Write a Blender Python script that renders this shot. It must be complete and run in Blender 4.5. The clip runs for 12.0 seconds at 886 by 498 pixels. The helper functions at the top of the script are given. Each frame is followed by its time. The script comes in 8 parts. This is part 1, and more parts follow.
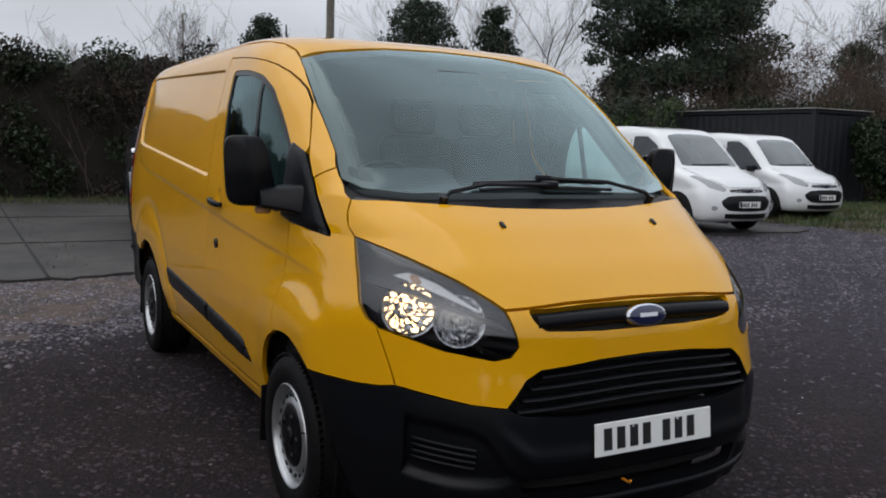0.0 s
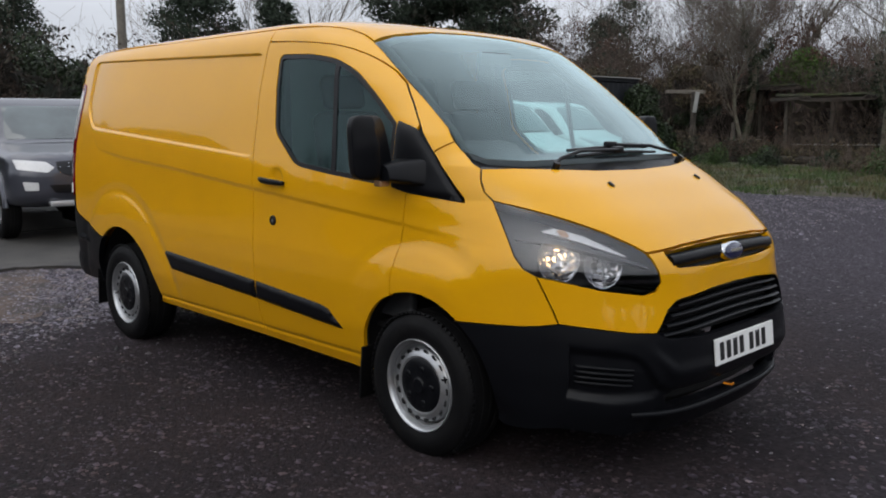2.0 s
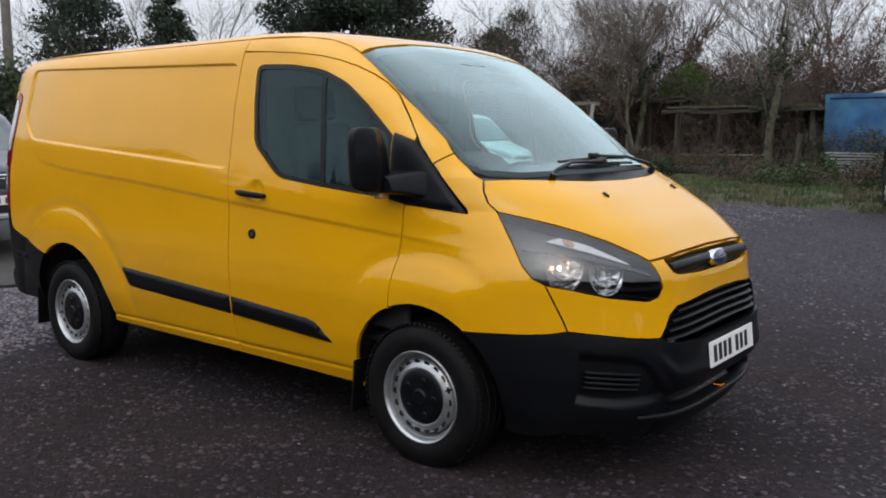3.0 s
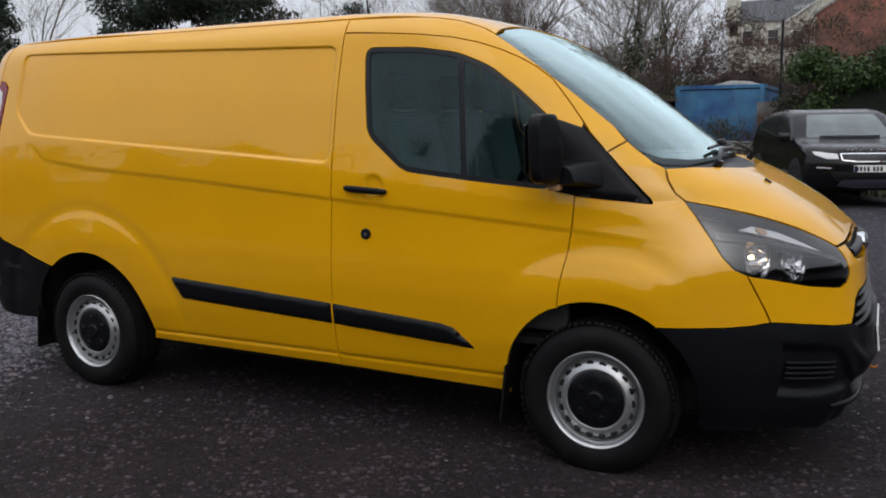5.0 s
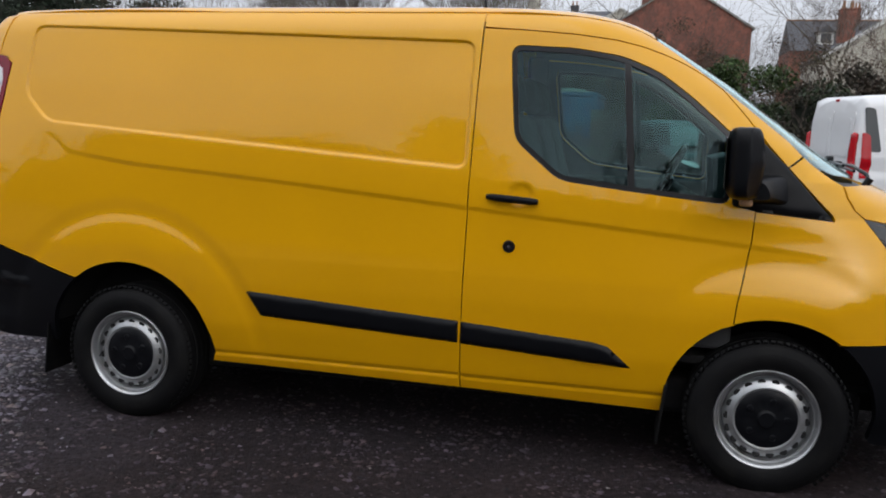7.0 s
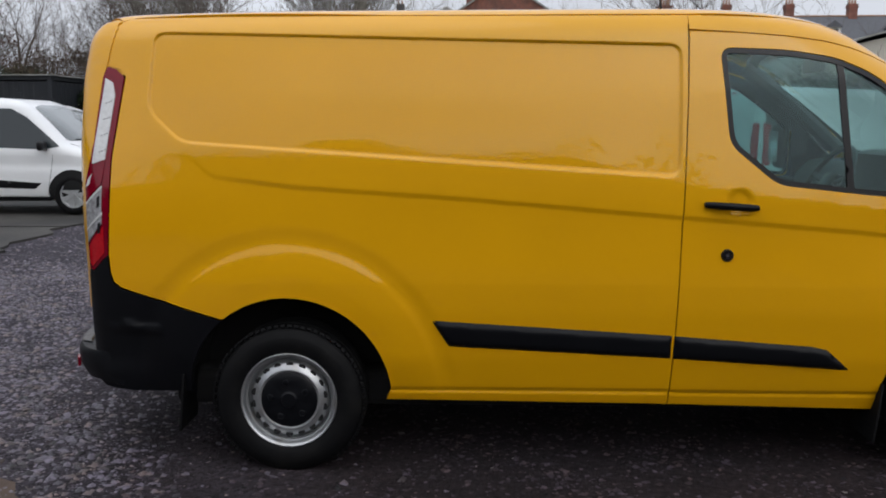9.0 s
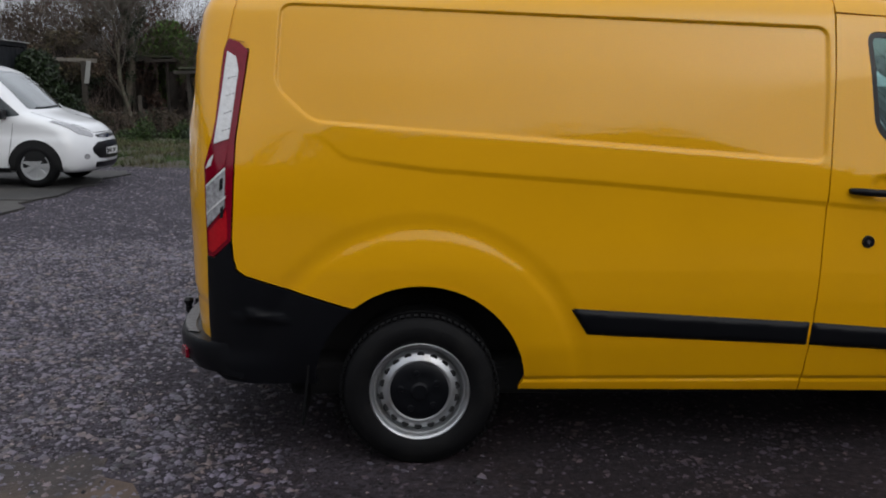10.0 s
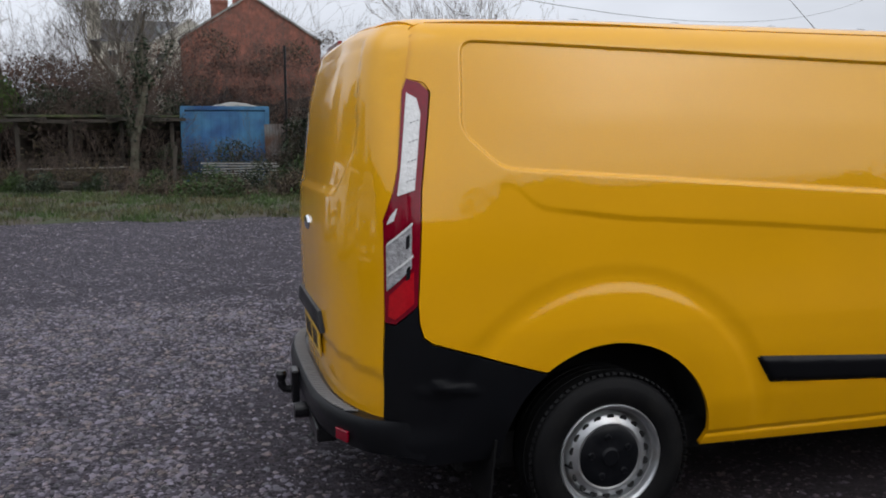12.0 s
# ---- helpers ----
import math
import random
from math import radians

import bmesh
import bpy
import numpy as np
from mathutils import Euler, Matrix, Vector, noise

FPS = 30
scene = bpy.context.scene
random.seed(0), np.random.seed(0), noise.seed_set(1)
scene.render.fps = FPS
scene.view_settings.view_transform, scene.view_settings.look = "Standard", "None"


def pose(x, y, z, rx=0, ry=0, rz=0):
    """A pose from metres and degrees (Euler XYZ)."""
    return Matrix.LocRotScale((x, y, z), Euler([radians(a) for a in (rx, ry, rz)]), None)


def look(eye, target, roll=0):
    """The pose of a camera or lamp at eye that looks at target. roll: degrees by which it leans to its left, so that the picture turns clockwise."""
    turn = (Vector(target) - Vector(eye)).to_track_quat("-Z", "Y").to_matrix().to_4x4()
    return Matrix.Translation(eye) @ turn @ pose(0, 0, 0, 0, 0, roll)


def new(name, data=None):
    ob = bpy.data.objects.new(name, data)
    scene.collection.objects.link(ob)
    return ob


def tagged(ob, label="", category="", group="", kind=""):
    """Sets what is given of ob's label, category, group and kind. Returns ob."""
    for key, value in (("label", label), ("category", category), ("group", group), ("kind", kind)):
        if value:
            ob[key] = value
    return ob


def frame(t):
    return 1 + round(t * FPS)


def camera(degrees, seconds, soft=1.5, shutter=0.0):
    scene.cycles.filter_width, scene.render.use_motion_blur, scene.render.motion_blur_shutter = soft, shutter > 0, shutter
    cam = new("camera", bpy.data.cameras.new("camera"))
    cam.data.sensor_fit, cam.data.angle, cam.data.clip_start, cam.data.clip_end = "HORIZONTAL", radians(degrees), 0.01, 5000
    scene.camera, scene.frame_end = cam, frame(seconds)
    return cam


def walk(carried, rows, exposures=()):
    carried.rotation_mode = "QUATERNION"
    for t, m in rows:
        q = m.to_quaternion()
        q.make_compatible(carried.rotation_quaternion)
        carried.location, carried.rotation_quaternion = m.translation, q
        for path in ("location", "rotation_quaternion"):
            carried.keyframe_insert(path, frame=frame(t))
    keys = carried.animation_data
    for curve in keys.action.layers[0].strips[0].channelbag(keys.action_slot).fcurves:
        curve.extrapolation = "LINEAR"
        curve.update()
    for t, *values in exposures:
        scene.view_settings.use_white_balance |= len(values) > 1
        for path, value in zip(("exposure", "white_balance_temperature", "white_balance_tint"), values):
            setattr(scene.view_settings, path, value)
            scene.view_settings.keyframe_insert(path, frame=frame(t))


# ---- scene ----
cam = camera(54.0, 12.0, soft=1.9)
PATH = [
    (0, (3.218, -2.055, 1.471), (1.479, -1.096, 1.232), 1.7),
    (0.5, (3.034, -2.515, 1.485), (1.435, -1.371, 1.12), 1.6),
    (1, (2.812, -2.84, 1.466), (1.307, -1.544, 1.231), -0.4),
    (1.5, (2.682, -3.219, 1.479), (1.315, -1.782, 1.218), -1.3),
    (2, (2.737, -3.476, 1.46), (1.322, -2.093, 1.168), -0.2),
    (2.5, (2.68, -3.643, 1.454), (1.401, -2.13, 1.179), 2.0),
    (3, (2.392, -3.807, 1.467), (1.162, -2.253, 1.198), -0.1),
    (3.2, (2.268, -3.847, 1.441), (1.067, -2.261, 1.229), 0.7),
    (4.8, (1.148, -4.288, 1.437), (0.288, -2.496, 1.213), 1.4),
    (5, (1.025, -4.353, 1.449), (0.129, -2.588, 1.164), -0.7),
    (5.5, (0.614, -4.457, 1.446), (-0.125, -2.614, 1.211), 0.9),
    (6, (0.322, -4.546, 1.469), (-0.536, -2.758, 1.212), 0.5),
    (6.5, (-0.14, -4.619, 1.442), (-0.706, -2.718, 1.189), -1.0),
    (6.7, (-0.275, -4.611, 1.47), (-0.797, -2.703, 1.177), 0.4),
    (8.3, (-1.647, -4.58, 1.462), (-1.807, -2.597, 1.255), 0.6),
    (8.5, (-1.729, -4.533, 1.442), (-1.853, -2.547, 1.234), 0.3),
    (9, (-2.142, -4.556, 1.495), (-2.211, -2.578, 1.208), -0.1),
    (9.5, (-2.563, -4.421, 1.497), (-2.627, -2.44, 1.231), -1.1),
    (10, (-3.025, -4.408, 1.531), (-2.923, -2.442, 1.179), 0.7),
    (10.5, (-3.444, -4.341, 1.516), (-3.265, -2.375, 1.193), 0.6),
    (10.8, (-3.72, -4.239, 1.458), (-3.379, -2.283, 1.214), -2.0),
    (11, (-3.825, -4.157, 1.488), (-3.483, -2.2, 1.258), 0.0),
    (11.5, (-4.21, -3.987, 1.514), (-3.702, -2.073, 1.228), -0.6),
    (12, (-4.395, -3.883, 1.525), (-3.875, -1.968, 1.273), -0.2),
]
walk(cam, [(t, look(eye, target, roll)) for t, eye, target, roll in PATH],
     exposures=[(0.0, -0.30), (0.5, -0.36), (1.0, -0.26), (2.0, -0.06), (2.5, 0.16), (3.2, 0.10), (4.8, -0.08), (5.5, -0.05), (6.5, 0.0), (8.3, -0.1), (9.0, -0.12), (10.0, -0.24), (11.0, -0.04), (11.5, -0.06), (12.0, 0.02)])

# ---- light: an overcast winter afternoon ----
world = bpy.data.worlds.new("overcast_sky")
scene.world = world
world.use_nodes = True
wn, wl = world.node_tree.nodes, world.node_tree.links
wn.clear()
w_out = wn.new("ShaderNodeOutputWorld")
w_bg = wn.new("ShaderNodeBackground")
w_sky = wn.new("ShaderNodeTexSky")
w_sky.sky_type, w_sky.sun_disc = "NISHITA", False
w_sky.sun_elevation, w_sky.sun_rotation = radians(34), radians(150)
w_sky.dust_density, w_sky.air_density, w_sky.ozone_density = 6.0, 1.0, 1.0
w_sat = wn.new("ShaderNodeHueSaturation")
w_sat.inputs["Saturation"].default_value = 0.22
w_mix = wn.new("ShaderNodeMixRGB")
w_mix.inputs[0].default_value = 0.72
w_mix.inputs[2].default_value = (8.2, 8.65, 9.6, 1)
w_co = wn.new("ShaderNodeTexCoord")
w_map = wn.new("ShaderNodeMapping")
w_map.inputs["Scale"].default_value = (1.0, 1.0, 3.2)
w_noise = wn.new("ShaderNodeTexNoise")
w_noise.inputs["Scale"].default_value, w_noise.inputs["Detail"].default_value = 2.1, 6.0
w_ramp = wn.new("ShaderNodeMapRange")
w_ramp.inputs[1].default_value, w_ramp.inputs[2].default_value = 0.3, 0.7
w_ramp.inputs[3].default_value, w_ramp.inputs[4].default_value = 0.78, 1.12
w_mul = wn.new("ShaderNodeMixRGB")
w_mul.blend_type = "MULTIPLY"
w_mul.inputs[0].default_value = 1.0
wl.new(w_sky.outputs[0], w_sat.inputs["Color"])
wl.new(w_sat.outputs[0], w_mix.inputs[1])
wl.new(w_co.outputs["Generated"], w_map.inputs[0])
wl.new(w_map.outputs[0], w_noise.inputs["Vector"])
wl.new(w_noise.outputs[0], w_ramp.inputs[0])
wl.new(w_mix.outputs[0], w_mul.inputs[1])
wl.new(w_ramp.outputs[0], w_mul.inputs[2])
# an overcast sky is brighter overhead than at the horizon
w_sep = wn.new("ShaderNodeSeparateXYZ")
w_up = wn.new("ShaderNodeMapRange")
w_up.inputs[1].default_value, w_up.inputs[2].default_value = 0.0, 1.0
w_up.inputs[3].default_value, w_up.inputs[4].default_value = 1.12, 2.1
w_zen = wn.new("ShaderNodeMixRGB")
w_zen.blend_type = "MULTIPLY"
w_zen.inputs[0].default_value = 1.0
wl.new(w_co.outputs["Generated"], w_sep.inputs[0])
wl.new(w_sep.outputs[2], w_up.inputs[0])
wl.new(w_mul.outputs[0], w_zen.inputs[1])
wl.new(w_up.outputs[0], w_zen.inputs[2])
wl.new(w_zen.outputs[0], w_bg.inputs[0])
wl.new(w_bg.outputs[0], w_out.inputs[0])
w_bg.inputs[1].default_value = 0.094

sun = new("sun", bpy.data.lights.new("sun", "SUN"))
sun.data.energy, sun.data.angle, sun.data.color = 0.5, radians(50), (1.0, 0.96, 0.9)
sun.matrix_world = look((-3, -2.2, 8), (0, 0, 0))

# ---- materials ----
def material(name, color, rough=0.5, metal=0.0, coat=0.0, vary=0.0, scale=8.0, bump=0.0, bump_scale=60.0, color2=None,
             mix_scale=2.0, mix_low=0.4, mix_high=0.6, piece=0.0, spec=0.5, coat_rough=0.03, island=False, rough_vary=0.0):
    """A procedural surface: two colours in patches, fine grain, relief, and a shift from piece to piece."""
    m = bpy.data.materials.new(name)
    m.use_nodes = True
    n, l = m.node_tree.nodes, m.node_tree.links
    b = n["Principled BSDF"]
    b.inputs["Roughness"].default_value, b.inputs["Metallic"].default_value = rough, metal
    b.inputs["Coat Weight"].default_value, b.inputs["Coat Roughness"].default_value = coat, coat_rough
    b.inputs["Specular IOR Level"].default_value = spec
    co = n.new("ShaderNodeTexCoord")
    last = None

    def noise_node(s, detail=5.0):
        t = n.new("ShaderNodeTexNoise")
        t.inputs["Scale"].default_value, t.inputs["Detail"].default_value = s, detail
        l.new(co.outputs["Object"], t.inputs["Vector"])
        return t.outputs[0]

    rgb = n.new("ShaderNodeRGB")
    rgb.outputs[0].default_value = (*color, 1)
    last = rgb.outputs[0]
    if color2:
        r = n.new("ShaderNodeMapRange")
        r.inputs[1].default_value, r.inputs[2].default_value = mix_low, mix_high
        l.new(noise_node(mix_scale), r.inputs[0])
        x = n.new("ShaderNodeMixRGB")
        x.inputs[2].default_value = (*color2, 1)
        l.new(r.outputs[0], x.inputs[0])
        l.new(last, x.inputs[1])
        last = x.outputs[0]
    value = None
    if vary:
        r = n.new("ShaderNodeMapRange")
        r.inputs[1].default_value, r.inputs[2].default_value = 0.25, 0.75
        r.inputs[3].default_value, r.inputs[4].default_value = 1 - vary, 1 + vary
        l.new(noise_node(scale, 8.0), r.inputs[0])
        value = r.outputs[0]
    if piece:
        if island:
            info = n.new("ShaderNodeNewGeometry").outputs["Random Per Island"]
        else:
            info = n.new("ShaderNodeObjectInfo").outputs["Random"]
        r = n.new("ShaderNodeMapRange")
        r.inputs[3].default_value, r.inputs[4].default_value = 1 - piece, 1 + piece
        l.new(info, r.inputs[0])
        if value:
            k = n.new("ShaderNodeMath")
            k.operation = "MULTIPLY"
            l.new(value, k.inputs[0])
            l.new(r.outputs[0], k.inputs[1])
            value = k.outputs[0]
        else:
            value = r.outputs[0]
    if value:
        h = n.new("ShaderNodeHueSaturation")
        l.new(value, h.inputs["Value"])
        l.new(last, h.inputs["Color"])
        last = h.outputs[0]
    l.new(last, b.inputs["Base Color"])
    if rough_vary:
        r = n.new("ShaderNodeMapRange")
        r.inputs[1].default_value, r.inputs[2].default_value = 0.3, 0.7
        r.inputs[3].default_value, r.inputs[4].default_value = max(rough - rough_vary, 0.02), min(rough + rough_vary, 1)
        l.new(noise_node(scale * 0.6), r.inputs[0])
        l.new(r.outputs[0], b.inputs["Roughness"])
    if bump:
        k = n.new("ShaderNodeBump")
        k.inputs["Strength"].default_value, k.inputs["Distance"].default_value = bump, 0.01
        l.new(noise_node(bump_scale, 6.0), k.inputs["Height"])
        l.new(k.outputs[0], b.inputs["Normal"])
    return m


def glass(name, tint, rough=0.0, clear=0.85, shine=1.8, gloss=(1, 1, 1)):
    """Thin pane: clear, tinted, with a mirror-like gloss."""
    m = bpy.data.materials.new(name)
    m.use_nodes = True
    n, l = m.node_tree.nodes, m.node_tree.links
    n.clear()
    out, mix, face = n.new("ShaderNodeOutputMaterial"), n.new("ShaderNodeMixShader"), n.new("ShaderNodeLayerWeight")
    tr, gl = n.new("ShaderNodeBsdfTransparent"), n.new("ShaderNodeBsdfGlossy")
    face.inputs[0].default_value = 0.5
    # gloss rises steeply towards grazing sight
    power, fr = n.new("ShaderNodeMath"), n.new("ShaderNodeMapRange")
    power.operation = "POWER"
    power.inputs[1].default_value = 4.2
    fr.inputs[3].default_value, fr.inputs[4].default_value = 0.045, 1.0
    l.new(face.outputs["Facing"], power.inputs[0])
    l.new(power.outputs[0], fr.inputs[0])
    tr.inputs[0].default_value = (*[c * clear for c in tint], 1)
    gl.inputs["Roughness"].default_value = rough
    gl.inputs["Color"].default_value = (*gloss, 1)
    gain = n.new("ShaderNodeMath")
    gain.operation = "MULTIPLY"
    gain.use_clamp = True
    gain.inputs[1].default_value = shine
    l.new(fr.outputs[0], gain.inputs[0])
    l.new(gain.outputs[0], mix.inputs[0])
    l.new(tr.outputs[0], mix.inputs[1])
    l.new(gl.outputs[0], mix.inputs[2])
    l.new(mix.outputs[0], out.inputs[0])
    return m


def glow(name, color, strength):
    m = bpy.data.materials.new(name)
    m.use_nodes = True
    b = m.node_tree.nodes["Principled BSDF"]
    b.inputs["Base Color"].default_value = (*color, 1)
    b.inputs["Emission Color"].default_value = (*color, 1)
    b.inputs["Emission Strength"].default_value = strength
    return m


YELLOW = material("yellow_paint", (0.70, 0.340, 0.0), rough=0.45, coat=0.92, vary=0.03, scale=1.6, color2=(0.67, 0.325, 0.0), mix_scale=0.9, coat_rough=0.02, spec=0.1)
PLASTIC = material("black_textured_plastic", (0.0042, 0.0046, 0.006), rough=0.36, spec=0.17, vary=0.12, scale=5, bump=0.08, bump_scale=420, rough_vary=0.06)
TRIM = material("satin_black_trim", (0.007, 0.007, 0.0085), rough=0.28, spec=0.3, vary=0.1, scale=20)
RUBBER = material("tyre_rubber", (0.0045, 0.0045, 0.005), spec=0.13, rough=0.6, vary=0.25, scale=14, bump=0.2, bump_scale=160, color2=(0.011, 0.0105, 0.010), mix_scale=9, mix_low=0.5, mix_high=0.8)
STEEL = material("silver_steel_rim", (0.45, 0.46, 0.47), rough=0.38, metal=0.85, vary=0.08, scale=20, color2=(0.35, 0.33, 0.31), mix_scale=14, mix_low=0.56, mix_high=0.75)
CHROME = material("chrome", (0.75, 0.76, 0.78), rough=0.08, metal=1.0, vary=0.04)
LAMP_CHROME = material("lamp_reflector", (0.62, 0.62, 0.64), rough=0.10, metal=1.0, vary=0.1, scale=40)
STEP = material("ribbed_step_plastic", (0.13, 0.13, 0.135), rough=0.5, vary=0.2, scale=12)
# near-black for dark parts and for openings whose shade is painted in
DARK = material("dark_parts_and_shade", (0.0045, 0.0045, 0.005), rough=0.9, vary=0.1)
SEAT = material("grey_seat_cloth", (0.06, 0.062, 0.066), rough=0.9, vary=0.2, scale=60, bump=0.3, bump_scale=300)
DASH = material("dark_grey_dashboard", (0.036, 0.038, 0.041), rough=0.6, vary=0.1, scale=30, bump=0.2, bump_scale=350)
LINING = material("light_grey_cab_lining", (0.33, 0.33, 0.32), rough=0.85, vary=0.06, scale=10)
WHITE_PLATE = material("white_number_plate", (0.78, 0.78, 0.76), rough=0.35, vary=0.03, scale=30)
YELLOW_PLATE = material("yellow_number_plate", (0.62, 0.36, 0.01), rough=0.35, vary=0.03, scale=30)
INK = material("black_plate_characters", (0.01, 0.01, 0.01), rough=0.5)
BLUE_BADGE = material("dark_blue_enamel", (0.004, 0.009, 0.05), rough=0.15, coat=1.0)
DEEP_RED = material("dark_red_lamp_rim", (0.17, 0.002, 0.012), rough=0.12, coat=0.25, spec=0.3, vary=0.15, scale=50)
GREY_LENS = material("grey_faceted_lens", (0.30, 0.30, 0.31), rough=0.18, coat=1.0, vary=0.45, scale=55, bump=0.6, bump_scale=120)
RED_LENS = material("red_lamp_lens", (0.40, 0.004, 0.010), rough=0.12, coat=0.4, spec=0.4, vary=0.15, scale=70)
CLEAR_LENS = material("clear_ribbed_lens", (0.62, 0.62, 0.62), rough=0.2, coat=1.0, vary=0.12, scale=60, bump=0.4, bump_scale=90)
AMBER = material("amber_lens", (0.7, 0.25, 0.02), rough=0.25, coat=0.6)
SMOKED = material("smoked_amber_lens", (0.42, 0.24, 0.13), rough=0.2, coat=0.5, vary=0.2, scale=60)
WINDSCREEN = glass("windscreen_glass", (0.84, 0.95, 0.95), clear=0.92, shine=1.6, gloss=(0.80, 0.99, 1.0))
DOOR_GLASS = glass("door_glass", (0.44, 0.70, 0.68), shine=0.85, gloss=(0.74, 0.98, 1.0))
LAMP_GREY = material("grey_lamp_housing", (0.045, 0.045, 0.05), rough=0.35, spec=0.4, vary=0.1, scale=20)
LAMP_GLASS = glass("headlamp_cover", (0.96, 0.97, 0.98))
LIT_BULB = glow("lit_bulb", (1.0, 0.64, 0.30), 12.0)

WHITE_PAINT = material("white_car_paint", (0.74, 0.75, 0.76), rough=0.35, coat=0.8, vary=0.03, scale=3)
GREY_PAINT = material("dark_grey_metallic_paint", (0.055, 0.058, 0.075), rough=0.35, metal=0.4, coat=0.9, vary=0.05, scale=3)
BEIGE_PAINT = material("pale_beige_metallic_paint", (0.46, 0.44, 0.38), rough=0.4, metal=0.2, coat=0.8, vary=0.04, scale=3)
BLACK_PAINT = material("black_car_paint", (0.004, 0.004, 0.005), rough=0.2, coat=0.3, spec=0.2, coat_rough=0.01, vary=0.05, scale=3)
DARK_GLASS = material("dark_car_glass", (0.018, 0.024, 0.027), rough=0.05, coat=0.2, spec=0.6)
# reflected sky is put into the base colour as a paler, patchy tone
PALE_GLASS = material("sky_lit_windscreen", (0.055, 0.072, 0.074), rough=0.04, coat=0.8, spec=0.7, coat_rough=0.0, vary=0.5, scale=2.2)
ALLOY = material("silver_wheel_trim", (0.5, 0.51, 0.52), rough=0.35, metal=0.6, vary=0.06)

# ---- building kit ----
from mathutils.geometry import delaunay_2d_cdt


def mesh_of(name, verts, faces, mat, normals=None, smooth=True):
    me = bpy.data.meshes.new(name)
    me.from_pydata([tuple(map(float, v)) for v in verts], [], [tuple(map(int, f)) for f in faces])
    me.materials.append(mat)
    if smooth:
        me.polygons.foreach_set("use_smooth", [True] * len(me.polygons))
    me.update()
    if normals is not None:
        me.normals_split_custom_set_from_vertices([tuple(map(float, v)) for v in normals])
    return me


def link(name, me, parent=None, label="", m=None):
    ob = new(name, me)
    if parent:
        ob.parent = parent
    if m is not None:
        ob.matrix_basis = m
    if label:
        ob["label"] = label
    return ob


def part(name, bm, mat, parent=None, label="", m=None, smooth=False, crease=35):
    """Link a bmesh as one mesh object under a thing or a part."""
    me = bpy.data.meshes.new(name)
    bmesh.ops.recalc_face_normals(bm, faces=bm.faces[:])
    if smooth:
        for f in bm.faces:
            f.smooth = True
        lim = radians(crease)
        for e in bm.edges:
            e.smooth = len(e.link_faces) == 2 and e.calc_face_angle(4) < lim
    bm.to_mesh(me)
    bm.free()
    me.materials.append(mat)
    return link(name, me, parent, label, m)


def thing(name, label, category, m=None, group="", kind=""):
    ob = new(name)
    ob.empty_display_size = 0.2
    if m is not None:
        ob.matrix_basis = m
    return tagged(ob, label, category, group, kind)


def box(size, at=(0, 0, 0), bevel=0.0, seg=2, turn=None, bm=None):
    """A box of that size centred at a place, bevelled, added to bm."""
    bm = bm or bmesh.new()
    got = bmesh.ops.create_cube(bm, size=1.0)
    vs = got["verts"]
    bmesh.ops.scale(bm, vec=size, verts=vs)
    if bevel:
        es = list({e for v in vs for e in v.link_edges})
        r = bmesh.ops.bevel(bm, geom=es, offset=bevel, segments=seg, affect="EDGES", profile=0.5)
        vs = list({v for f in r["faces"] for v in f.verts} | {v for v in vs if v.is_valid})
    m = Matrix.Translation(at) @ (turn or Matrix())
    bmesh.ops.transform(bm, matrix=m, verts=vs)
    return bm


def lathe(profile, axis="y", seg=48, at=(0, 0, 0), bm=None, closed=False):
    """Turn a profile of (radius, along) round an axis."""
    bm = bm or bmesh.new()
    rings = []
    for r, a in profile:
        ring = []
        for i in range(seg):
            c, s = math.cos(i * math.tau / seg) * r, math.sin(i * math.tau / seg) * r
            p = {"y": (c, a, s), "x": (a, c, s), "z": (c, s, a)}[axis]
            ring.append(bm.verts.new(Vector(p) + Vector(at)))
        rings.append(ring)
    pairs = list(zip(rings, rings[1:])) + ([(rings[-1], rings[0])] if closed else [])
    for a, b in pairs:
        for i in range(seg):
            j = (i + 1) % seg
            bm.faces.new((a[i], a[j], b[j], b[i]))
    if not closed:
        for ring, r in ((rings[0], profile[0][0]), (rings[-1], profile[-1][0])):
            if r < 1e-4:
                bmesh.ops.pointmerge(bm, verts=ring, merge_co=ring[0].co)
    return bm


def tube(points, radius, seg=10, bm=None, taper=1.0, cap=True):
    """A round bar along points."""
    bm = bm or bmesh.new()
    pts = [Vector(p) for p in points]
    rings, up = [], Vector((0.3, 0.2, 1)).normalized()
    for i, p in enumerate(pts):
        d = (pts[min(i + 1, len(pts) - 1)] - pts[max(i - 1, 0)]).normalized()
        a = d.cross(up).normalized() if abs(d.dot(up)) < 0.98 else d.cross(Vector((1, 0, 0))).normalized()
        b = a.cross(d)
        r = radius * (1 + (taper - 1) * i / max(len(pts) - 1, 1))
        rings.append([bm.verts.new(p + (a * math.cos(k * math.tau / seg) + b * math.sin(k * math.tau / seg)) * r) for k in range(seg)])
    for a, b in zip(rings, rings[1:]):
        for k in range(seg):
            j = (k + 1) % seg
            bm.faces.new((a[k], a[j], b[j], b[k]))
    if cap:
        bm.faces.new(rings[0][::-1])
        bm.faces.new(rings[-1])
    return bm


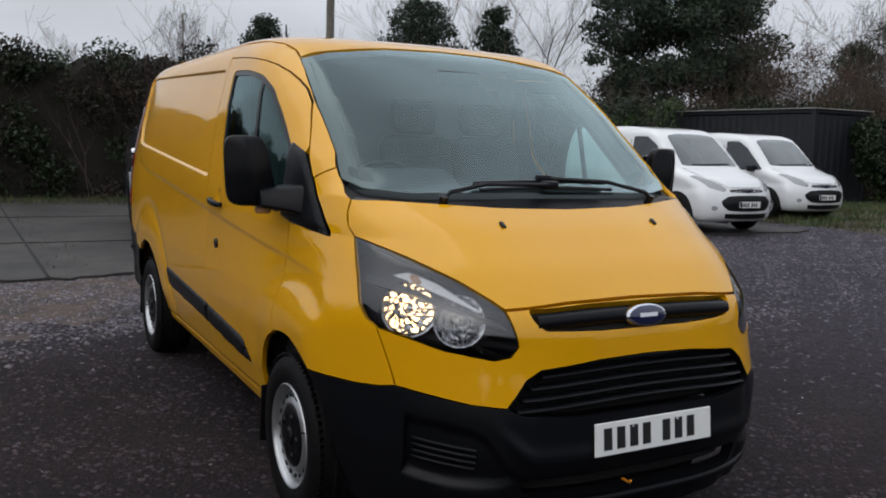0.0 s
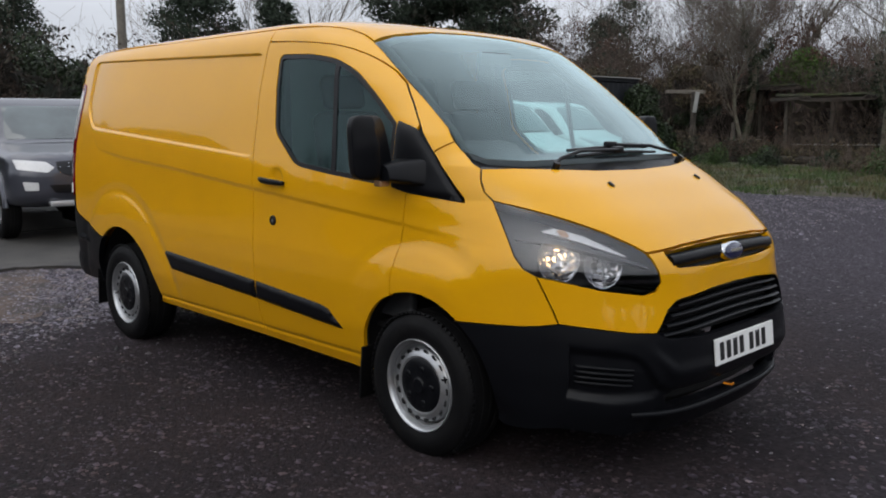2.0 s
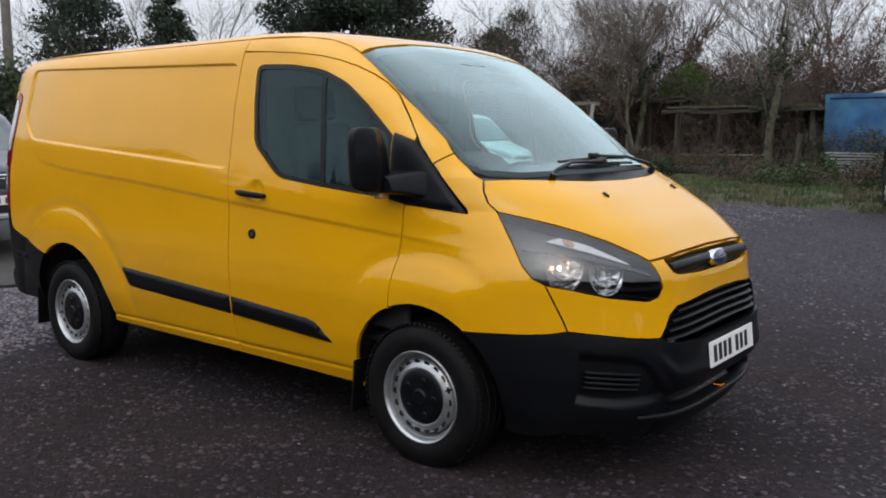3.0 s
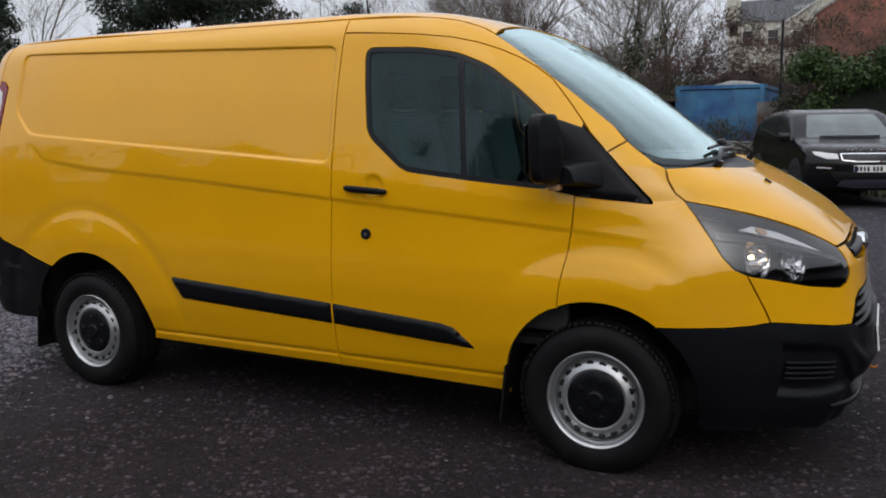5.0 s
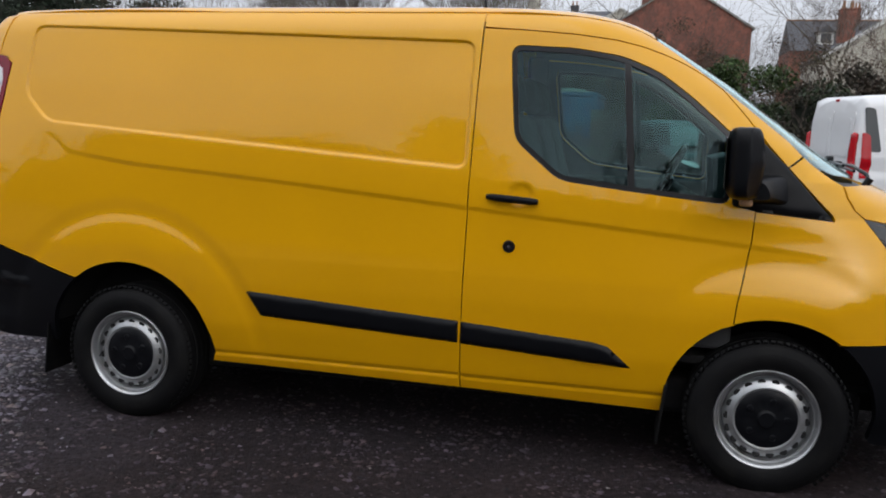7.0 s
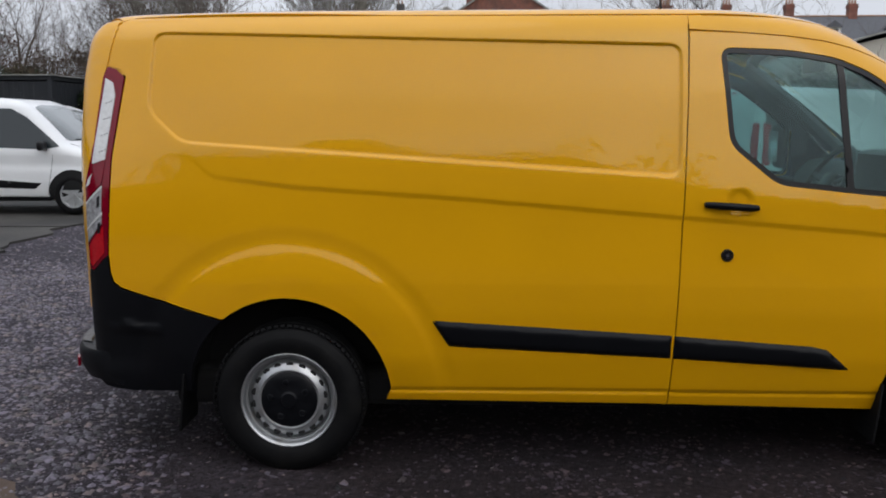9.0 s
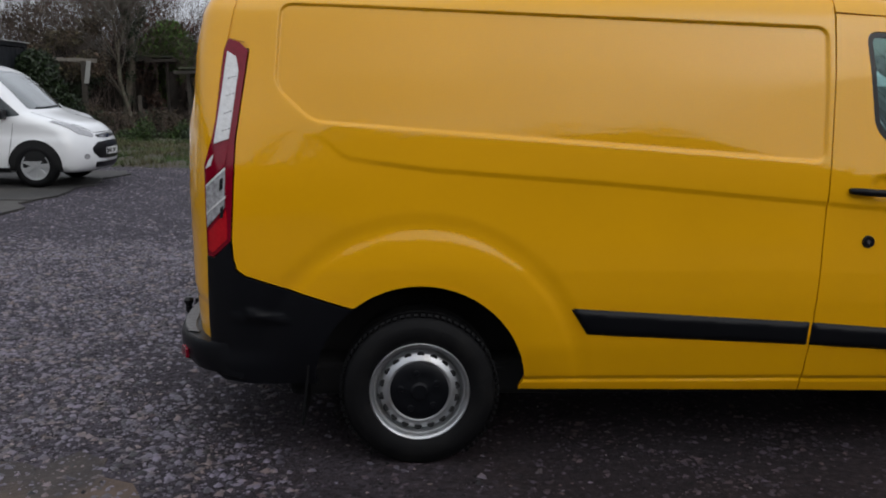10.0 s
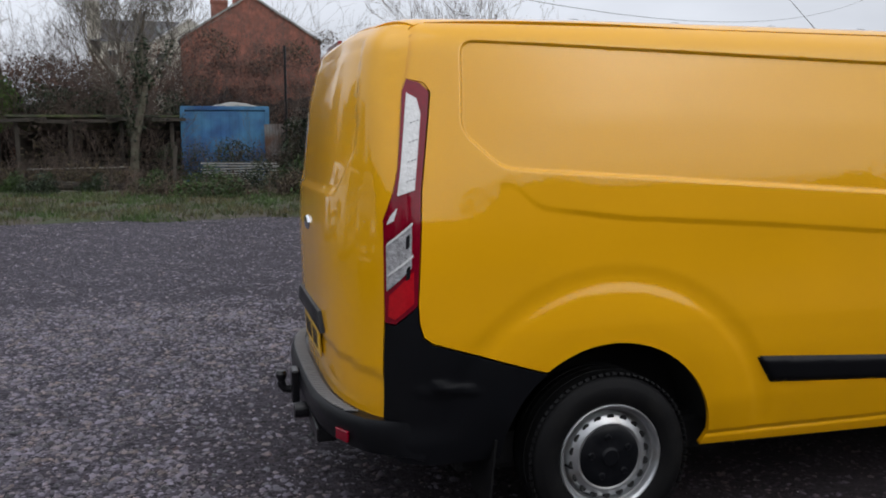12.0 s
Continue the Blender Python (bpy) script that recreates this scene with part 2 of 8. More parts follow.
def prism(outline, y0, y1, bevel=0.0, bm=None, plane="xz"):
    """An outline in a plane, drawn out along the third axis."""
    bm = bm or bmesh.new()
    put = {"xz": lambda a, b, c: (a, c, b), "yz": lambda a, b, c: (c, a, b), "xy": lambda a, b, c: (a, b, c)}[plane]
    lo = [bm.verts.new(put(a, b, y0)) for a, b in outline]
    hi = [bm.verts.new(put(a, b, y1)) for a, b in outline]
    n = len(outline)
    fs = [bm.faces.new(lo), bm.faces.new(hi[::-1])]
    for i in range(n):
        fs.append(bm.faces.new((lo[i], hi[i], hi[(i + 1) % n], lo[(i + 1) % n])))
    if bevel:
        es = [e for e in {e for f in fs[:2] for e in f.edges}]
        bmesh.ops.bevel(bm, geom=es, offset=bevel, segments=2, affect="EDGES", profile=0.5)
    return bm


def smoothstep(a, b, x):
    t = np.clip((x - a) / (b - a), 0, 1)
    return t * t * (3 - 2 * t)


def smax(a, b, k):
    h = np.maximum(k - np.abs(a - b), 0) / k
    return np.maximum(a, b) + h * h * k / 4


def table(rows):
    xs, ys = np.array(rows, float).T
    return lambda v: np.interp(v, xs, ys)


def soft_table(rows, width):
    """A table read with its corners rounded off over a width."""
    f = table(rows)
    steps = np.linspace(-1, 1, 9) * width
    return lambda v: sum(f(np.asarray(v) + s) for s in steps) / 9


def inside(poly, pts):
    p, r = np.asarray(poly, float), np.zeros(len(pts), bool)
    x, y = pts[:, 0], pts[:, 1]
    for (x0, y0), (x1, y1) in zip(p, np.roll(p, -1, 0)):
        if y0 != y1:
            r ^= ((y0 > y) != (y1 > y)) & (x < (x1 - x0) * (y - y0) / (y1 - y0) + x0)
    return r


def edge_distance(poly, pts):
    p, d = np.asarray(poly, float), np.full(len(pts), 1e9)
    for a, b in zip(p, np.roll(p, -1, 0)):
        ab = b - a
        t = np.clip(((pts - a) @ ab) / max(ab @ ab, 1e-12), 0, 1)
        d = np.minimum(d, np.linalg.norm(pts - a - t[:, None] * ab, axis=1))
    return d


def signed(poly, pts):
    """Distance to an outline, negative inside."""
    d = edge_distance(poly, pts)
    return np.where(inside(poly, pts), -d, d)


def rounded(poly, r=0.02, n=4):
    """An outline with its corners rounded."""
    out, p = [], [Vector(q) for q in poly]
    for i, c in enumerate(p):
        a, b = p[i - 1] - c, p[(i + 1) % len(p)] - c
        k = min(r, a.length * 0.45, b.length * 0.45)
        s, e = c + a.normalized() * k, c + b.normalized() * k
        for j in range(n + 1):
            t = j / n
            out.append(tuple(s * (1 - t) ** 2 + c * 2 * t * (1 - t) + e * t * t))
    return out


def resample(poly, h):
    out, p = [], np.asarray(poly, float)
    for a, b in zip(p, np.roll(p, -1, 0)):
        n = max(1, int(math.ceil(np.linalg.norm(b - a) / h)))
        out += [a + (b - a) * i / n for i in range(n)]
    return np.array(out)


def inset(poly, d):
    """Shift an outline inwards by d (outwards if negative)."""
    p = np.asarray(poly, float)
    area = 0.5 * np.sum(p[:, 0] * np.roll(p[:, 1], -1) - np.roll(p[:, 0], -1) * p[:, 1])
    t = np.roll(p, -1, 0) - np.roll(p, 1, 0)
    t /= np.maximum(np.linalg.norm(t, axis=1, keepdims=True), 1e-9)
    n = np.stack([-t[:, 1], t[:, 0]], 1) * np.sign(area)
    return p + n * d


AXES = {"side": (0, 2, 1, -1), "front": (1, 2, 0, 1), "rear": (1, 2, 0, -1), "top": (0, 1, 2, 1)}


class Shell:
    """A closed body given by a field that is negative inside; outlines are laid onto it from one side."""

    def __init__(self, field, reach):
        self.field, self.reach = field, reach

    def project(self, uv, way):
        a, b, c, sign = AXES[way]
        uv = np.asarray(uv, float).reshape(-1, 2)
        lo, hi = self.reach[way]
        inner, outer = np.full(len(uv), lo), np.full(len(uv), hi)
        p = np.zeros((len(uv), 3))
        p[:, a], p[:, b] = uv[:, 0], uv[:, 1]
        for _ in range(26):
            mid = (inner + outer) / 2
            p[:, c] = mid
            out = self.field(p) > 0
            outer, inner = np.where(out, mid, outer), np.where(out, inner, mid)
        p[:, c] = (inner + outer) / 2
        return p

    def normals(self, p, e=0.002):
        g = np.stack([self.field(p + d) - self.field(p - d) for d in np.eye(3) * e], 1)
        return g / np.maximum(np.linalg.norm(g, axis=1, keepdims=True), 1e-9)

    def patch(self, name, way, loops, mat, parent=None, h=0.03, gap=0.0025, lift=0.0, depth=0.02, label="", mirror=False, dome=0.0, dome_r=0.03, sunk=None, shift=None, lines=()):
        """One sheet of the body, with its rim turned inwards; mirror makes its twin on the other side."""
        rims = [inset(resample(q, h), gap if i == 0 else -gap) for i, q in enumerate(loops)]
        lo, hi = rims[0].min(0), rims[0].max(0)
        gx, gy = np.meshgrid(np.arange(lo[0] + h / 2, hi[0], h), np.arange(lo[1] + h / 2, hi[1], h))
        pts = np.stack([gx.ravel(), gy.ravel()], 1)
        keep = inside(rims[0], pts) & (edge_distance(rims[0], pts) > h * 0.45)
        for q in rims[1:]:
            keep &= ~inside(q, pts) & (edge_distance(q, pts) > h * 0.45)
        pts = pts[keep]
        for q in lines:
            q = np.asarray(q, float)
            q = q[inside(rims[0], q) & (edge_distance(rims[0], q) > h * 0.4)]
            for w in rims[1:]:
                q = q[~inside(w, q) & (edge_distance(w, q) > h * 0.4)]
            if len(q):
                near = np.concatenate([((pts[i:i + 2000, None] - q[None]) ** 2).sum(2).min(1) for i in range(0, len(pts), 2000)]) if len(pts) else np.zeros(0)
                pts = np.concatenate([pts[near > (h * 0.24) ** 2], q]) if len(pts) else q
        rim_count = sum(map(len, rims))
        allp = np.concatenate([*rims, pts])
        edges, s = [], 0
        for q in rims:
            edges += [(s + i, s + (i + 1) % len(q)) for i in range(len(q))]
            s += len(q)
        vs, _, fs, *_ = delaunay_2d_cdt([Vector(v) for v in allp], edges, [], 0, 1e-7)
        uv = np.array([tuple(v) for v in vs])
        tri = np.array([f for f in fs if len(f) == 3])
        mid = uv[tri].mean(1)
        ok = inside(rims[0], mid)
        for q in rims[1:]:
            ok &= ~inside(q, mid)
        tri = tri[ok]
        p = self.project(uv, way)
        nrm = self.normals(p)
        up = np.full(len(uv), lift)
        if dome:
            d = np.min([edge_distance(q, uv) for q in rims], axis=0)
            t = np.clip(d / dome_r, 0, 1)
            up = up + dome * np.sqrt(np.maximum(1 - (1 - t) ** 2, 0))
        if sunk is not None:
            up = up + sunk(uv)
        p = p + nrm * up[:, None]
        if shift is not None:
            p = p + np.array(shift)
        flip = np.cross(p[tri[:, 1]] - p[tri[:, 0]], p[tri[:, 2]] - p[tri[:, 0]])
        bad = (flip * nrm[tri].mean(1)).sum(1) < 0
        tri[bad] = tri[bad][:, ::-1]
        verts, faces, norms = list(p), [tuple(t) for t in tri], list(nrm)
        if depth:
            for q in rims:
                base = [int(np.argmin(((uv - v) ** 2).sum(1))) for v in q]
                k0 = len(verts)
                cen = np.roll(p[base], -1, 0) - np.roll(p[base], 1, 0)
                side = np.cross(cen, nrm[base])
                side /= np.maximum(np.linalg.norm(side, axis=1, keepdims=True), 1e-9)
                verts += list(p[base]) + list(p[base] - nrm[base] * depth if shift is None else p[base] - np.array(shift))
                norms += list(side) * 2
                n = len(base)
                for i in range(n):
                    j = (i + 1) % n
                    faces.append((k0 + i, k0 + n + i, k0 + n + j, k0 + j))
        custom = None if (dome or sunk is not None) else np.array(norms)
        verts = np.array(verts)
        made = [link(name, mesh_of(name, verts, faces, mat, custom), parent, label)]
        if mirror:
            mv, mn = verts * (1, -1, 1), None if custom is None else custom * (1, -1, 1)
            made.append(link(name, mesh_of(name, mv, [f[::-1] for f in faces], mat, mn), parent, label))
        return made if mirror else made[0]


def quick_mesh(name, verts, faces, mat, smooth=False):
    """A mesh from arrays; all faces have the same number of corners."""
    me = bpy.data.meshes.new(name)
    verts, faces = np.asarray(verts, np.float32), np.asarray(faces, np.int32)
    me.vertices.add(len(verts))
    me.vertices.foreach_set("co", verts.ravel())
    k = faces.shape[1]
    me.loops.add(faces.size)
    me.loops.foreach_set("vertex_index", faces.ravel())
    me.polygons.add(len(faces))
    me.polygons.foreach_set("loop_start", np.arange(0, faces.size, k, dtype=np.int32))
    me.update(calc_edges=True)
    me.validate()
    if smooth:
        me.polygons.foreach_set("use_smooth", [True] * len(faces))
    me.materials.append(mat)
    return me

# ---- the yellow panel van: x ahead from the front axle, right-hand side at -y ----
RECESS = rounded([(-3.367, 1.418), (-3.512, 1.55), (-3.495, 1.875), (-1.288, 1.812), (-1.295, 1.275)], 0.05)
CREASE = soft_table([(-5, 1.385), (-3.33, 1.372), (-3.24, 1.285), (-2.88, 1.240), (-2.2, 1.194), (-1.28, 1.117), (-0.74, 1.073), (-0.11, 1.016), (0.41, 0.962), (2, 0.90)], 0.035)
FRONT_X = soft_table([(0.0, 0.80), (0.2, 0.935), (0.3, 0.987), (0.47, 1.02), (0.6, 1.012), (0.75, 0.985), (0.86, 0.972), (0.92, 0.945), (0.96, 0.905),
                      (1.06, 0.79), (1.185, 0.59), (1.27, 0.405), (1.31, 0.315), (1.38, 0.222), (1.5, 0.062), (1.65, -0.15), (1.8, -0.385), (1.93, -0.60), (2.1, -0.95)], 0.022)
FRONT_C = table([(0.0, 0.78), (0.6, 0.79), (0.82, 0.76), (0.95, 0.80), (1.13, 0.80), (1.27, 0.37), (1.4, 0.24), (1.84, 0.15), (2.1, 0.12)])
FRONT_P = table([(0.0, 4.1), (0.6, 4.1), (0.82, 3.8), (0.95, 4.1), (1.13, 4.4), (1.27, 3.6), (1.4, 2.5), (2.1, 2.5)])
REAR_X = soft_table([(0.0, 3.86), (0.35, 3.93), (0.6, 3.955), (1.1, 3.965), (1.4, 3.955), (1.7, 3.92), (1.88, 3.875), (2.0, 3.81), (2.1, 3.7)], 0.05)
LOWER_W = soft_table([(0.0, 0.83), (0.26, 0.875), (0.3, 0.892), (0.36, 0.915), (0.5, 0.948), (0.7, 0.97), (0.9, 0.978), (1.2, 0.978), (3, 0.978)], 0.02)
UPPER_W = soft_table([(0.0, 0.99), (1.2, 0.968), (1.4, 0.95), (1.6, 0.915), (1.8, 0.868), (1.9, 0.838), (2.1, 0.77)], 0.05)


def van_side(x, z, detail=True):
    """The half width of the body."""
    c = CREASE(x)
    up = z - c
    w = np.where(up > 0, 0.982 - 0.14 * np.maximum(up, 0), LOWER_W(z) + 0.004 * smoothstep(-0.09, 0, up))
    w = np.minimum(w, UPPER_W(z)) - 0.0075 * smoothstep(-0.003, 0.024, -up) * smoothstep(0.40, 0.04, -up) * smoothstep(0.40, -0.15, x) * smoothstep(-3.45, -3.0, x)
    w = w - 0.055 * smoothstep(0.75, 1.08, z) * np.maximum(x + 0.95, 0) ** 2
    w = w - 0.035 * smoothstep(1.0, 1.7, z) * np.maximum((-2.9 - x) / 0.8, 0) ** 2
    w = w - 0.026 * np.maximum((-3.1 - x) / 0.7, 0) ** 2
    if detail:
        pts = np.stack([x, z], 1)
        w = w - 0.013 * smoothstep(0.0065, -0.0065, signed(RECESS, pts))
        for ax, r0, back in ((0.0, 0.60, True), (-2.933, 0.67, False)):
            d = np.hypot(x - ax, z - 0.33)
            bump = (0.0135 if back else 0.010) * smoothstep(r0 + 0.01, r0 - 0.16, d) - 0.006 * smoothstep(r0 + 0.07, r0 + 0.01, d) * smoothstep(r0 - 0.05, r0, d)
            if back:
                bump = bump * smoothstep(-0.52, -0.2, x)
            w = w + bump * smoothstep(0.25, 0.5, z)
        w = w - 0.007 * np.exp(-((z - 0.345) / 0.008) ** 2) * smoothstep(-2.6, -2.5, x) * smoothstep(-0.3, -0.42, x)
        w = w - 0.013 * smoothstep(0.062, 0.03, np.hypot(x + 1.05, (z - 1.175) * 1.1))
    return w


def van_field(p, detail=True):
    x, y, z = p[:, 0], np.abs(p[:, 1]), p[:, 2]
    side = y - van_side(x, z, detail)
    slope = (FRONT_X(z + 0.01) - FRONT_X(z - 0.01)) / 0.02
    front = (x - (FRONT_X(z) - FRONT_C(z) * y ** FRONT_P(z))) / np.sqrt(1 + slope ** 2)
    rear = -x - (REAR_X(z) - 0.17 * (y / 0.9) ** 4)
    top = z - (1.992 - 0.03 * y ** 2 - 0.011 * np.maximum((-2.6 - x), 0) ** 2 - 0.012 * np.maximum(x + 1.3, 0))
    floor = 0.17 - z
    k = np.interp(z, [0.6, 1.0, 1.3, 1.5, 2.0], [0.06, 0.07, 0.10, 0.17, 0.20])
    g = smax(side, front, k)
    g = smax(g, rear, 0.06)
    g = smax(g, top, 0.13)
    return np.maximum(g, floor)


VAN = Shell(van_field, {"side": (0.0, -1.35), "front": (-1.0, 1.4), "rear": (-3.0, -4.4), "top": (1.0, 2.3)})


def yz(x, z):
    """Where a point of the right flank, given from the side, stands seen from the front."""
    q = VAN.project([(x, z)], "side")[0]
    return (float(q[1]), float(q[2]))


def both(half):
    """A symmetric outline from its right half, top to bottom."""
    return [*half, *[(-y, z) for y, z in half[::-1]]]


def arch(cx, r, a0, a1, n=14, cz=0.325, sx=1.0):
    return [(cx + sx * r * math.cos(radians(a0 + (a1 - a0) * i / n)), cz + r * math.sin(radians(a0 + (a1 - a0) * i / n))) for i in range(n + 1)]


PRESSED = [resample(inset(resample(RECESS, 0.012), d), 0.012) for d in (0.0135, 0.0068, 0.0024, -0.0020, -0.0064, -0.013)]
FOLD = [np.array([(x, float(CREASE(np.array([x]))[0]) + d) for x in np.arange(-3.75, 0.8, 0.014)]) for d in (0.010, 0.003, -0.003, -0.010, -0.018, -0.027)]
van = thing("panel_van", "bright yellow panel van with black bumpers parked on the gravel", "van")

DOOR_REAR = [(-1.2555, 1.905), (-1.262, 1.6), (-1.277, 1.13), (-1.30, 0.285)]
DOOR_TOP = [(-1.254, 1.872), (-1.05, 1.862), (-0.857, 1.846), (-0.70, 1.826), (-0.588, 1.801), (-0.49, 1.768), (-0.407, 1.731), (-0.33, 1.688), (-0.253, 1.632), (-0.17, 1.54), (-0.093, 1.447)]
DOOR_FRONT = [(-0.104, 1.15), (-0.112, 1.03), (-0.13, 0.90), (-0.152, 0.78), (-0.161, 0.685)]
F_ARCH = arch(0.0, 0.395, 114, 190, sx=1.05)  # from the door's front edge down to the sill
R_ARCH = arch(-2.933, 0.437, 4, 128, 20)
LAMP_REAR = [(0.322, 1.131), (0.372, 1.07), (0.425, 1.0), (0.482, 0.92), (0.527, 0.872), (0.57, 0.85)]
WINDOW = rounded([(-1.128, 1.800), (-0.86, 1.788), (-0.66, 1.757), (-0.51, 1.695), (-0.37, 1.592), (-0.225, 1.465), (-0.205, 1.45), (-0.205, 1.172), (-0.585, 1.208), (-0.895, 1.243), (-1.09, 1.405)], 0.05)
TRIANGLE = rounded([(-0.198, 1.462), (-0.093, 1.425), (0.0, 1.335), (0.196, 1.122), (-0.10, 1.148), (-0.198, 1.168)], 0.012)

# flank panels
side_bay = [*DOOR_REAR, (-2.52, 0.297), *R_ARCH, (-3.215, 0.668), (-3.45, 0.74), (-3.64, 0.80), (-3.672, 0.825), (-3.685, 0.87), (-3.690, 0.945),
            (-3.668, 1.345), (-3.628, 1.62), (-3.618, 1.69), (-3.64, 1.722), (-3.70, 1.735), (-3.688, 1.80), (-3.655, 1.93), (-3.62, 1.945), (-2.5, 1.945), (-1.256, 1.94)]
for o in VAN.patch("side_panel", "side", [side_bay], YELLOW, van, h=0.015, mirror=True, lines=[*FOLD, *PRESSED], label="yellow cargo side panel with a pressed recess"):
    pass
door_loop = [*DOOR_TOP, (-0.098, 1.30), *DOOR_FRONT, *[q for q in F_ARCH if q[0] < -0.17], (-0.425, 0.268), *DOOR_REAR[::-1][:-1]]
doors = VAN.patch("front_door", "side", [door_loop, [*WINDOW]], YELLOW, van, h=0.014, mirror=True, lines=FOLD, label="yellow cab door with a large side window")
pillar = [(-1.254, 1.94), (-1.254, 1.876), *[(x, z + 0.0005) for x, z in DOOR_TOP[1:]], (-0.06, 1.405), (0.012, 1.327), (0.075, 1.372), (0.02, 1.43), (-0.15, 1.563),
          (-0.31, 1.683), (-0.45, 1.783), (-0.535, 1.838), (-0.60, 1.872), (-0.70, 1.905), (-0.85, 1.928)]
VAN.patch("roof_pillar", "side", [pillar], YELLOW, van, h=0.014, mirror=True)
wing = [(-0.104, 1.148), (0.0, 1.14), (0.205, 1.12), (0.195, 1.14), (0.11, 1.225), (0.015, 1.325), (0.078, 1.37), (0.12, 1.335), (0.19, 1.285), (0.235, 1.262), (0.25, 1.215), (0.278, 1.168), *LAMP_REAR,
        (0.60, 0.79), (0.64, 0.71), (0.66, 0.664), (0.60, 0.652), (0.524, 0.645), (0.24, 0.637), *arch(0.0, 0.395, 53, 113, 14, sx=1.05), *DOOR_FRONT[::-1][:-1]]
VAN.patch("front_wing", "side", [wing], YELLOW, van, h=0.014, mirror=True, lines=FOLD)

VAN.patch("roof_seam", "side", [[(-1.32, 1.90), (-1.32, 1.962), (-1.19, 1.962), (-1.19, 1.90)]], YELLOW, van, h=0.02, lift=-0.005, depth=0, mirror=True)

# dark linings behind the door frames and pillars
VAN.patch("door_frame_lining", "side", [door_loop, [*WINDOW]], DASH, van, h=0.03, lift=-0.03, depth=0.0, gap=0.004, mirror=True)
VAN.patch("roof_pillar_lining", "side", [pillar], DASH, van, h=0.03, lift=-0.028, depth=0.0, gap=0.001, mirror=True)

# roof, bonnet, windscreen and nose
q = VAN.project([(-3.655, 1.93), (-3.6, 1.945), (-2.5, 1.945), (-1.256, 1.943), (-0.85, 1.928), (-0.70, 1.905), (-0.60, 1.872), (-0.535, 1.838)], "side")
edge = [(float(a[0]), float(a[1])) for a in q]
screen_top = VAN.project([(-0.60, 1.875), (-0.3, 1.912), (0.0, 1.922)], "front")
front_edge = [(float(a[0]), float(a[1])) for a in screen_top]
back_edge = [(float(a[0]) - 0.002, float(a[1])) for a in VAN.project([(-0.62, 1.936), (-0.4, 1.943), (0.0, 1.948)], "rear")]
half = [back_edge[2], back_edge[1], back_edge[0], *edge, front_edge[0], front_edge[1], front_edge[2]]
roof_loop = half + [(x, -y) for x, y in half[::-1][1:-1]]
VAN.patch("roof", "top", [roof_loop], YELLOW, van, h=0.03)
screen_half = [(0.0, 1.92), (-0.3, 1.91), (-0.60, 1.873), yz(-0.535, 1.836), yz(-0.31, 1.681), yz(-0.15, 1.561), yz(0.02, 1.428), yz(0.078, 1.372), yz(0.12, 1.333), (-0.745, 1.300), (-0.6, 1.288), (-0.3, 1.292), (0.0, 1.295)]
screen_loop = screen_half + [(-y, z) for y, z in screen_half[::-1][1:-1]]
VAN.patch("windscreen", "front", [screen_loop], WINDSCREEN, van, h=0.04, lift=-0.004, depth=0, label="wide clear windscreen")
band = [tuple(v) for v in inset(resample(screen_loop, 0.03), 0.03)]
low = [tuple(v) for v in inset(resample(screen_loop, 0.03), 0.002)]
VAN.patch("windscreen_border", "front", [low, band], TRIM, van, h=0.03, lift=-0.007, depth=0, gap=0)
bonnet_half = [(0.0, 1.236), (-0.3, 1.242), (-0.5, 1.253), (-0.7, 1.262), yz(0.235, 1.260), yz(0.25, 1.213), yz(0.278, 1.166), yz(0.322, 1.131), (-0.73, 1.083), (-0.62, 1.018), (-0.55, 0.965), (-0.522, 0.94), (-0.48, 0.943), (-0.3, 0.957), (0.0, 0.962)]
bonnet_loop = bonnet_half + [(-y, z) for y, z in bonnet_half[::-1][1:-1]]
bonnet = VAN.patch("bonnet", "front", [bonnet_loop], YELLOW, van, h=0.016, depth=0.03)
cowl_half = [(0.0, 1.292), (-0.3, 1.289), (-0.6, 1.285), (-0.745, 1.297), yz(0.122, 1.331), yz(0.19, 1.283), yz(0.235, 1.264), (-0.7, 1.264), (-0.5, 1.255), (-0.3, 1.244), (0.0, 1.238)]
VAN.patch("cowl", "front", [cowl_half + [(-y, z) for y, z in cowl_half[::-1][1:-1]]], PLASTIC, van, h=0.03, lift=-0.025, depth=0.03)
LAMP = [*[yz(x, z) for x, z in LAMP_REAR], (-0.70, 0.803), (-0.57, 0.782), (-0.525, 0.795), (-0.500, 0.826), (-0.510, 0.88), (-0.528, 0.937), (-0.555, 0.963), (-0.625, 1.016), (-0.735, 1.081)]
nose_half = [(0.0, 0.957), (-0.3, 0.952), (-0.48, 0.939), (-0.522, 0.936), (-0.508, 0.88), (-0.497, 0.826), (-0.522, 0.792), (-0.57, 0.779), (-0.70, 0.800), yz(0.57, 0.848), yz(0.60, 0.79), yz(0.64, 0.71), yz(0.66, 0.664),
             (-0.74, 0.652), (-0.64, 0.635), (-0.545, 0.628), (-0.515, 0.665), (-0.48, 0.715), (-0.43, 0.748), (-0.2, 0.77), (0.0, 0.775)]
UPPER_GRILLE = rounded(both([(-0.20, 0.948), (-0.448, 0.937), (-0.438, 0.905), (-0.405, 0.876), (-0.2, 0.868)]), 0.012)
VAN.patch("nose_panel", "front", [nose_half + [(-y, z) for y, z in nose_half[::-1][1:-1]], UPPER_GRILLE], YELLOW, van, h=0.014, depth=0.03)
# near-black backing sheet painted as the shade inside the slot
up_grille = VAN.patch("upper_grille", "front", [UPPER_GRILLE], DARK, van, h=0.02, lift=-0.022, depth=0)
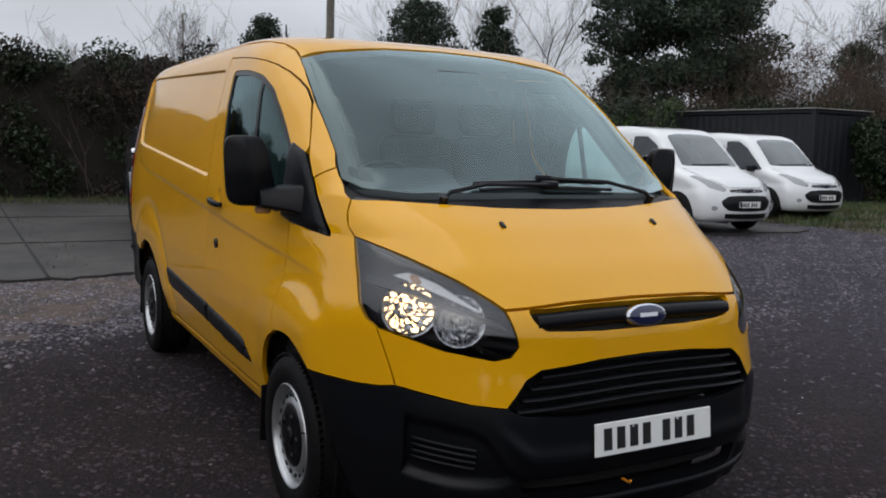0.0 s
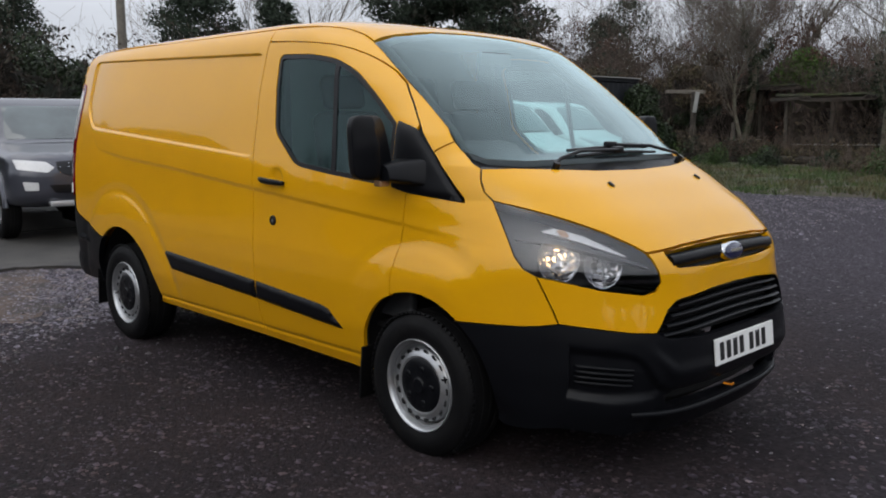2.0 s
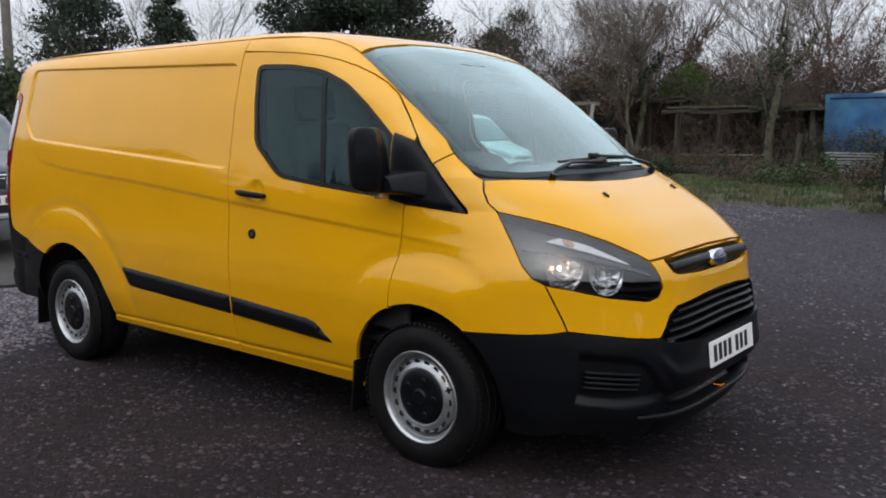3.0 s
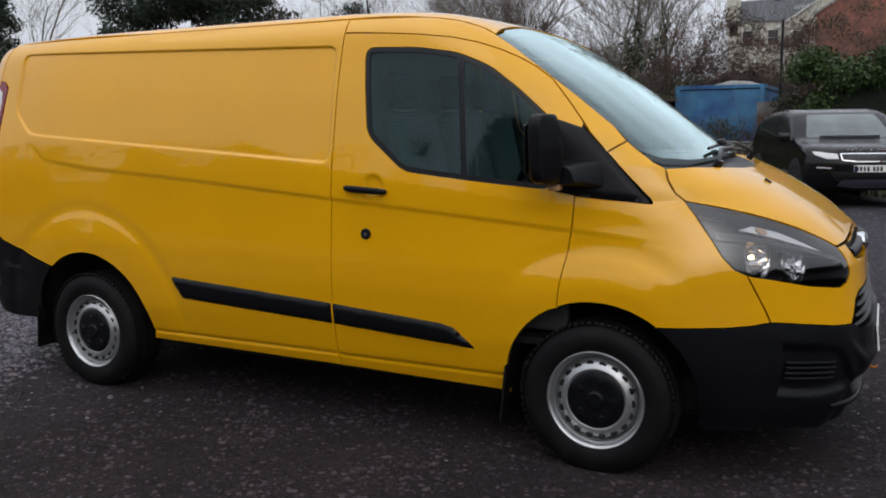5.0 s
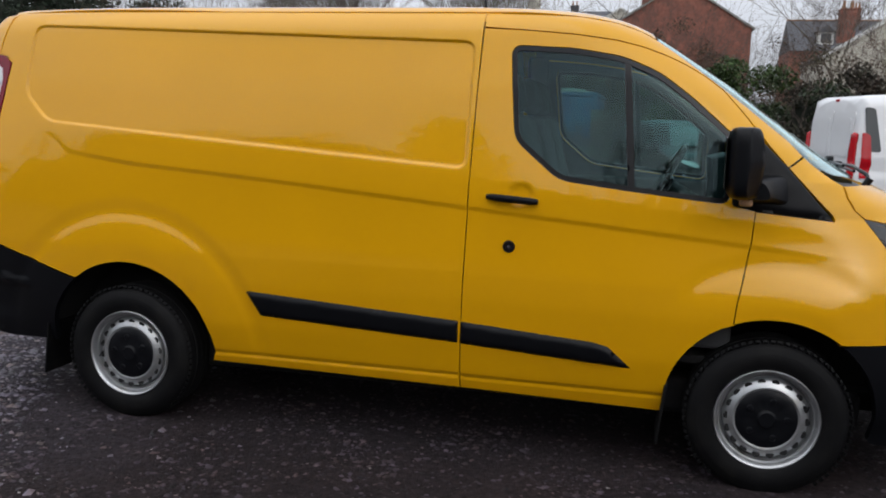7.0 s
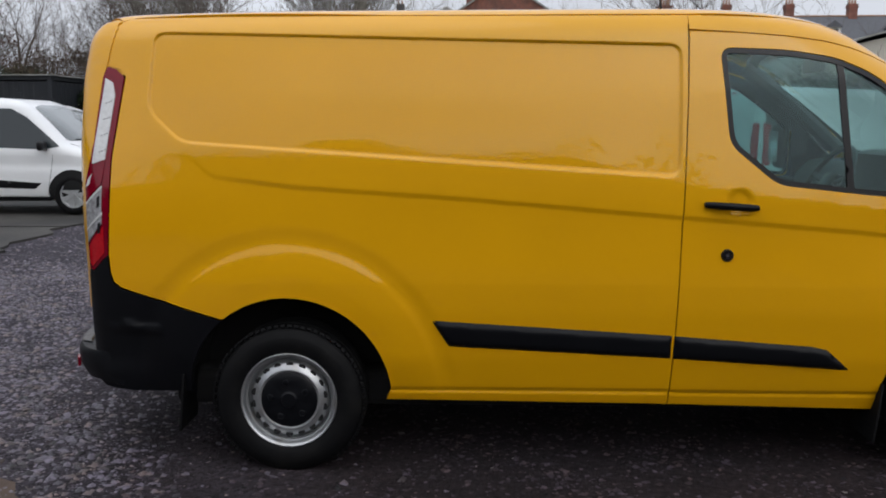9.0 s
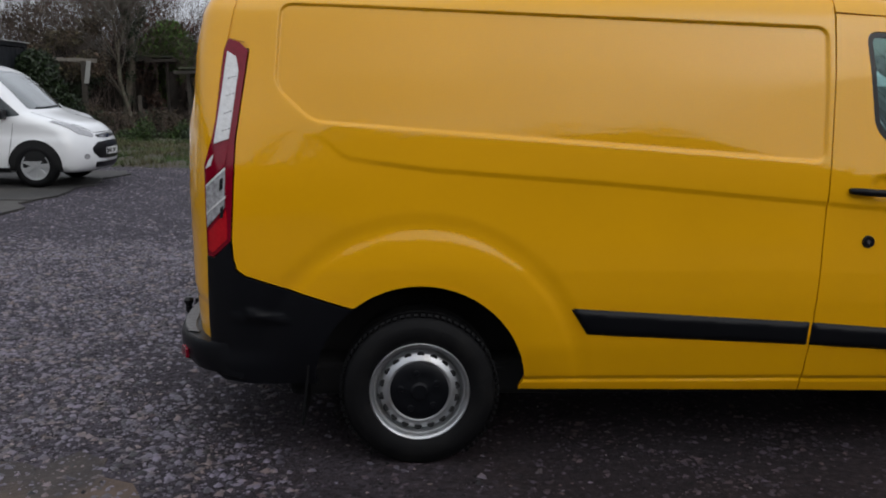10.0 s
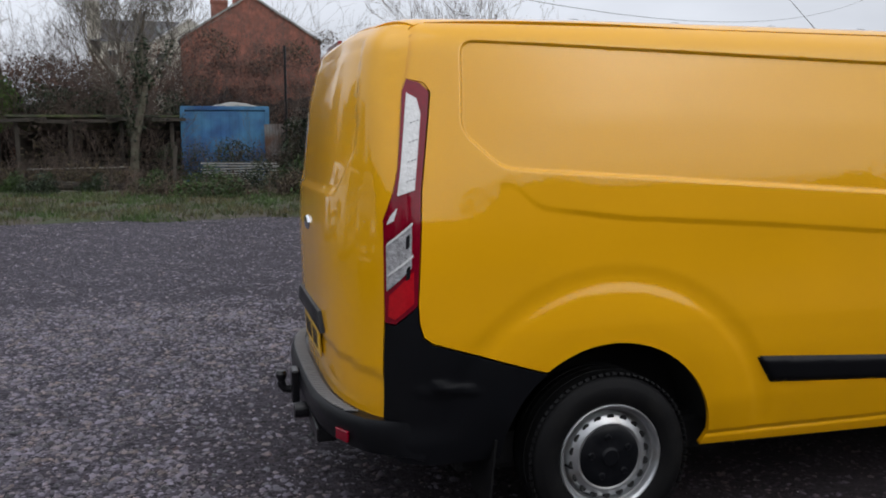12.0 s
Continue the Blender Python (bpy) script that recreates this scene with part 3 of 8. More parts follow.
GRILLE = rounded(both([(-0.2, 0.768), (-0.43, 0.746), (-0.48, 0.713), (-0.515, 0.663), (-0.545, 0.626), (-0.50, 0.605), (-0.3, 0.592)]), 0.015)
# bumper: front piece and the two cheeks that wrap round to the wheels
lower = [(0.0, 0.775), (-0.2, 0.768), (-0.43, 0.746), (-0.48, 0.713), (-0.515, 0.663), (-0.545, 0.626), (-0.64, 0.633), (-0.74, 0.650), yz(0.66, 0.662), yz(0.70, 0.58), yz(0.70, 0.45), yz(0.68, 0.33), yz(0.64, 0.235), (-0.6, 0.20), (-0.3, 0.185), (0.0, 0.182)]
FOG = rounded([(-0.90, 0.585), (-0.64, 0.545), (-0.60, 0.52), (-0.545, 0.425), (-0.50, 0.40), (-0.55, 0.365), (-0.70, 0.36), (-0.90, 0.40)], 0.025)
SLOT = rounded(both([(-0.2, 0.385), (-0.45, 0.39), (-0.5, 0.36), (-0.46, 0.315), (-0.2, 0.30)]), 0.015)


def bumper_relief(uv):
    u = np.stack([-np.abs(uv[:, 0]), uv[:, 1]], 1)
    d = 0.024 * smoothstep(-0.006, 0.010, -signed(FOG, u)) * -1
    ridge = 0.011 * np.exp(-((uv[:, 1] - 0.45 - 0.10 * smoothstep(0.45, 0.6, np.abs(uv[:, 0])) - 0.01) / 0.03) ** 2) * smoothstep(0.62, 0.5, np.abs(uv[:, 0]))
    shelf = -0.016 * smoothstep(0.40, 0.385, uv[:, 1]) * smoothstep(0.6, 0.5, np.abs(uv[:, 0]))
    top = 0.010 * smoothstep(0.62, 0.60, uv[:, 1]) * smoothstep(0.52, 0.45, np.abs(uv[:, 0]))
    return d + ridge + shelf + top


front_bumper = VAN.patch("front_bumper", "front", [lower + [(-y, z) for y, z in lower[::-1][1:-1]], GRILLE, SLOT], PLASTIC, van, h=0.0145, lift=0.004, depth=0.04, gap=0.0, sunk=bumper_relief, label="black textured plastic front bumper")
cheek = [(0.665, 0.662), (0.60, 0.650), (0.524, 0.643), (0.243, 0.635), *arch(0.0, 0.395, 52, -14, 14, sx=1.05), (0.43, 0.215), (0.55, 0.215), (0.645, 0.235), (0.685, 0.33), (0.705, 0.45), (0.705, 0.58)]
VAN.patch("bumper_cheek", "side", [cheek], PLASTIC, van, h=0.02, lift=0.004, depth=0.04, gap=0.0, mirror=True)
# backing sheets of both openings carry their inner shade as near-black colour
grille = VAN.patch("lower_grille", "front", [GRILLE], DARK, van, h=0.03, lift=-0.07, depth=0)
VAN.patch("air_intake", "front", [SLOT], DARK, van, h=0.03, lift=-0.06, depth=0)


def bar_on_front(name, y0, y1, z_of, r, lift, mat, parent, n=28, flat=1.6):
    """A horizontal bar that follows the curve of the nose."""
    ys = np.linspace(y0, y1, n)
    uv = [(y, z_of(y)) for y in ys]
    p = VAN.project(uv, "front")
    p = p + VAN.normals(p) * lift
    bm = bmesh.new()
    rings = []
    for a in p:
        rings.append([bm.verts.new(Vector(a) + Vector((-abs(math.cos(k * math.tau / 8)) * 0 + math.cos(k * math.tau / 8) * r * flat, 0, math.sin(k * math.tau / 8) * r))) for k in range(8)])
    for a, b in zip(rings, rings[1:]):
        for k in range(8):
            bm.faces.new((a[k], a[(k + 1) % 8], b[(k + 1) % 8], b[k]))
    bm.faces.new(rings[0])
    bm.faces.new(rings[-1])
    return part(name, bm, mat, parent, smooth=True, crease=60)


for i, (z, span) in enumerate(((0.735, 0.43), (0.70, 0.47), (0.665, 0.50), (0.632, 0.52))):
    bar_on_front("grille_slat", -span, span, lambda y, z=z: z - 0.012 + 0.02 * (1 - (y / 0.5) ** 2), 0.009, -0.022, PLASTIC, grille, flat=2.6)
bar_on_front("grille_bar", -0.432, 0.432, lambda y: 0.912 - 0.012 * (abs(y) / 0.43) ** 3, 0.027, -0.012, PLASTIC, up_grille, flat=0.8)
bar_on_front("bumper_lip", -0.62, 0.62, lambda y: 0.275 + 0.02 * (abs(y) / 0.62) ** 2, 0.015, 0.0, PLASTIC, front_bumper, flat=1.0)
for sgn in (-1, 1):
    for z in (0.425, 0.447, 0.469, 0.491):
        a, b = (-0.785, -0.635) if sgn < 0 else (0.635, 0.785)
        bar_on_front("fog_slat", a, b, lambda y, z=z: z + 0.10 * (abs(y) - 0.71), 0.0075, -0.010, PLASTIC, front_bumper, n=8, flat=1.3)

# windows, mirrors, handles and mouldings of the cab doors
PANE_RIM = [tuple(v) for v in inset(resample(WINDOW, 0.03), 0.02)]
for sgn, door in zip((-1, 1), doors):
    flip = Matrix.Diagonal((1, -sgn, 1, 1))

    def flank(name, loops, mat, parent, flip=flip, **kw):
        ob = VAN.patch(name, "side", loops, mat, parent, **kw)
        if flip[1][1] < 0:
            ob.data.transform(flip)
            ob.data.flip_normals()
        return ob

    flank("window_seal", [WINDOW, PANE_RIM], TRIM, door, h=0.02, lift=-0.003, depth=0.012, gap=0.0)
    flank("window_pane", [PANE_RIM], DOOR_GLASS, door, h=0.03, lift=-0.009, depth=0, gap=-0.004, label="tinted door glass")
    flank("window_bar", [[(-0.657, 1.752), (-0.629, 1.745), (-0.583, 1.222), (-0.612, 1.226)]], TRIM, door, h=0.02, lift=-0.005, depth=0.012, gap=0.0)
    flank("mirror_base", [TRIANGLE], PLASTIC, door, h=0.015, lift=0.004, depth=0.03, gap=0.0, dome=0.012, dome_r=0.03)
    flank("door_moulding", [rounded([(-1.294, 0.606), (-0.72, 0.563), (-0.655, 0.548), (-0.552, 0.457), (-1.297, 0.505)], 0.008)], PLASTIC, door, h=0.014, lift=0.0, depth=0.01, gap=0.0, dome=0.016, dome_r=0.03, label="black protective moulding")
    flank("side_moulding", [rounded([(-2.318, 0.668), (-1.304, 0.6075), (-1.306, 0.506), (-2.244, 0.553)], 0.008)], PLASTIC, van, h=0.014, lift=0.0, depth=0.01, gap=0.0, dome=0.016, dome_r=0.03, label="black protective moulding")
    # door handle: a bar on two feet over the dished grip
    bm = bmesh.new()
    xs = np.linspace(-1.195, -0.975, 15)
    rings = []
    for i, x in enumerate(xs):
        t = (i / 14 - 0.5) * 2
        yy = van_side(np.array([x]), np.array([1.16]), False)[0] + 0.026 - 0.016 * abs(t) ** 3
        z = 1.155 - (x + 1.085) * 0.06
        k = 1 - 0.35 * abs(t) ** 5
        rings.append([bm.verts.new((x, sgn * (yy + 0.010 * math.cos(a * math.tau / 10)), z + 0.016 * k * math.sin(a * math.tau / 10))) for a in range(10)])
    for a, b in zip(rings, rings[1:]):
        for k in range(10):
            bm.faces.new((a[k], a[(k + 1) % 10], b[(k + 1) % 10], b[k]))
    bm.faces.new(rings[0]), bm.faces.new(rings[-1])
    for x in (-1.178, -0.992):
        box((0.026, 0.05, 0.022), (x, sgn * 0.955, 1.155 - (x + 1.085) * 0.06), 0.005, bm=bm)
    part("door_handle", bm, PLASTIC, door, "black door handle", smooth=True, crease=50)
    w_lock = van_side(np.array([-1.092]), np.array([0.951]), False)[0]
    lock = part("lock_ring", lathe([(0.0, 0.004), (0.012, 0.004), (0.013, 0.009), (0.023, 0.009), (0.026, 0.004), (0.027, -0.005)], "y", 24), TRIM, door, m=Matrix.Translation((-1.092, sgn * w_lock, 0.951)) @ Matrix.Diagonal((1, sgn, 1, 1)), smooth=True)
    part("lock_barrel", lathe([(0.0, 0.006), (0.008, 0.006), (0.0095, 0.002)], "y", 16), CHROME, lock, smooth=True)

    # door mirror: arm, shell, glass and turn lamp
    shell = bmesh.new()
    bmesh.ops.create_cube(shell, size=1.0)
    bmesh.ops.subdivide_edges(shell, edges=shell.edges[:], cuts=9, use_grid_fill=True)
    for v in shell.verts:
        p = v.co * 2
        n = (abs(p.x) ** 5 + abs(p.y) ** 5 + abs(p.z) ** 5) ** (1 / 5)
        d = max(abs(p.x), abs(p.y), abs(p.z)) / max(n, 1e-6)
        q = p * d
        wide = 0.092 * (1 - 0.13 * q.z)
        thick = 0.072 - 0.022 * max(q.x, 0) * abs(q.y) - 0.015 * max(q.x, 0) * abs(q.z)
        v.co = Vector((q.x * thick - 0.03 * q.x * abs(q.y), q.y * wide + 0.018 * q.z * -sgn * -1, q.z * 0.138))
    house = part("mirror_shell", shell, PLASTIC, door, "black door mirror shell", m=pose(-0.172, sgn * 1.074, 1.345, 0, 0, sgn * 8), smooth=True, crease=60)
    gl = box((0.006, 0.115, 0.195), (-0.070, 0, 0.0), 0.002)
    part("mirror_glass", gl, CHROME, house, "silvered mirror glass")
    arm = bmesh.new()
    rows = []
    for y, x0, x1, z0, z1 in ((0.86, -0.20, 0.07, 1.165, 1.30), (0.92, -0.19, 0.02, 1.18, 1.295), (0.98, -0.185, -0.03, 1.195, 1.285), (1.05, -0.18, -0.06, 1.205, 1.275)):
        rows.append([arm.verts.new((x, sgn * y, z)) for x, z in rounded([(x0, z0), (x1, z0), (x1 - 0.03, z1), (x0, z1)], 0.03, 3)])
    for p0, p1 in zip(rows, rows[1:]):
        for k in range(len(p0)):
            arm.faces.new((p0[k], p0[(k + 1) % len(p0)], p1[(k + 1) % len(p0)], p1[k]))
    arm.faces.new(rows[0]), arm.faces.new(rows[-1])
    part("mirror_arm", arm, PLASTIC, door, smooth=True, crease=30)
    part("turn_lamp", box((0.05, 0.055, 0.03), (-0.155, sgn * 1.02, 1.192), 0.009, 3), SMOKED, door, "pale amber side turn lamp", smooth=True)

# jets, badge and wipers on the front
for sgn in (-1, 1):
    p = VAN.project([(sgn * 0.357, 1.184)], "front")[0]
    part("washer_jet", box((0.034, 0.018, 0.012), (0, 0, 0), 0.005, 2), TRIM, van, m=Matrix.Translation(p + np.array((0.0, 0, 0.004))) @ pose(0, 0, 0, 0, 33, 0), smooth=True)


def plate_on(name, at, wide, high, tilt, mat, parent, face, groups, label):
    """A number plate with plain bars for its characters."""
    pl = part(name, box((0.008, wide, high), (0, 0, 0), 0.003), mat, parent, label, m=Matrix.Translation(at) @ pose(0, 0, 0, 0, tilt * face, 0))
    x = -wide * 0.40
    for g in groups:
        for _ in range(g):
            part("plate_bar", box((0.002, wide * 0.066, high * 0.66), (face * 0.0048, x * face, 0)), INK, pl)
            x += wide * 0.108
        x += wide * 0.062
    return pl


px = VAN.project([(0.0, 0.515)], "front")[0]
plate = plate_on("number_plate", (px[0] + 0.022, 0.0, 0.513), 0.52, 0.111, -6, WHITE_PLATE, van, 1, (4, 3), "white front number plate")
for y in (-0.10, 0.10):
    part("plate_screw", lathe([(0.0, 0.008), (0.007, 0.0065), (0.007, 0.003)], "x", 12, (0, y, 0.03)), CHROME, plate)
px = VAN.project([(0.0, 0.905)], "front")[0]
badge = part("badge", lathe([(0.0, 0.016), (0.05, 0.013), (0.062, 0.006), (0.064, -0.02)], "x", 40), CHROME, van, "oval chrome badge with a blue field", m=Matrix.Translation((px[0] + 0.008, 0, 0.905)) @ pose(0, 0, 0, 0, -14, 0) @ Matrix.Diagonal((1, 1.43, 0.62, 1)), smooth=True)
part("badge_field", lathe([(0.0, 0.0185), (0.048, 0.0162), (0.0535, 0.0132)], "x", 40), BLUE_BADGE, badge, smooth=True)
part("badge_mark", box((0.002, 0.055, 0.022), (0.0185, 0, 0), 0.0), CHROME, badge)


def on_screen(y, z, lift):
    p = VAN.project([(y, z)], "front")
    return (p + VAN.normals(p) * lift)[0]


for sgn in (-1, 1):
    wiper = part("wiper_arm", tube([on_screen(sgn * 0.50, 1.262, 0.012), on_screen(sgn * 0.47, 1.27, 0.028), on_screen(sgn * 0.30, 1.297 + 0.006 * sgn, 0.036), on_screen(sgn * 0.02, 1.302 + 0.012 * sgn, 0.036)], 0.0085, 8), TRIM, van, smooth=True)
    part("wiper_pivot", tube([on_screen(sgn * 0.50, 1.262, -0.02), on_screen(sgn * 0.50, 1.262, 0.022)], 0.017, 14), TRIM, wiper, smooth=True)
    zz = 1.298 + 0.012 * sgn
    part("wiper_blade", tube([on_screen(y, zz + 0.008 * (1 - (y / 0.33) ** 2), 0.018) for y in np.linspace(-0.33, 0.31, 15)], 0.0075, 6, taper=0.9), TRIM, wiper, smooth=True)
    part("wiper_joint", box((0.03, 0.075, 0.03), on_screen(0.0, zz + 0.01, 0.03), 0.007), TRIM, wiper, smooth=True)

# headlamps: dark bowl, two reflectors, lit bulb, clear cover
for sgn in (-1, 1):
    def lampside(name, loops, mat, parent, **kw):
        ob = VAN.patch(name, "front", loops, mat, parent, **kw)
        if sgn > 0:
            ob.data.transform(Matrix.Diagonal((1, -1, 1, 1)))
            ob.data.flip_normals()
        return ob

    lamp = lampside("headlamp", [LAMP], LAMP_GREY, van, h=0.02, lift=-0.004, gap=0.0, shift=(-0.24, 0.0, 0.0))
    lamp["label"] = "headlamp with a lit bulb behind a clear cover"
    lampside("lamp_cover", [LAMP], LAMP_GLASS, lamp, h=0.02, lift=-0.002, depth=0, gap=0.001)
    for (x, y, z, r, bulb) in ((0.545, 0.712, 0.900, 0.094, True), (0.672, 0.586, 0.872, 0.087, False)):
        at = Matrix.Translation((x, sgn * y, z)) @ pose(0, 0, 0, 0, -8, sgn * 22)
        bowl = bmesh.new()
        rows = []
        rg = random.Random(7 if bulb else 8)
        for k, (q, dx) in enumerate(((0.22, -0.010), (0.40, -0.004), (0.58, 0.008), (0.76, 0.022), (0.92, 0.040), (1.0, 0.052), (1.05, 0.053))):
            ring = []
            for a in range(18):
                ang = (a + 0.5 * (k % 2)) * math.tau / 18
                flute = rg.uniform(-0.0022, 0.0022) if 0 < k < 5 else 0.0
                ring.append(bowl.verts.new((dx + flute, r * q * math.cos(ang), r * q * math.sin(ang))))
            rows.append(ring)
        for p0, p1 in zip(rows, rows[1:]):
            for a in range(18):
                bowl.faces.new((p0[a], p0[(a + 1) % 18], p1[(a + 1) % 18], p1[a]))
        bowl.faces.new(rows[0])
        ref = part("reflector", bowl, LAMP_CHROME, lamp, "faceted chrome reflector", m=at)
        if bulb:
            part("bulb", lathe([(0.0, 0.040), (0.007, 0.037), (0.0095, 0.028), (0.008, 0.016), (0.0, 0.012)], "x", 14), LIT_BULB, ref, "bright warm bulb", smooth=True)
            for k in range(3):
                part("inner_facet", box((0.012, 0.050 + 0.006 * k, 0.007), (0.050, sgn * -0.048, 0.026 - 0.026 * k), 0.002), CHROME, ref)
            part("bulb_shield", lathe([(0.0, 0.054), (0.010, 0.052), (0.013, 0.042)], "x", 14), CHROME, ref, smooth=True)
        else:
            part("bulb", lathe([(0.0, 0.046), (0.010, 0.040), (0.012, 0.025), (0.0, 0.012)], "x", 16), CLEAR_LENS, ref, smooth=True)
            part("inner_facet", box((0.008, 0.004, r * 1.7), (0.05, 0.0, 0.0), 0.001), CHROME, ref)
    top = [(-0.785, 1.030), (-0.745, 1.046), (-0.68, 1.018), (-0.625, 0.972), (-0.585, 0.938), (-0.64, 0.963), (-0.71, 0.998)]
    lampside("turn_signal", [top], CLEAR_LENS, lamp, h=0.015, lift=-0.03, depth=0.01, gap=0.0)
    lampside("signal_bulb", [rounded([(-0.745, 1.037), (-0.722, 1.037), (-0.722, 1.012), (-0.745, 1.012)], 0.008)], SMOKED, lamp, h=0.015, lift=-0.024, depth=0.008, gap=0.0)
    lampside("lamp_bezel", [[(-0.84, 1.02), (-0.77, 1.0), (-0.64, 0.94), (-0.545, 0.90), (-0.53, 0.88), (-0.63, 0.92), (-0.76, 0.975), (-0.85, 0.99)]], LAMP_GREY, lamp, h=0.02, lift=-0.016, depth=0.03, gap=0.0)

# rear: lamps, tailgate, bumper, plate, tow bar
TAIL = [(-3.70, 1.735), (-3.655, 1.723), (-3.622, 1.69), (-3.631, 1.615), (-3.670, 1.343), (-3.692, 0.942), (-3.765, 0.872), (-3.797, 0.875), (-3.799, 1.10), (-3.799, 1.24), (-3.764, 1.345), (-3.748, 1.42), (-3.718, 1.69)]
UP_LENS = [(-3.703, 1.685), (-3.668, 1.665), (-3.657, 1.61), (-3.693, 1.345), (-3.752, 1.325), (-3.739, 1.41)]
LOW_LENS = [(-3.708, 1.23), (-3.789, 1.155), (-3.789, 0.99), (-3.712, 1.075)]
LOW_RED = [(-3.705, 1.065), (-3.782, 0.975), (-3.785, 0.90), (-3.765, 0.89), (-3.705, 0.95)]
MID_RED = [(-3.694, 1.335), (-3.708, 1.242), (-3.789, 1.168), (-3.789, 1.235), (-3.755, 1.315)]
for sgn in (-1, 1):
    def flank2(name, loops, mat, parent, **kw):
        ob = VAN.patch(name, "side", loops, mat, parent, **kw)
        if sgn > 0:
            ob.data.transform(Matrix.Diagonal((1, -1, 1, 1)))
            ob.data.flip_normals()
        return ob

    tail = flank2("tail_lamp", [TAIL], DEEP_RED, van, h=0.02, lift=0.004, depth=0.03, gap=0.001)
    tail["label"] = "tall red and clear tail lamp"
    flank2("clear_lens", [UP_LENS], CLEAR_LENS, tail, h=0.02, lift=0.008, depth=0.004, gap=0.0)
    flank2("grey_lens", [LOW_LENS], GREY_LENS, tail, h=0.02, lift=0.008, depth=0.004, gap=0.0)
    flank2("red_lens", [MID_RED], DEEP_RED, tail, h=0.02, lift=0.0075, depth=0.003, gap=0.0)
    flank2("red_lens", [LOW_RED], RED_LENS, tail, h=0.02, lift=0.0075, depth=0.003, gap=0.0)
    for z0 in (1.235, 1.125):
        flank2("lens_divider", [[(-3.706, z0), (-3.786, z0 - 0.075), (-3.786, z0 - 0.083), (-3.706, z0 - 0.010)]], CLEAR_LENS, tail, h=0.02, lift=0.0105, depth=0.002, gap=0.0)
    for z0 in (1.195, 1.085):
        flank2("bulb_slot", [rounded([(-3.716, z0), (-3.728, z0 - 0.010), (-3.730, z0 - 0.055), (-3.717, z0 - 0.045)], 0.004)], TRIM, tail, h=0.02, lift=0.0098, depth=0.001, gap=0.0)
    flank2("white_flash", [[(-3.752, 1.285), (-3.775, 1.255), (-3.786, 1.225), (-3.764, 1.24)]], CLEAR_LENS, tail, h=0.02, lift=0.0095, depth=0.002, gap=0.0)
    for k in range(4):
        for j in range(3):
            x0, z0 = -3.666 - 0.0078 * k - 0.012 * j, 1.590 - 0.068 * k - 0.004 * j
            flank2("lens_rib", [[(x0, z0), (x0 - 0.007, z0 - 0.003), (x0 - 0.007, z0 - 0.006), (x0, z0 - 0.003)]], TRIM, tail, h=0.02, lift=0.0095, depth=0.001, gap=0.0)
    flank2("bumper_corner", [[(-3.218, 0.665), (-3.45, 0.737), (-3.64, 0.797), (-3.674, 0.823), (-3.688, 0.87), (-3.693, 0.94), (-3.765, 0.868), (-3.796, 0.872), (-3.80, 0.70), (-3.80, 0.52), (-3.795, 0.42), (-3.74, 0.362), (-3.62, 0.340), (-3.36, 0.333), *arch(-2.933, 0.437, 178, 129, 10)]],
           PLASTIC, van, h=0.02, lift=0.006, depth=0.04, gap=0.001, sunk=lambda uv: 0.026 * smoothstep(0.0, 0.012, -signed([(-3.72, 0.62), (-3.62, 0.655), (-3.42, 0.63), (-3.50, 0.615)], uv)) + 0.02 * smoothstep(0.50, 0.42, uv[:, 1]) * smoothstep(-3.4, -3.7, uv[:, 0]))
def fine_line(step, pts):
    """More points along an open line."""
    out = []
    for a, b in zip(pts, pts[1:]):
        k = max(1, int(math.dist(a, b) / step))
        out += [(a[0] + (b[0] - a[0]) * i / k, a[1] + (b[1] - a[1]) * i / k) for i in range(k)]
    return out + [pts[-1]]


GATE_EDGE = [yz(x, z) for x, z in fine_line(0.03, [(-3.657, 1.93), (-3.690, 1.81), (-3.703, 1.737), (-3.7195, 1.69), (-3.7495, 1.42), (-3.7655, 1.345), (-3.8005, 1.24), (-3.8005, 1.10), (-3.8005, 0.875), (-3.805, 0.7), (-3.805, 0.51)])]
gate_half = [(0.0, 1.945), (-0.4, 1.94), (-0.62, 1.933), *GATE_EDGE, (-0.6, 0.485), (0.0, 0.48)]
GATE_RECESS = rounded([(-0.655, 1.892), (0.655, 1.892), (0.735, 1.50), (0.60, 1.325), (-0.60, 1.325), (-0.735, 1.50)], 0.06)


def gate_relief(uv):
    low = -0.010 * smoothstep(0.735, 0.725, uv[:, 1] + 0.06 * (np.abs(uv[:, 0]) / 0.85) ** 2)
    return low - 0.015 * smoothstep(0.009, -0.009, signed(GATE_RECESS, uv))


gate = VAN.patch("tailgate", "rear", [gate_half + [(-y, z) for y, z in gate_half[::-1][1:-1]]], YELLOW, van, h=0.018, depth=0.03, gap=0.0002, sunk=gate_relief, label="yellow windowless tailgate")
for sgn in (-1, 1):
    VAN.patch("roof_corner", "rear", [[(sgn * 0.52, 1.925), (sgn * 0.52, 1.958), (sgn * 0.68, 1.953), (sgn * 0.80, 1.86), (sgn * 0.815, 1.75), (sgn * 0.76, 1.75), (sgn * 0.68, 1.88)]], YELLOW, van, h=0.02, lift=-0.006, depth=0.0)
VAN.patch("corner_backing", "side", [[(-3.60, 1.95), (-3.60, 1.70), (-3.70, 1.70), (-3.72, 1.42), (-3.775, 1.24), (-3.775, 0.88), (-3.83, 0.88), (-3.83, 1.3), (-3.80, 1.7), (-3.74, 1.93)]], YELLOW, van, h=0.02, lift=-0.005, depth=0.0, gap=0.0, mirror=True)
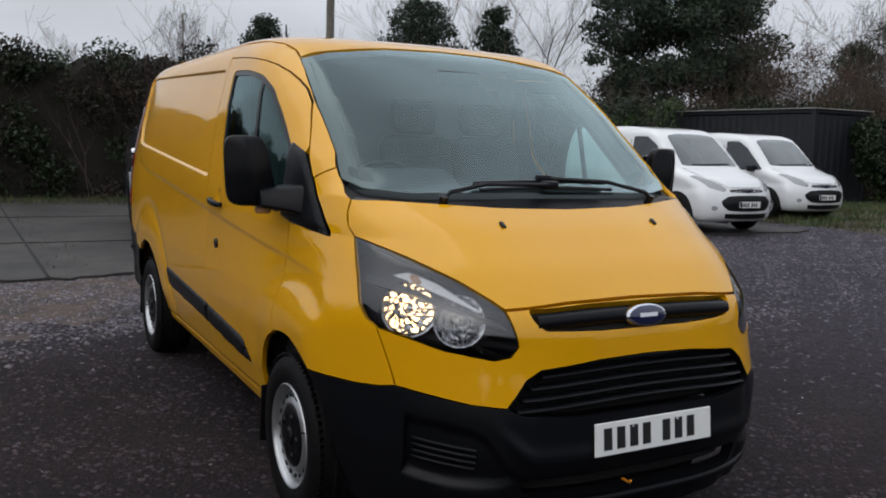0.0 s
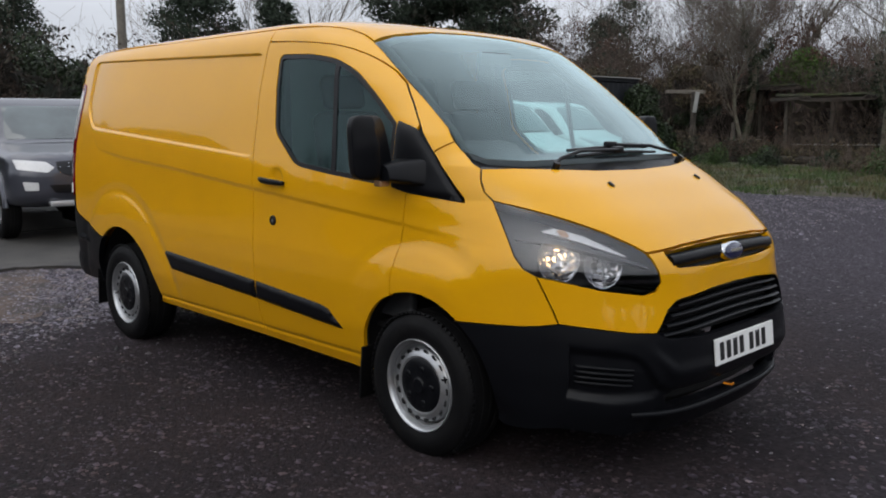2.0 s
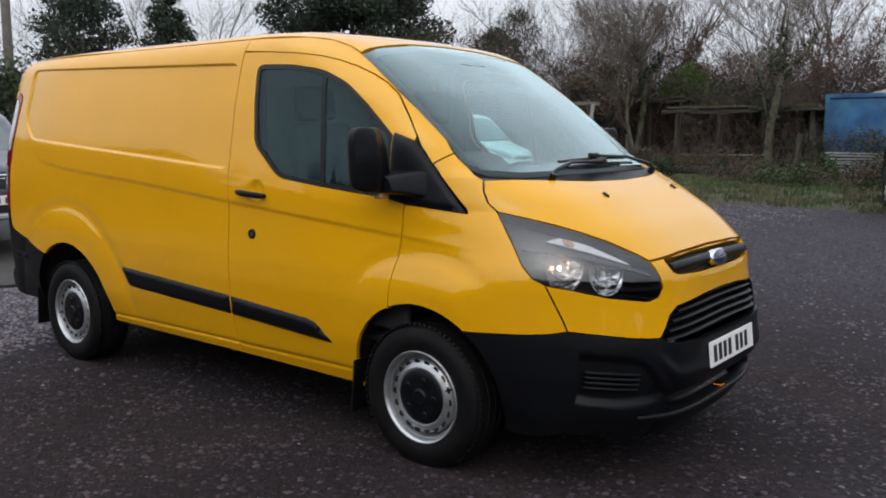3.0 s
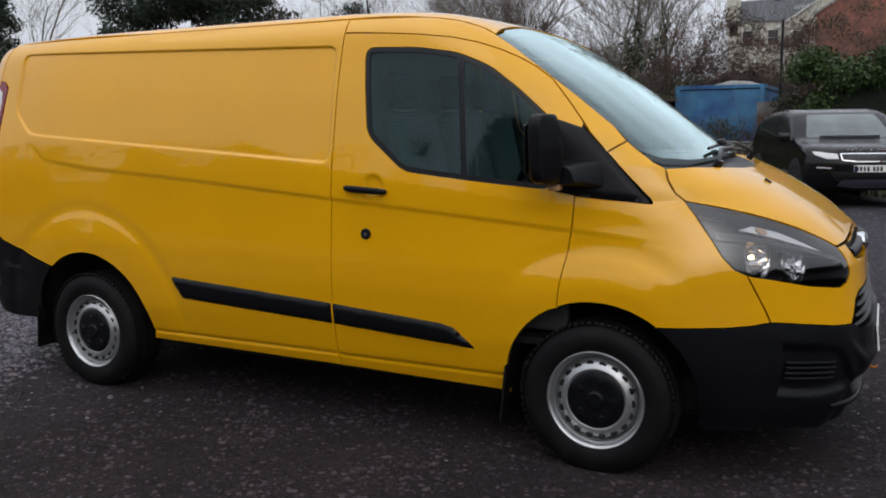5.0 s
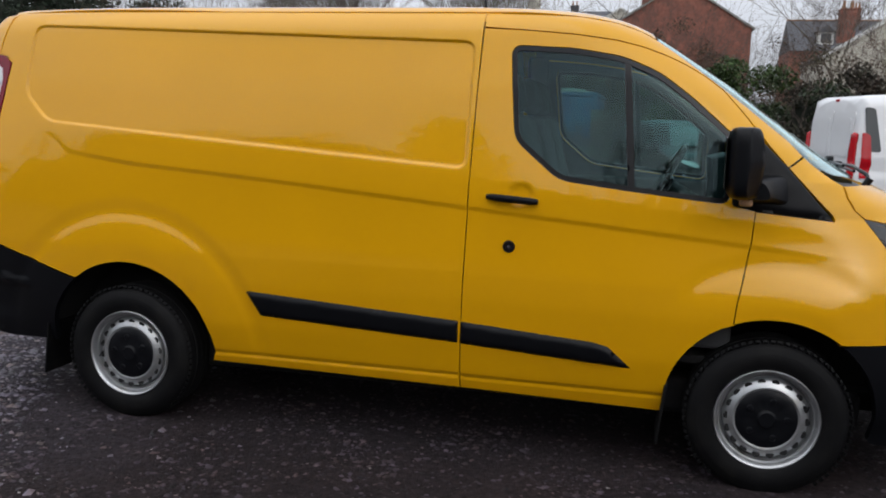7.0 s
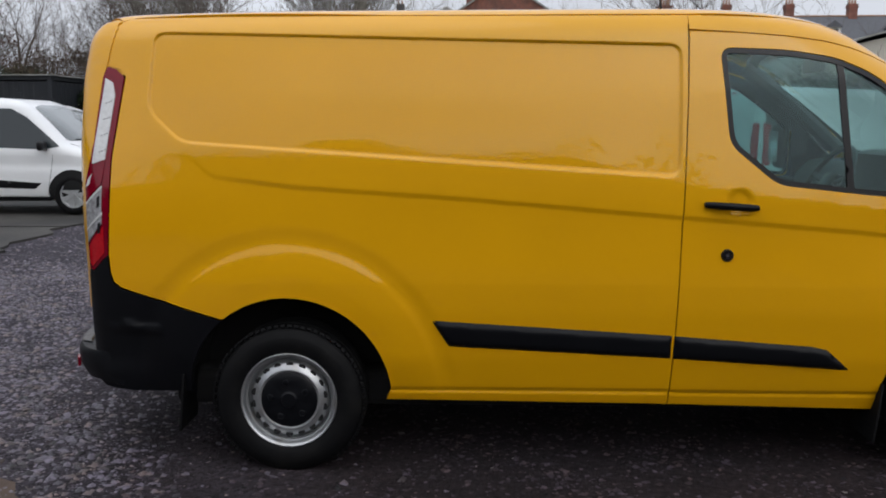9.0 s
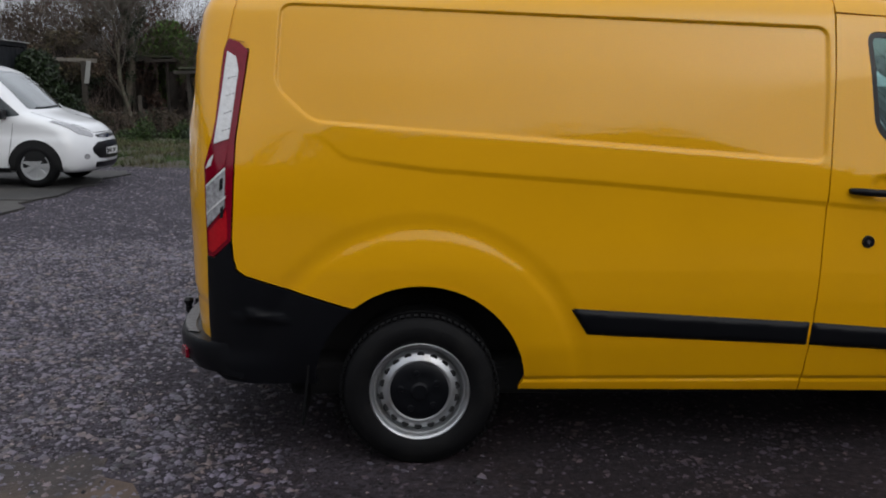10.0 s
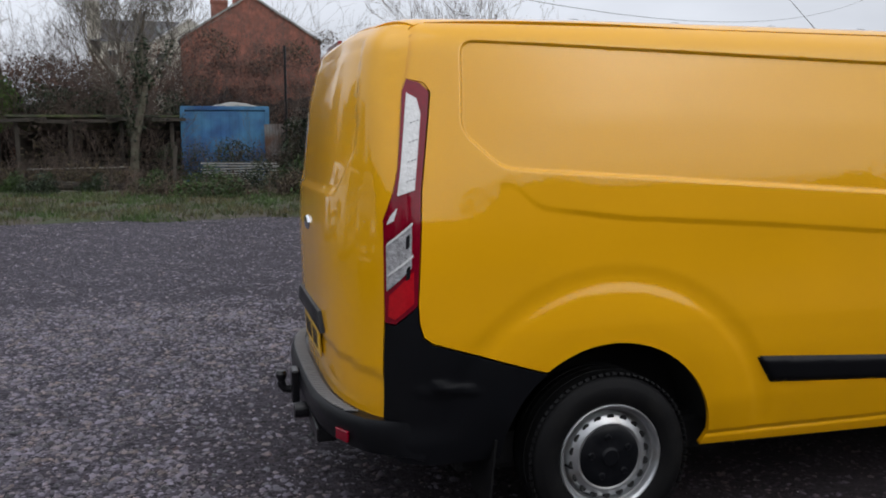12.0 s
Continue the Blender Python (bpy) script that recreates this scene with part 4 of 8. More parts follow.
for sgn in (-1, 1):
    VAN.patch("roof_corner", "top", [[(-3.58, sgn * 0.60), (-3.79, sgn * 0.60), (-3.765, sgn * 0.72), (-3.70, sgn * 0.785), (-3.58, sgn * 0.795)]], YELLOW, van, h=0.02, lift=-0.007, depth=0.0, gap=0.0)
part("brake_lamp", box((0.02, 0.34, 0.028), (-REAR_X(1.925) + 0.019, 0, 1.922), 0.006), DEEP_RED, gate, "high red brake lamp")
part("gate_badge", lathe([(0.0, -0.012), (0.045, -0.009), (0.052, 0.0), (0.052, 0.02)], "x", 32), CHROME, gate, m=Matrix.Translation((-REAR_X(1.16) - 0.002, 0, 1.16)) @ Matrix.Diagonal((1, 1.45, 0.62, 1)), smooth=True)
part("gate_handle", prism([(-0.415, 0.742), (-0.35, 0.822), (0.35, 0.822), (0.415, 0.742)], -REAR_X(0.77) - 0.016, -REAR_X(0.77) + 0.02, 0.008, plane="yz"), PLASTIC, gate, "black grip above the plate", smooth=True)
plate_on("number_plate", (-REAR_X(0.66) + 0.001, -0.03, 0.668), 0.52, 0.111, 3, YELLOW_PLATE, gate, -1, (4, 3), "yellow rear number plate")

# rear step bumper, swept along the curve of the tail
ys = np.linspace(-0.93, 0.93, 49)
bm = bmesh.new()
rings = []
for y in ys:
    e = min(abs(y) / 0.93, 1)
    back = 3.955 - 0.17 * (abs(y) / 0.9) ** 4 - 0.05 * smoothstep(0.86, 0.93, abs(y))
    out = 0.062 * (1 - 0.35 * e ** 5)
    sec = [(-0.05, 0.500), (out * 0.82, 0.503), (out, 0.494), (out + 0.010, 0.465), (out + 0.006, 0.42), (out - 0.02, 0.372), (-0.05, 0.35)]
    rings.append([bm.verts.new((-back - o, y, z + 0.01 * e)) for o, z in sec])
for a, b in zip(rings, rings[1:]):
    for k in range(len(a)):
        bm.faces.new((a[k], a[(k + 1) % len(a)], b[(k + 1) % len(a)], b[k]))
bm.faces.new(rings[0]), bm.faces.new(rings[-1])
rear_bumper = part("rear_bumper", bm, PLASTIC, van, "black step bumper with a ribbed top", smooth=True, crease=40)
for y in np.linspace(-0.74, 0.74, 53):
    back = 3.955 - 0.17 * (abs(y) / 0.9) ** 4
    part("step_rib", box((0.056, 0.015, 0.006), (-back - 0.024, y, 0.5075 + 0.011 * abs(y)), 0.002, 1, Matrix.Rotation(0.75 * y * abs(y), 4, "Z")), STEP, rear_bumper)
for sgn in (-1, 1):
    part("reflector", box((0.014, 0.075, 0.042), (-3.938, sgn * 0.755, 0.428), 0.003, turn=Matrix.Rotation(sgn * -0.44, 4, "Z")), DEEP_RED, rear_bumper, "red reflector")
tow = part("tow_bar", box((0.08, 0.95, 0.06), (-3.96, 0, 0.335), 0.006), TRIM, van, "black tow bar with a ball and a socket")
part("tow_plate", box((0.035, 0.10, 0.15), (-4.04, 0, 0.42), 0.008), TRIM, tow)
part("tow_neck", tube([(-4.045, 0, 0.40), (-4.085, 0, 0.405), (-4.10, 0, 0.425), (-4.10, 0, 0.44)], 0.019, 12), TRIM, tow, smooth=True)
part("tow_ball", lathe([(0.0, 0.058), (0.018, 0.053), (0.026, 0.040), (0.025, 0.028), (0.017, 0.014), (0.015, 0.0)], "z", 20, (-4.10, 0, 0.435)), TRIM, tow, smooth=True)
part("tow_socket", lathe([(0.0, -0.04), (0.032, -0.04), (0.036, -0.02), (0.036, 0.03), (0.02, 0.04)], "x", 18, (-4.02, -0.16, 0.35)), TRIM, tow, smooth=True)
part("towing_eye", tube([(1.0, -0.10, 0.345), (1.04, -0.10, 0.345), (1.045, -0.10, 0.355)], 0.0045, 8), AMBER, front_bumper, "yellow hook in the lower intake", smooth=True)

# aerials
part("aerial_whip", tube([(-0.62, 0.65, 1.935), (-0.70, 0.65, 2.02), (-1.05, 0.65, 2.33)], 0.0032, 6, taper=0.5), TRIM, van)
part("aerial_stub", tube([(-1.30, -0.54, 1.965), (-1.31, -0.54, 2.0), (-1.32, -0.54, 2.075)], 0.009, 8, taper=0.4), TRIM, van)

# wheels
def wheel(parent, at, sgn, r=0.328, rim=0.205, wide=0.215, holes=18, cap=PLASTIC, rim_mat=STEEL, kind="steel", turn=0.0, floor_z=None):
    """A wheel whose outer face looks along -y (sgn -1) or +y; floor_z flattens the tyre where it stands."""
    m = Matrix.Translation(at) @ Matrix.Diagonal((1, -sgn, 1, 1)) @ Matrix.Rotation(turn, 4, "Y")
    w, q = wide, r - rim
    lug = 72
    body = lathe([(rim - 0.012, 0.02), (rim + 0.002, 0.0), (rim + 0.012, -0.008), (rim + q * 0.3, -0.014), (rim + q * 0.56, -0.017), (rim + q * 0.60, -0.0145), (r - 0.026, -0.008), (r - 0.012, 0.008), (r - 0.003, 0.030), (r, w * 0.5), (r - 0.003, w - 0.03), (r - 0.02, w - 0.005), (rim, w)], "y", 72, closed=True)
    if floor_z is not None:
        drop = at[2] - floor_z
        back = Matrix.Rotation(turn, 3, "Y")
        for v in body.verts:
            p = back @ v.co
            if p.z < -drop + 0.03:
                k = min((-drop + 0.03 - p.z) / 0.05, 1.0)
                p.y += -0.012 * k if p.y < w * 0.4 else 0.012 * k
                p.z = max(p.z, -drop)
                v.co = back.transposed() @ p
    tyre = part("wheel", body, RUBBER, parent, "black tyre on a steel rim", m=m, smooth=True, crease=50)
    # near-black bands drawn as shaded grooves
    for c in (0.30, 0.5, 0.70):
        part("tread_groove", lathe([(r + 0.0005, w * c - 0.004), (r + 0.0012, w * c), (r + 0.0005, w * c + 0.004), (r - 0.004, w * c)], "y", 56, closed=True), DARK, tyre)
    if kind == "steel":
        lugs = bmesh.new()
        for k in range(lug):
            an = k * math.tau / lug
            if floor_z is not None and (Matrix.Rotation(turn, 3, "Y") @ Vector((math.cos(an), 0, math.sin(an)))).z < -0.8:
                continue
            box((0.010, 0.034, 0.017), (0, 0, 0), turn=Matrix.Rotation(-an, 4, "Y") @ Matrix.Translation((r - 0.009, 0.014, 0)) @ Matrix.Rotation(0.5, 4, "Z"), bm=lugs)
        part("tread_block", lugs, RUBBER, tyre)
        face = bmesh.new()
        # flange, bead seat, deep well, disc with the ring of holes, raised lip round the cap
        lathe([(rim + 0.004, 0.006), (rim + 0.005, -0.006), (rim + 0.001, -0.010), (rim - 0.005, -0.008), (rim - 0.010, 0.004), (rim - 0.014, 0.018), (rim - 0.021, 0.020), (rim - 0.024, 0.036), (rim - 0.033, 0.046),
               (rim - 0.036, 0.034), (rim - 0.040, 0.022), (rim - 0.050, 0.015), (rim - 0.062, 0.010), (rim - 0.070, 0.004), (rim - 0.076, 0.003), (rim - 0.082, 0.008), (0.0, 0.012)], "y", 72, bm=face)
        rim_o = part("rim", face, rim_mat, tyre, "silver pressed steel rim", smooth=True, crease=55)
        # near-black discs drawn on the rim as shaded holes
        for k in range(holes):
            a = k * math.tau / holes
            part("rim_hole", lathe([(0.0, -0.0022), (0.0122, -0.0022), (0.0145, 0.0012)], "y", 14), DARK, rim_o, m=Matrix.Rotation(a, 4, "Y") @ Matrix.Translation((rim - 0.0495, 0.0145, 0)) @ Matrix.Rotation(-0.42, 4, "Z") @ Matrix.Diagonal((1.0, 1, 1.12, 1)))
        part("tyre_valve", tube([(rim - 0.030, 0.03, 0.0), (rim - 0.040, 0.0, 0.002), (rim - 0.044, -0.008, 0.003)], 0.0045, 8), TRIM, rim_o, smooth=True)
        c = bmesh.new()
        lathe([(0.0, -0.010), (0.030, -0.010), (0.034, -0.004), (0.041, -0.001), (0.078, -0.004), (0.112, -0.001), (0.122, 0.005), (0.125, 0.014)], "y", 60, bm=c)
        for v in c.verts:
            rr = math.hypot(v.co.x, v.co.z)
            if 0.05 < rr < 0.10:
                v.co.y += 0.004 * math.sin(5 * math.atan2(v.co.z, v.co.x)) ** 3
        cap_o = part("hub_cap", c, cap, tyre, "black plastic hub cap", smooth=True, crease=40)
        for k in range(5):
            part("cap_boss", lathe([(0.0, -0.010), (0.011, -0.009), (0.016, -0.003), (0.017, 0.004)], "y", 14), cap, cap_o, m=Matrix.Rotation(k * math.tau / 5 + 0.3, 4, "Y") @ Matrix.Translation((0.080, 0, 0)), smooth=True)
    else:
        part("rim", lathe([(rim, 0.004), (rim + 0.003, -0.006), (rim - 0.014, -0.004), (rim - 0.022, 0.03), (0.05, 0.045), (0.0, 0.045)], "y", 48), DARK if kind == "spoke" else rim_mat, tyre, smooth=True)
        for k in range(holes):
            a = k * math.tau / holes
            part("spoke", prism([(0.02, -0.028), (0.02, 0.028), (rim - 0.008, 0.045), (rim - 0.008, -0.045)], 0.004, 0.03, 0.004, plane="xz"), rim_mat, tyre, m=Matrix.Rotation(a, 4, "Y"))
        part("hub_cap", lathe([(0.0, -0.008), (0.03, -0.006), (0.036, 0.004), (0.036, 0.03)], "y", 24), rim_mat, tyre, smooth=True)
    return tyre


for x in (0.0, -2.933):
    for sgn in (-1, 1):
        wheel(van, (x if x == 0 else -2.936, sgn * 0.95, 0.300 if x == 0 else 0.309), sgn, r=0.330, turn=0.35 * sgn + x, floor_z=-0.012)
        r = 0.43 if x == 0 else 0.455
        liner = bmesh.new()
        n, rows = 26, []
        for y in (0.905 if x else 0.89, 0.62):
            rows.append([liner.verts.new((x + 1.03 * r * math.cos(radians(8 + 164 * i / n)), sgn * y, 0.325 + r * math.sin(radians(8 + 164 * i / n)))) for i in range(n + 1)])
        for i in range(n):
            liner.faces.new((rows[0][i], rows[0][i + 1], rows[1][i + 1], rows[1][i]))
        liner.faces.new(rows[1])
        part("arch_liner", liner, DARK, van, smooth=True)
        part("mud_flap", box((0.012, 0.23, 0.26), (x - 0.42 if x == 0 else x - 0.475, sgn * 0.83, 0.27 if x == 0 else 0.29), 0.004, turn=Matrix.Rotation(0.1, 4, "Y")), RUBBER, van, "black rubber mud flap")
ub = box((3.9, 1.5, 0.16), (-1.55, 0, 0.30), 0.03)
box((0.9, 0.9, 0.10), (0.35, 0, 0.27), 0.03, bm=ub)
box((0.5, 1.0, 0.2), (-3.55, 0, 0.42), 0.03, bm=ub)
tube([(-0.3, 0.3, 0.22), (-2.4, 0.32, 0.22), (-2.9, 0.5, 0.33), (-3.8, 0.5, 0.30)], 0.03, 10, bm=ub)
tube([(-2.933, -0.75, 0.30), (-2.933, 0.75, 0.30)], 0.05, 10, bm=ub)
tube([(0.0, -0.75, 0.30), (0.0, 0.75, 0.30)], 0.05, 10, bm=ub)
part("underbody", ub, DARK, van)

# cab: bulkhead, floor, dashboard, wheel, seats
part("bulkhead", prism([(-0.80, 0.32), (0.80, 0.32), (0.85, 1.2), (0.78, 1.72), (0.64, 1.90), (-0.64, 1.90), (-0.78, 1.72), (-0.85, 1.2)], -1.345, -1.315, plane="yz"), LINING, van, "grey cab bulkhead")
part("cab_floor", box((1.35, 1.7, 0.03), (-0.62, 0, 0.50), 0.0), DARK, van)
part("roof_lining", box((0.50, 1.30, 0.025), (-1.06, 0, 1.905), 0.01), LINING, van)
dash = part("dashboard", prism([(0.27, 1.258), (0.05, 1.285), (-0.12, 1.275), (-0.20, 1.20), (-0.20, 1.03), (-0.12, 0.92), (-0.02, 0.70), (0.30, 0.62)], -0.80, 0.80, 0.03), DASH, van, "dark grey dashboard", smooth=True, crease=50)
part("instrument_hood", prism([(0.02, 1.25), (-0.10, 1.345), (-0.20, 1.365), (-0.27, 1.345), (-0.25, 1.15), (-0.08, 1.10)], -0.58, -0.18, 0.02), DASH, dash, smooth=True)
part("centre_vent", box((0.05, 0.30, 0.12), (-0.185, 0.06, 1.10), 0.012), TRIM, dash)
part("paper_tray", box((0.22, 0.40, 0.015), (0.06, 0.30, 1.288), 0.004), DASH, dash)
sw = bmesh.new()
ringp = [(0.0, 0.19 * math.cos(a * math.tau / 36), 0.19 * math.sin(a * math.tau / 36)) for a in range(37)]
tube(ringp, 0.015, 8, bm=sw, cap=False)
box((0.05, 0.15, 0.11), (0.02, 0, 0), 0.02, bm=sw)
for a in (0.15, math.pi - 0.15, -math.pi / 2):
    tube([(0.02, 0.04 * math.cos(a), 0.04 * math.sin(a)), (0.0, 0.185 * math.cos(a), 0.185 * math.sin(a))], 0.016, 8, bm=sw)
part("steering_wheel", sw, TRIM, van, "black steering wheel", m=pose(-0.475, -0.38, 1.215, 0, 30, 0), smooth=True)
part("steering_column", tube([(-0.455, -0.38, 1.20), (-0.14, -0.38, 1.02)], 0.045, 12), DASH, van, smooth=True)
part("gear_lever", tube([(-0.28, 0.0, 0.86), (-0.34, -0.02, 1.0), (-0.345, -0.02, 1.04)], 0.018, 8), TRIM, van, smooth=True)
for y, wide in ((-0.42, 0.50), (0.38, 0.92)):
    seat = part("seat", box((0.50, wide, 0.14), (-0.80, y, 0.84), 0.05, 3), SEAT, van, "dark grey cloth cab seat", smooth=True)
    part("seat_base", box((0.42, wide * 0.85, 0.28), (-0.82, y, 0.64), 0.03), DARK, seat)
    for k in range(1 if wide < 0.6 else 2):
        yy = y if wide < 0.6 else y - 0.22 + 0.44 * k
        back = part("seat_back", box((0.13, 0.44, 0.66), (0, 0, 0), 0.055, 3), SEAT, seat, m=pose(-1.09, yy, 1.19, 0, -13, 0), smooth=True)
        part("head_rest", box((0.09, 0.27, 0.19), (0.0, 0, 0.44), 0.04, 3), SEAT, back, smooth=True)
part("rear_view_mirror", box((0.03, 0.24, 0.07), (-0.42, 0.0, 1.78), 0.014), TRIM, van, smooth=True)
for sgn in (-1, 1):
    part("seat_belt", box((0.008, 0.05, 0.75), (-1.22, sgn * 0.80, 1.45), 0.002), TRIM, van)
    part("door_lining", box((1.05, 0.04, 0.62), (-0.68, sgn * 0.83, 0.86), 0.015), DASH, van)
    part("pillar_lining", tube([(0.02, sgn * 0.73, 1.34), (-0.28, sgn * 0.70, 1.60), (-0.56, sgn * 0.66, 1.80)], 0.045, 8), DASH, van, smooth=True)
    part("pillar_lining", box((0.12, 0.05, 0.85), (-1.23, sgn * 0.80, 1.45), 0.015), DASH, van)

# ---- the other vehicles ----
def car_shell(profile, half, belt, lean, front_bow, rear_bow, k=0.14, low=0.04):
    """A car body from its side view, half width, and the bow of nose and tail seen from above."""
    outline = np.array(rounded(profile, 0.10, 3))
    xr, xf = outline[:, 0].min(), outline[:, 0].max()

    def field(p):
        x, y, z = p[:, 0], np.abs(p[:, 1]), p[:, 2]
        t = np.clip((x - xr) / (xf - xr), 0, 1)
        u = np.clip(y / half, 0, 1.3)
        x2 = x + u ** 3 * front_bow * smoothstep(0.5, 1.0, t) - u ** 4 * rear_bow * smoothstep(0.45, 0.0, t)
        body = signed(outline, np.stack([x2, z], 1))
        w = half - lean * np.maximum(z - belt, 0) - low * smoothstep(0.55, 0.2, z) - 0.02 * smoothstep(0.12, 0.0, np.abs(z - belt + 0.16))
        return smax(y - w, body, k)

    return Shell(field, {"side": (0.0, -half - 0.3), "front": (xr * 0.35, xf + 0.3), "rear": (xr * 0.5, xr - 0.3), "top": (0.8, outline[:, 1].max() + 0.3)}), xr, xf


def car_body(shell, xr, xf, half, zc, mat, parent, nx=84, nr=60):
    """The closed skin of a car, met by rays from its middle line."""
    xs = np.linspace(xr + 0.004, xf - 0.004, nx)
    a = np.arange(nr) * math.tau / nr
    cx = np.clip(xs, xr + 0.75, xf - 0.75)
    org = np.stack([np.repeat(cx, nr), np.zeros(nx * nr), np.full(nx * nr, zc)], 1)
    end = np.stack([np.repeat(xs, nr), np.tile(np.cos(a), nx) * half * 2.0, zc + np.tile(np.sin(a), nx) * 1.8], 1)
    bulge = np.abs(np.repeat(xs, nr) - org[:, 0]) / 0.75
    end[:, 1:] = org[:, 1:] + (end[:, 1:] - org[:, 1:]) * np.sqrt(np.maximum(1 - bulge[:, None] ** 2, 0.0))
    way = end - org
    way[:, 0] *= 2.0
    lo, hi = np.zeros(len(org)), np.full(len(org), 2.2)
    for _ in range(26):
        mid = (lo + hi) / 2
        out = shell.field(org + way * mid[:, None]) > 0
        hi, lo = np.where(out, mid, hi), np.where(out, lo, mid)
    p = org + way * lo[:, None]
    n = shell.normals(p, 0.01)
    faces = [(i * nr + j, i * nr + (j + 1) % nr, (i + 1) * nr + (j + 1) % nr, (i + 1) * nr + j) for i in range(nx - 1) for j in range(nr)]
    faces += [tuple(range(nr))[::-1], tuple((nx - 1) * nr + j for j in range(nr))]
    return link("body", mesh_of("body", p, faces, mat, n), parent)


def vehicle(name, label, category, at, heading, profile, half, belt, lean, bows, paint, axle, r, rim, wheel_kind, zc=0.8, group="", mirror_at=(-0.35, 1.08), mirror_mat=None, rise=0.0):
    top = thing(name, label, category, Matrix.Translation((*at, rise)) @ Matrix.Rotation(radians(heading), 4, "Z"), group)
    shell, xr, xf = car_shell(profile, half, belt, lean, *bows)
    car_body(shell, xr, xf, half, zc, paint, top)
    for x in (0.0, axle):
        for sgn in (-1, 1):
            wheel(top, (x, sgn * (half - 0.005), r), sgn, r=r, rim=rim, wide=0.2, holes=wheel_kind[1], rim_mat=wheel_kind[2], kind=wheel_kind[0], turn=x)
    # flat near-black patch painted on the flank as the shaded arch opening
    for x in (0.0, axle):
        shell.patch("wheel_arch", "side", [[(x - r - 0.07, 0.16), *arch(x, r + 0.075, 170, 10, 14, r), (x + r + 0.07, 0.16)]], DARK, top, h=0.06, lift=0.006, depth=0.006, gap=0, mirror=True)
    for sgn in (-1, 1):
        mx, mz = mirror_at
        hs = part("door_mirror", box((0.10, 0.20, 0.15), (mx, sgn * (half + 0.09), mz + 0.06), 0.035, 3), mirror_mat or TRIM, top, smooth=True)
        part("mirror_foot", box((0.07, 0.12, 0.04), (mx, sgn * (half - 0.02), mz), 0.012), TRIM, hs)
    return top, shell


def car_plate(shell, parent, z, groups, mat, blue=True, way="front", y=0.0):
    p = shell.project([(y, z)], way)[0]
    face = 1 if way == "front" else -1
    pl = plate_on("number_plate", (p[0] + face * 0.012, y, z), 0.52, 0.111, 0, mat, parent, face, groups, "number plate")
    if blue:
        part("blue_band", box((0.002, 0.045, 0.105), (face * 0.0048, -face * 0.235, 0)), BLUE_BADGE, pl)


def line_on(shell, parent, pts, way="side", w=0.004, name="panel_gap", mat=None, mirror=True):
    for a, b in zip(pts, pts[1:]):
        d = Vector((b[0] - a[0], b[1] - a[1])).normalized()
        n = Vector((-d.y, d.x)) * w
        shell.patch(name, way, [[(a[0] + n.x, a[1] + n.y), (b[0] + n.x, b[1] + n.y), (b[0] - n.x, b[1] - n.y), (a[0] - n.x, a[1] - n.y)]], mat or DARK, parent, h=0.12, lift=0.003, depth=0.002, gap=0, mirror=mirror)


VAN_SMALL = [(0.78, 0.22), (0.87, 0.38), (0.865, 0.62), (0.80, 0.80), (0.62, 0.97), (0.10, 1.12), (-0.02, 1.16), (-0.40, 1.50), (-0.72, 1.77), (-0.98, 1.87), (-1.7, 1.92), (-3.0, 1.91), (-3.42, 1.86), (-3.52, 1.55), (-3.56, 0.6), (-3.48, 0.25), (-3.3, 0.2)]


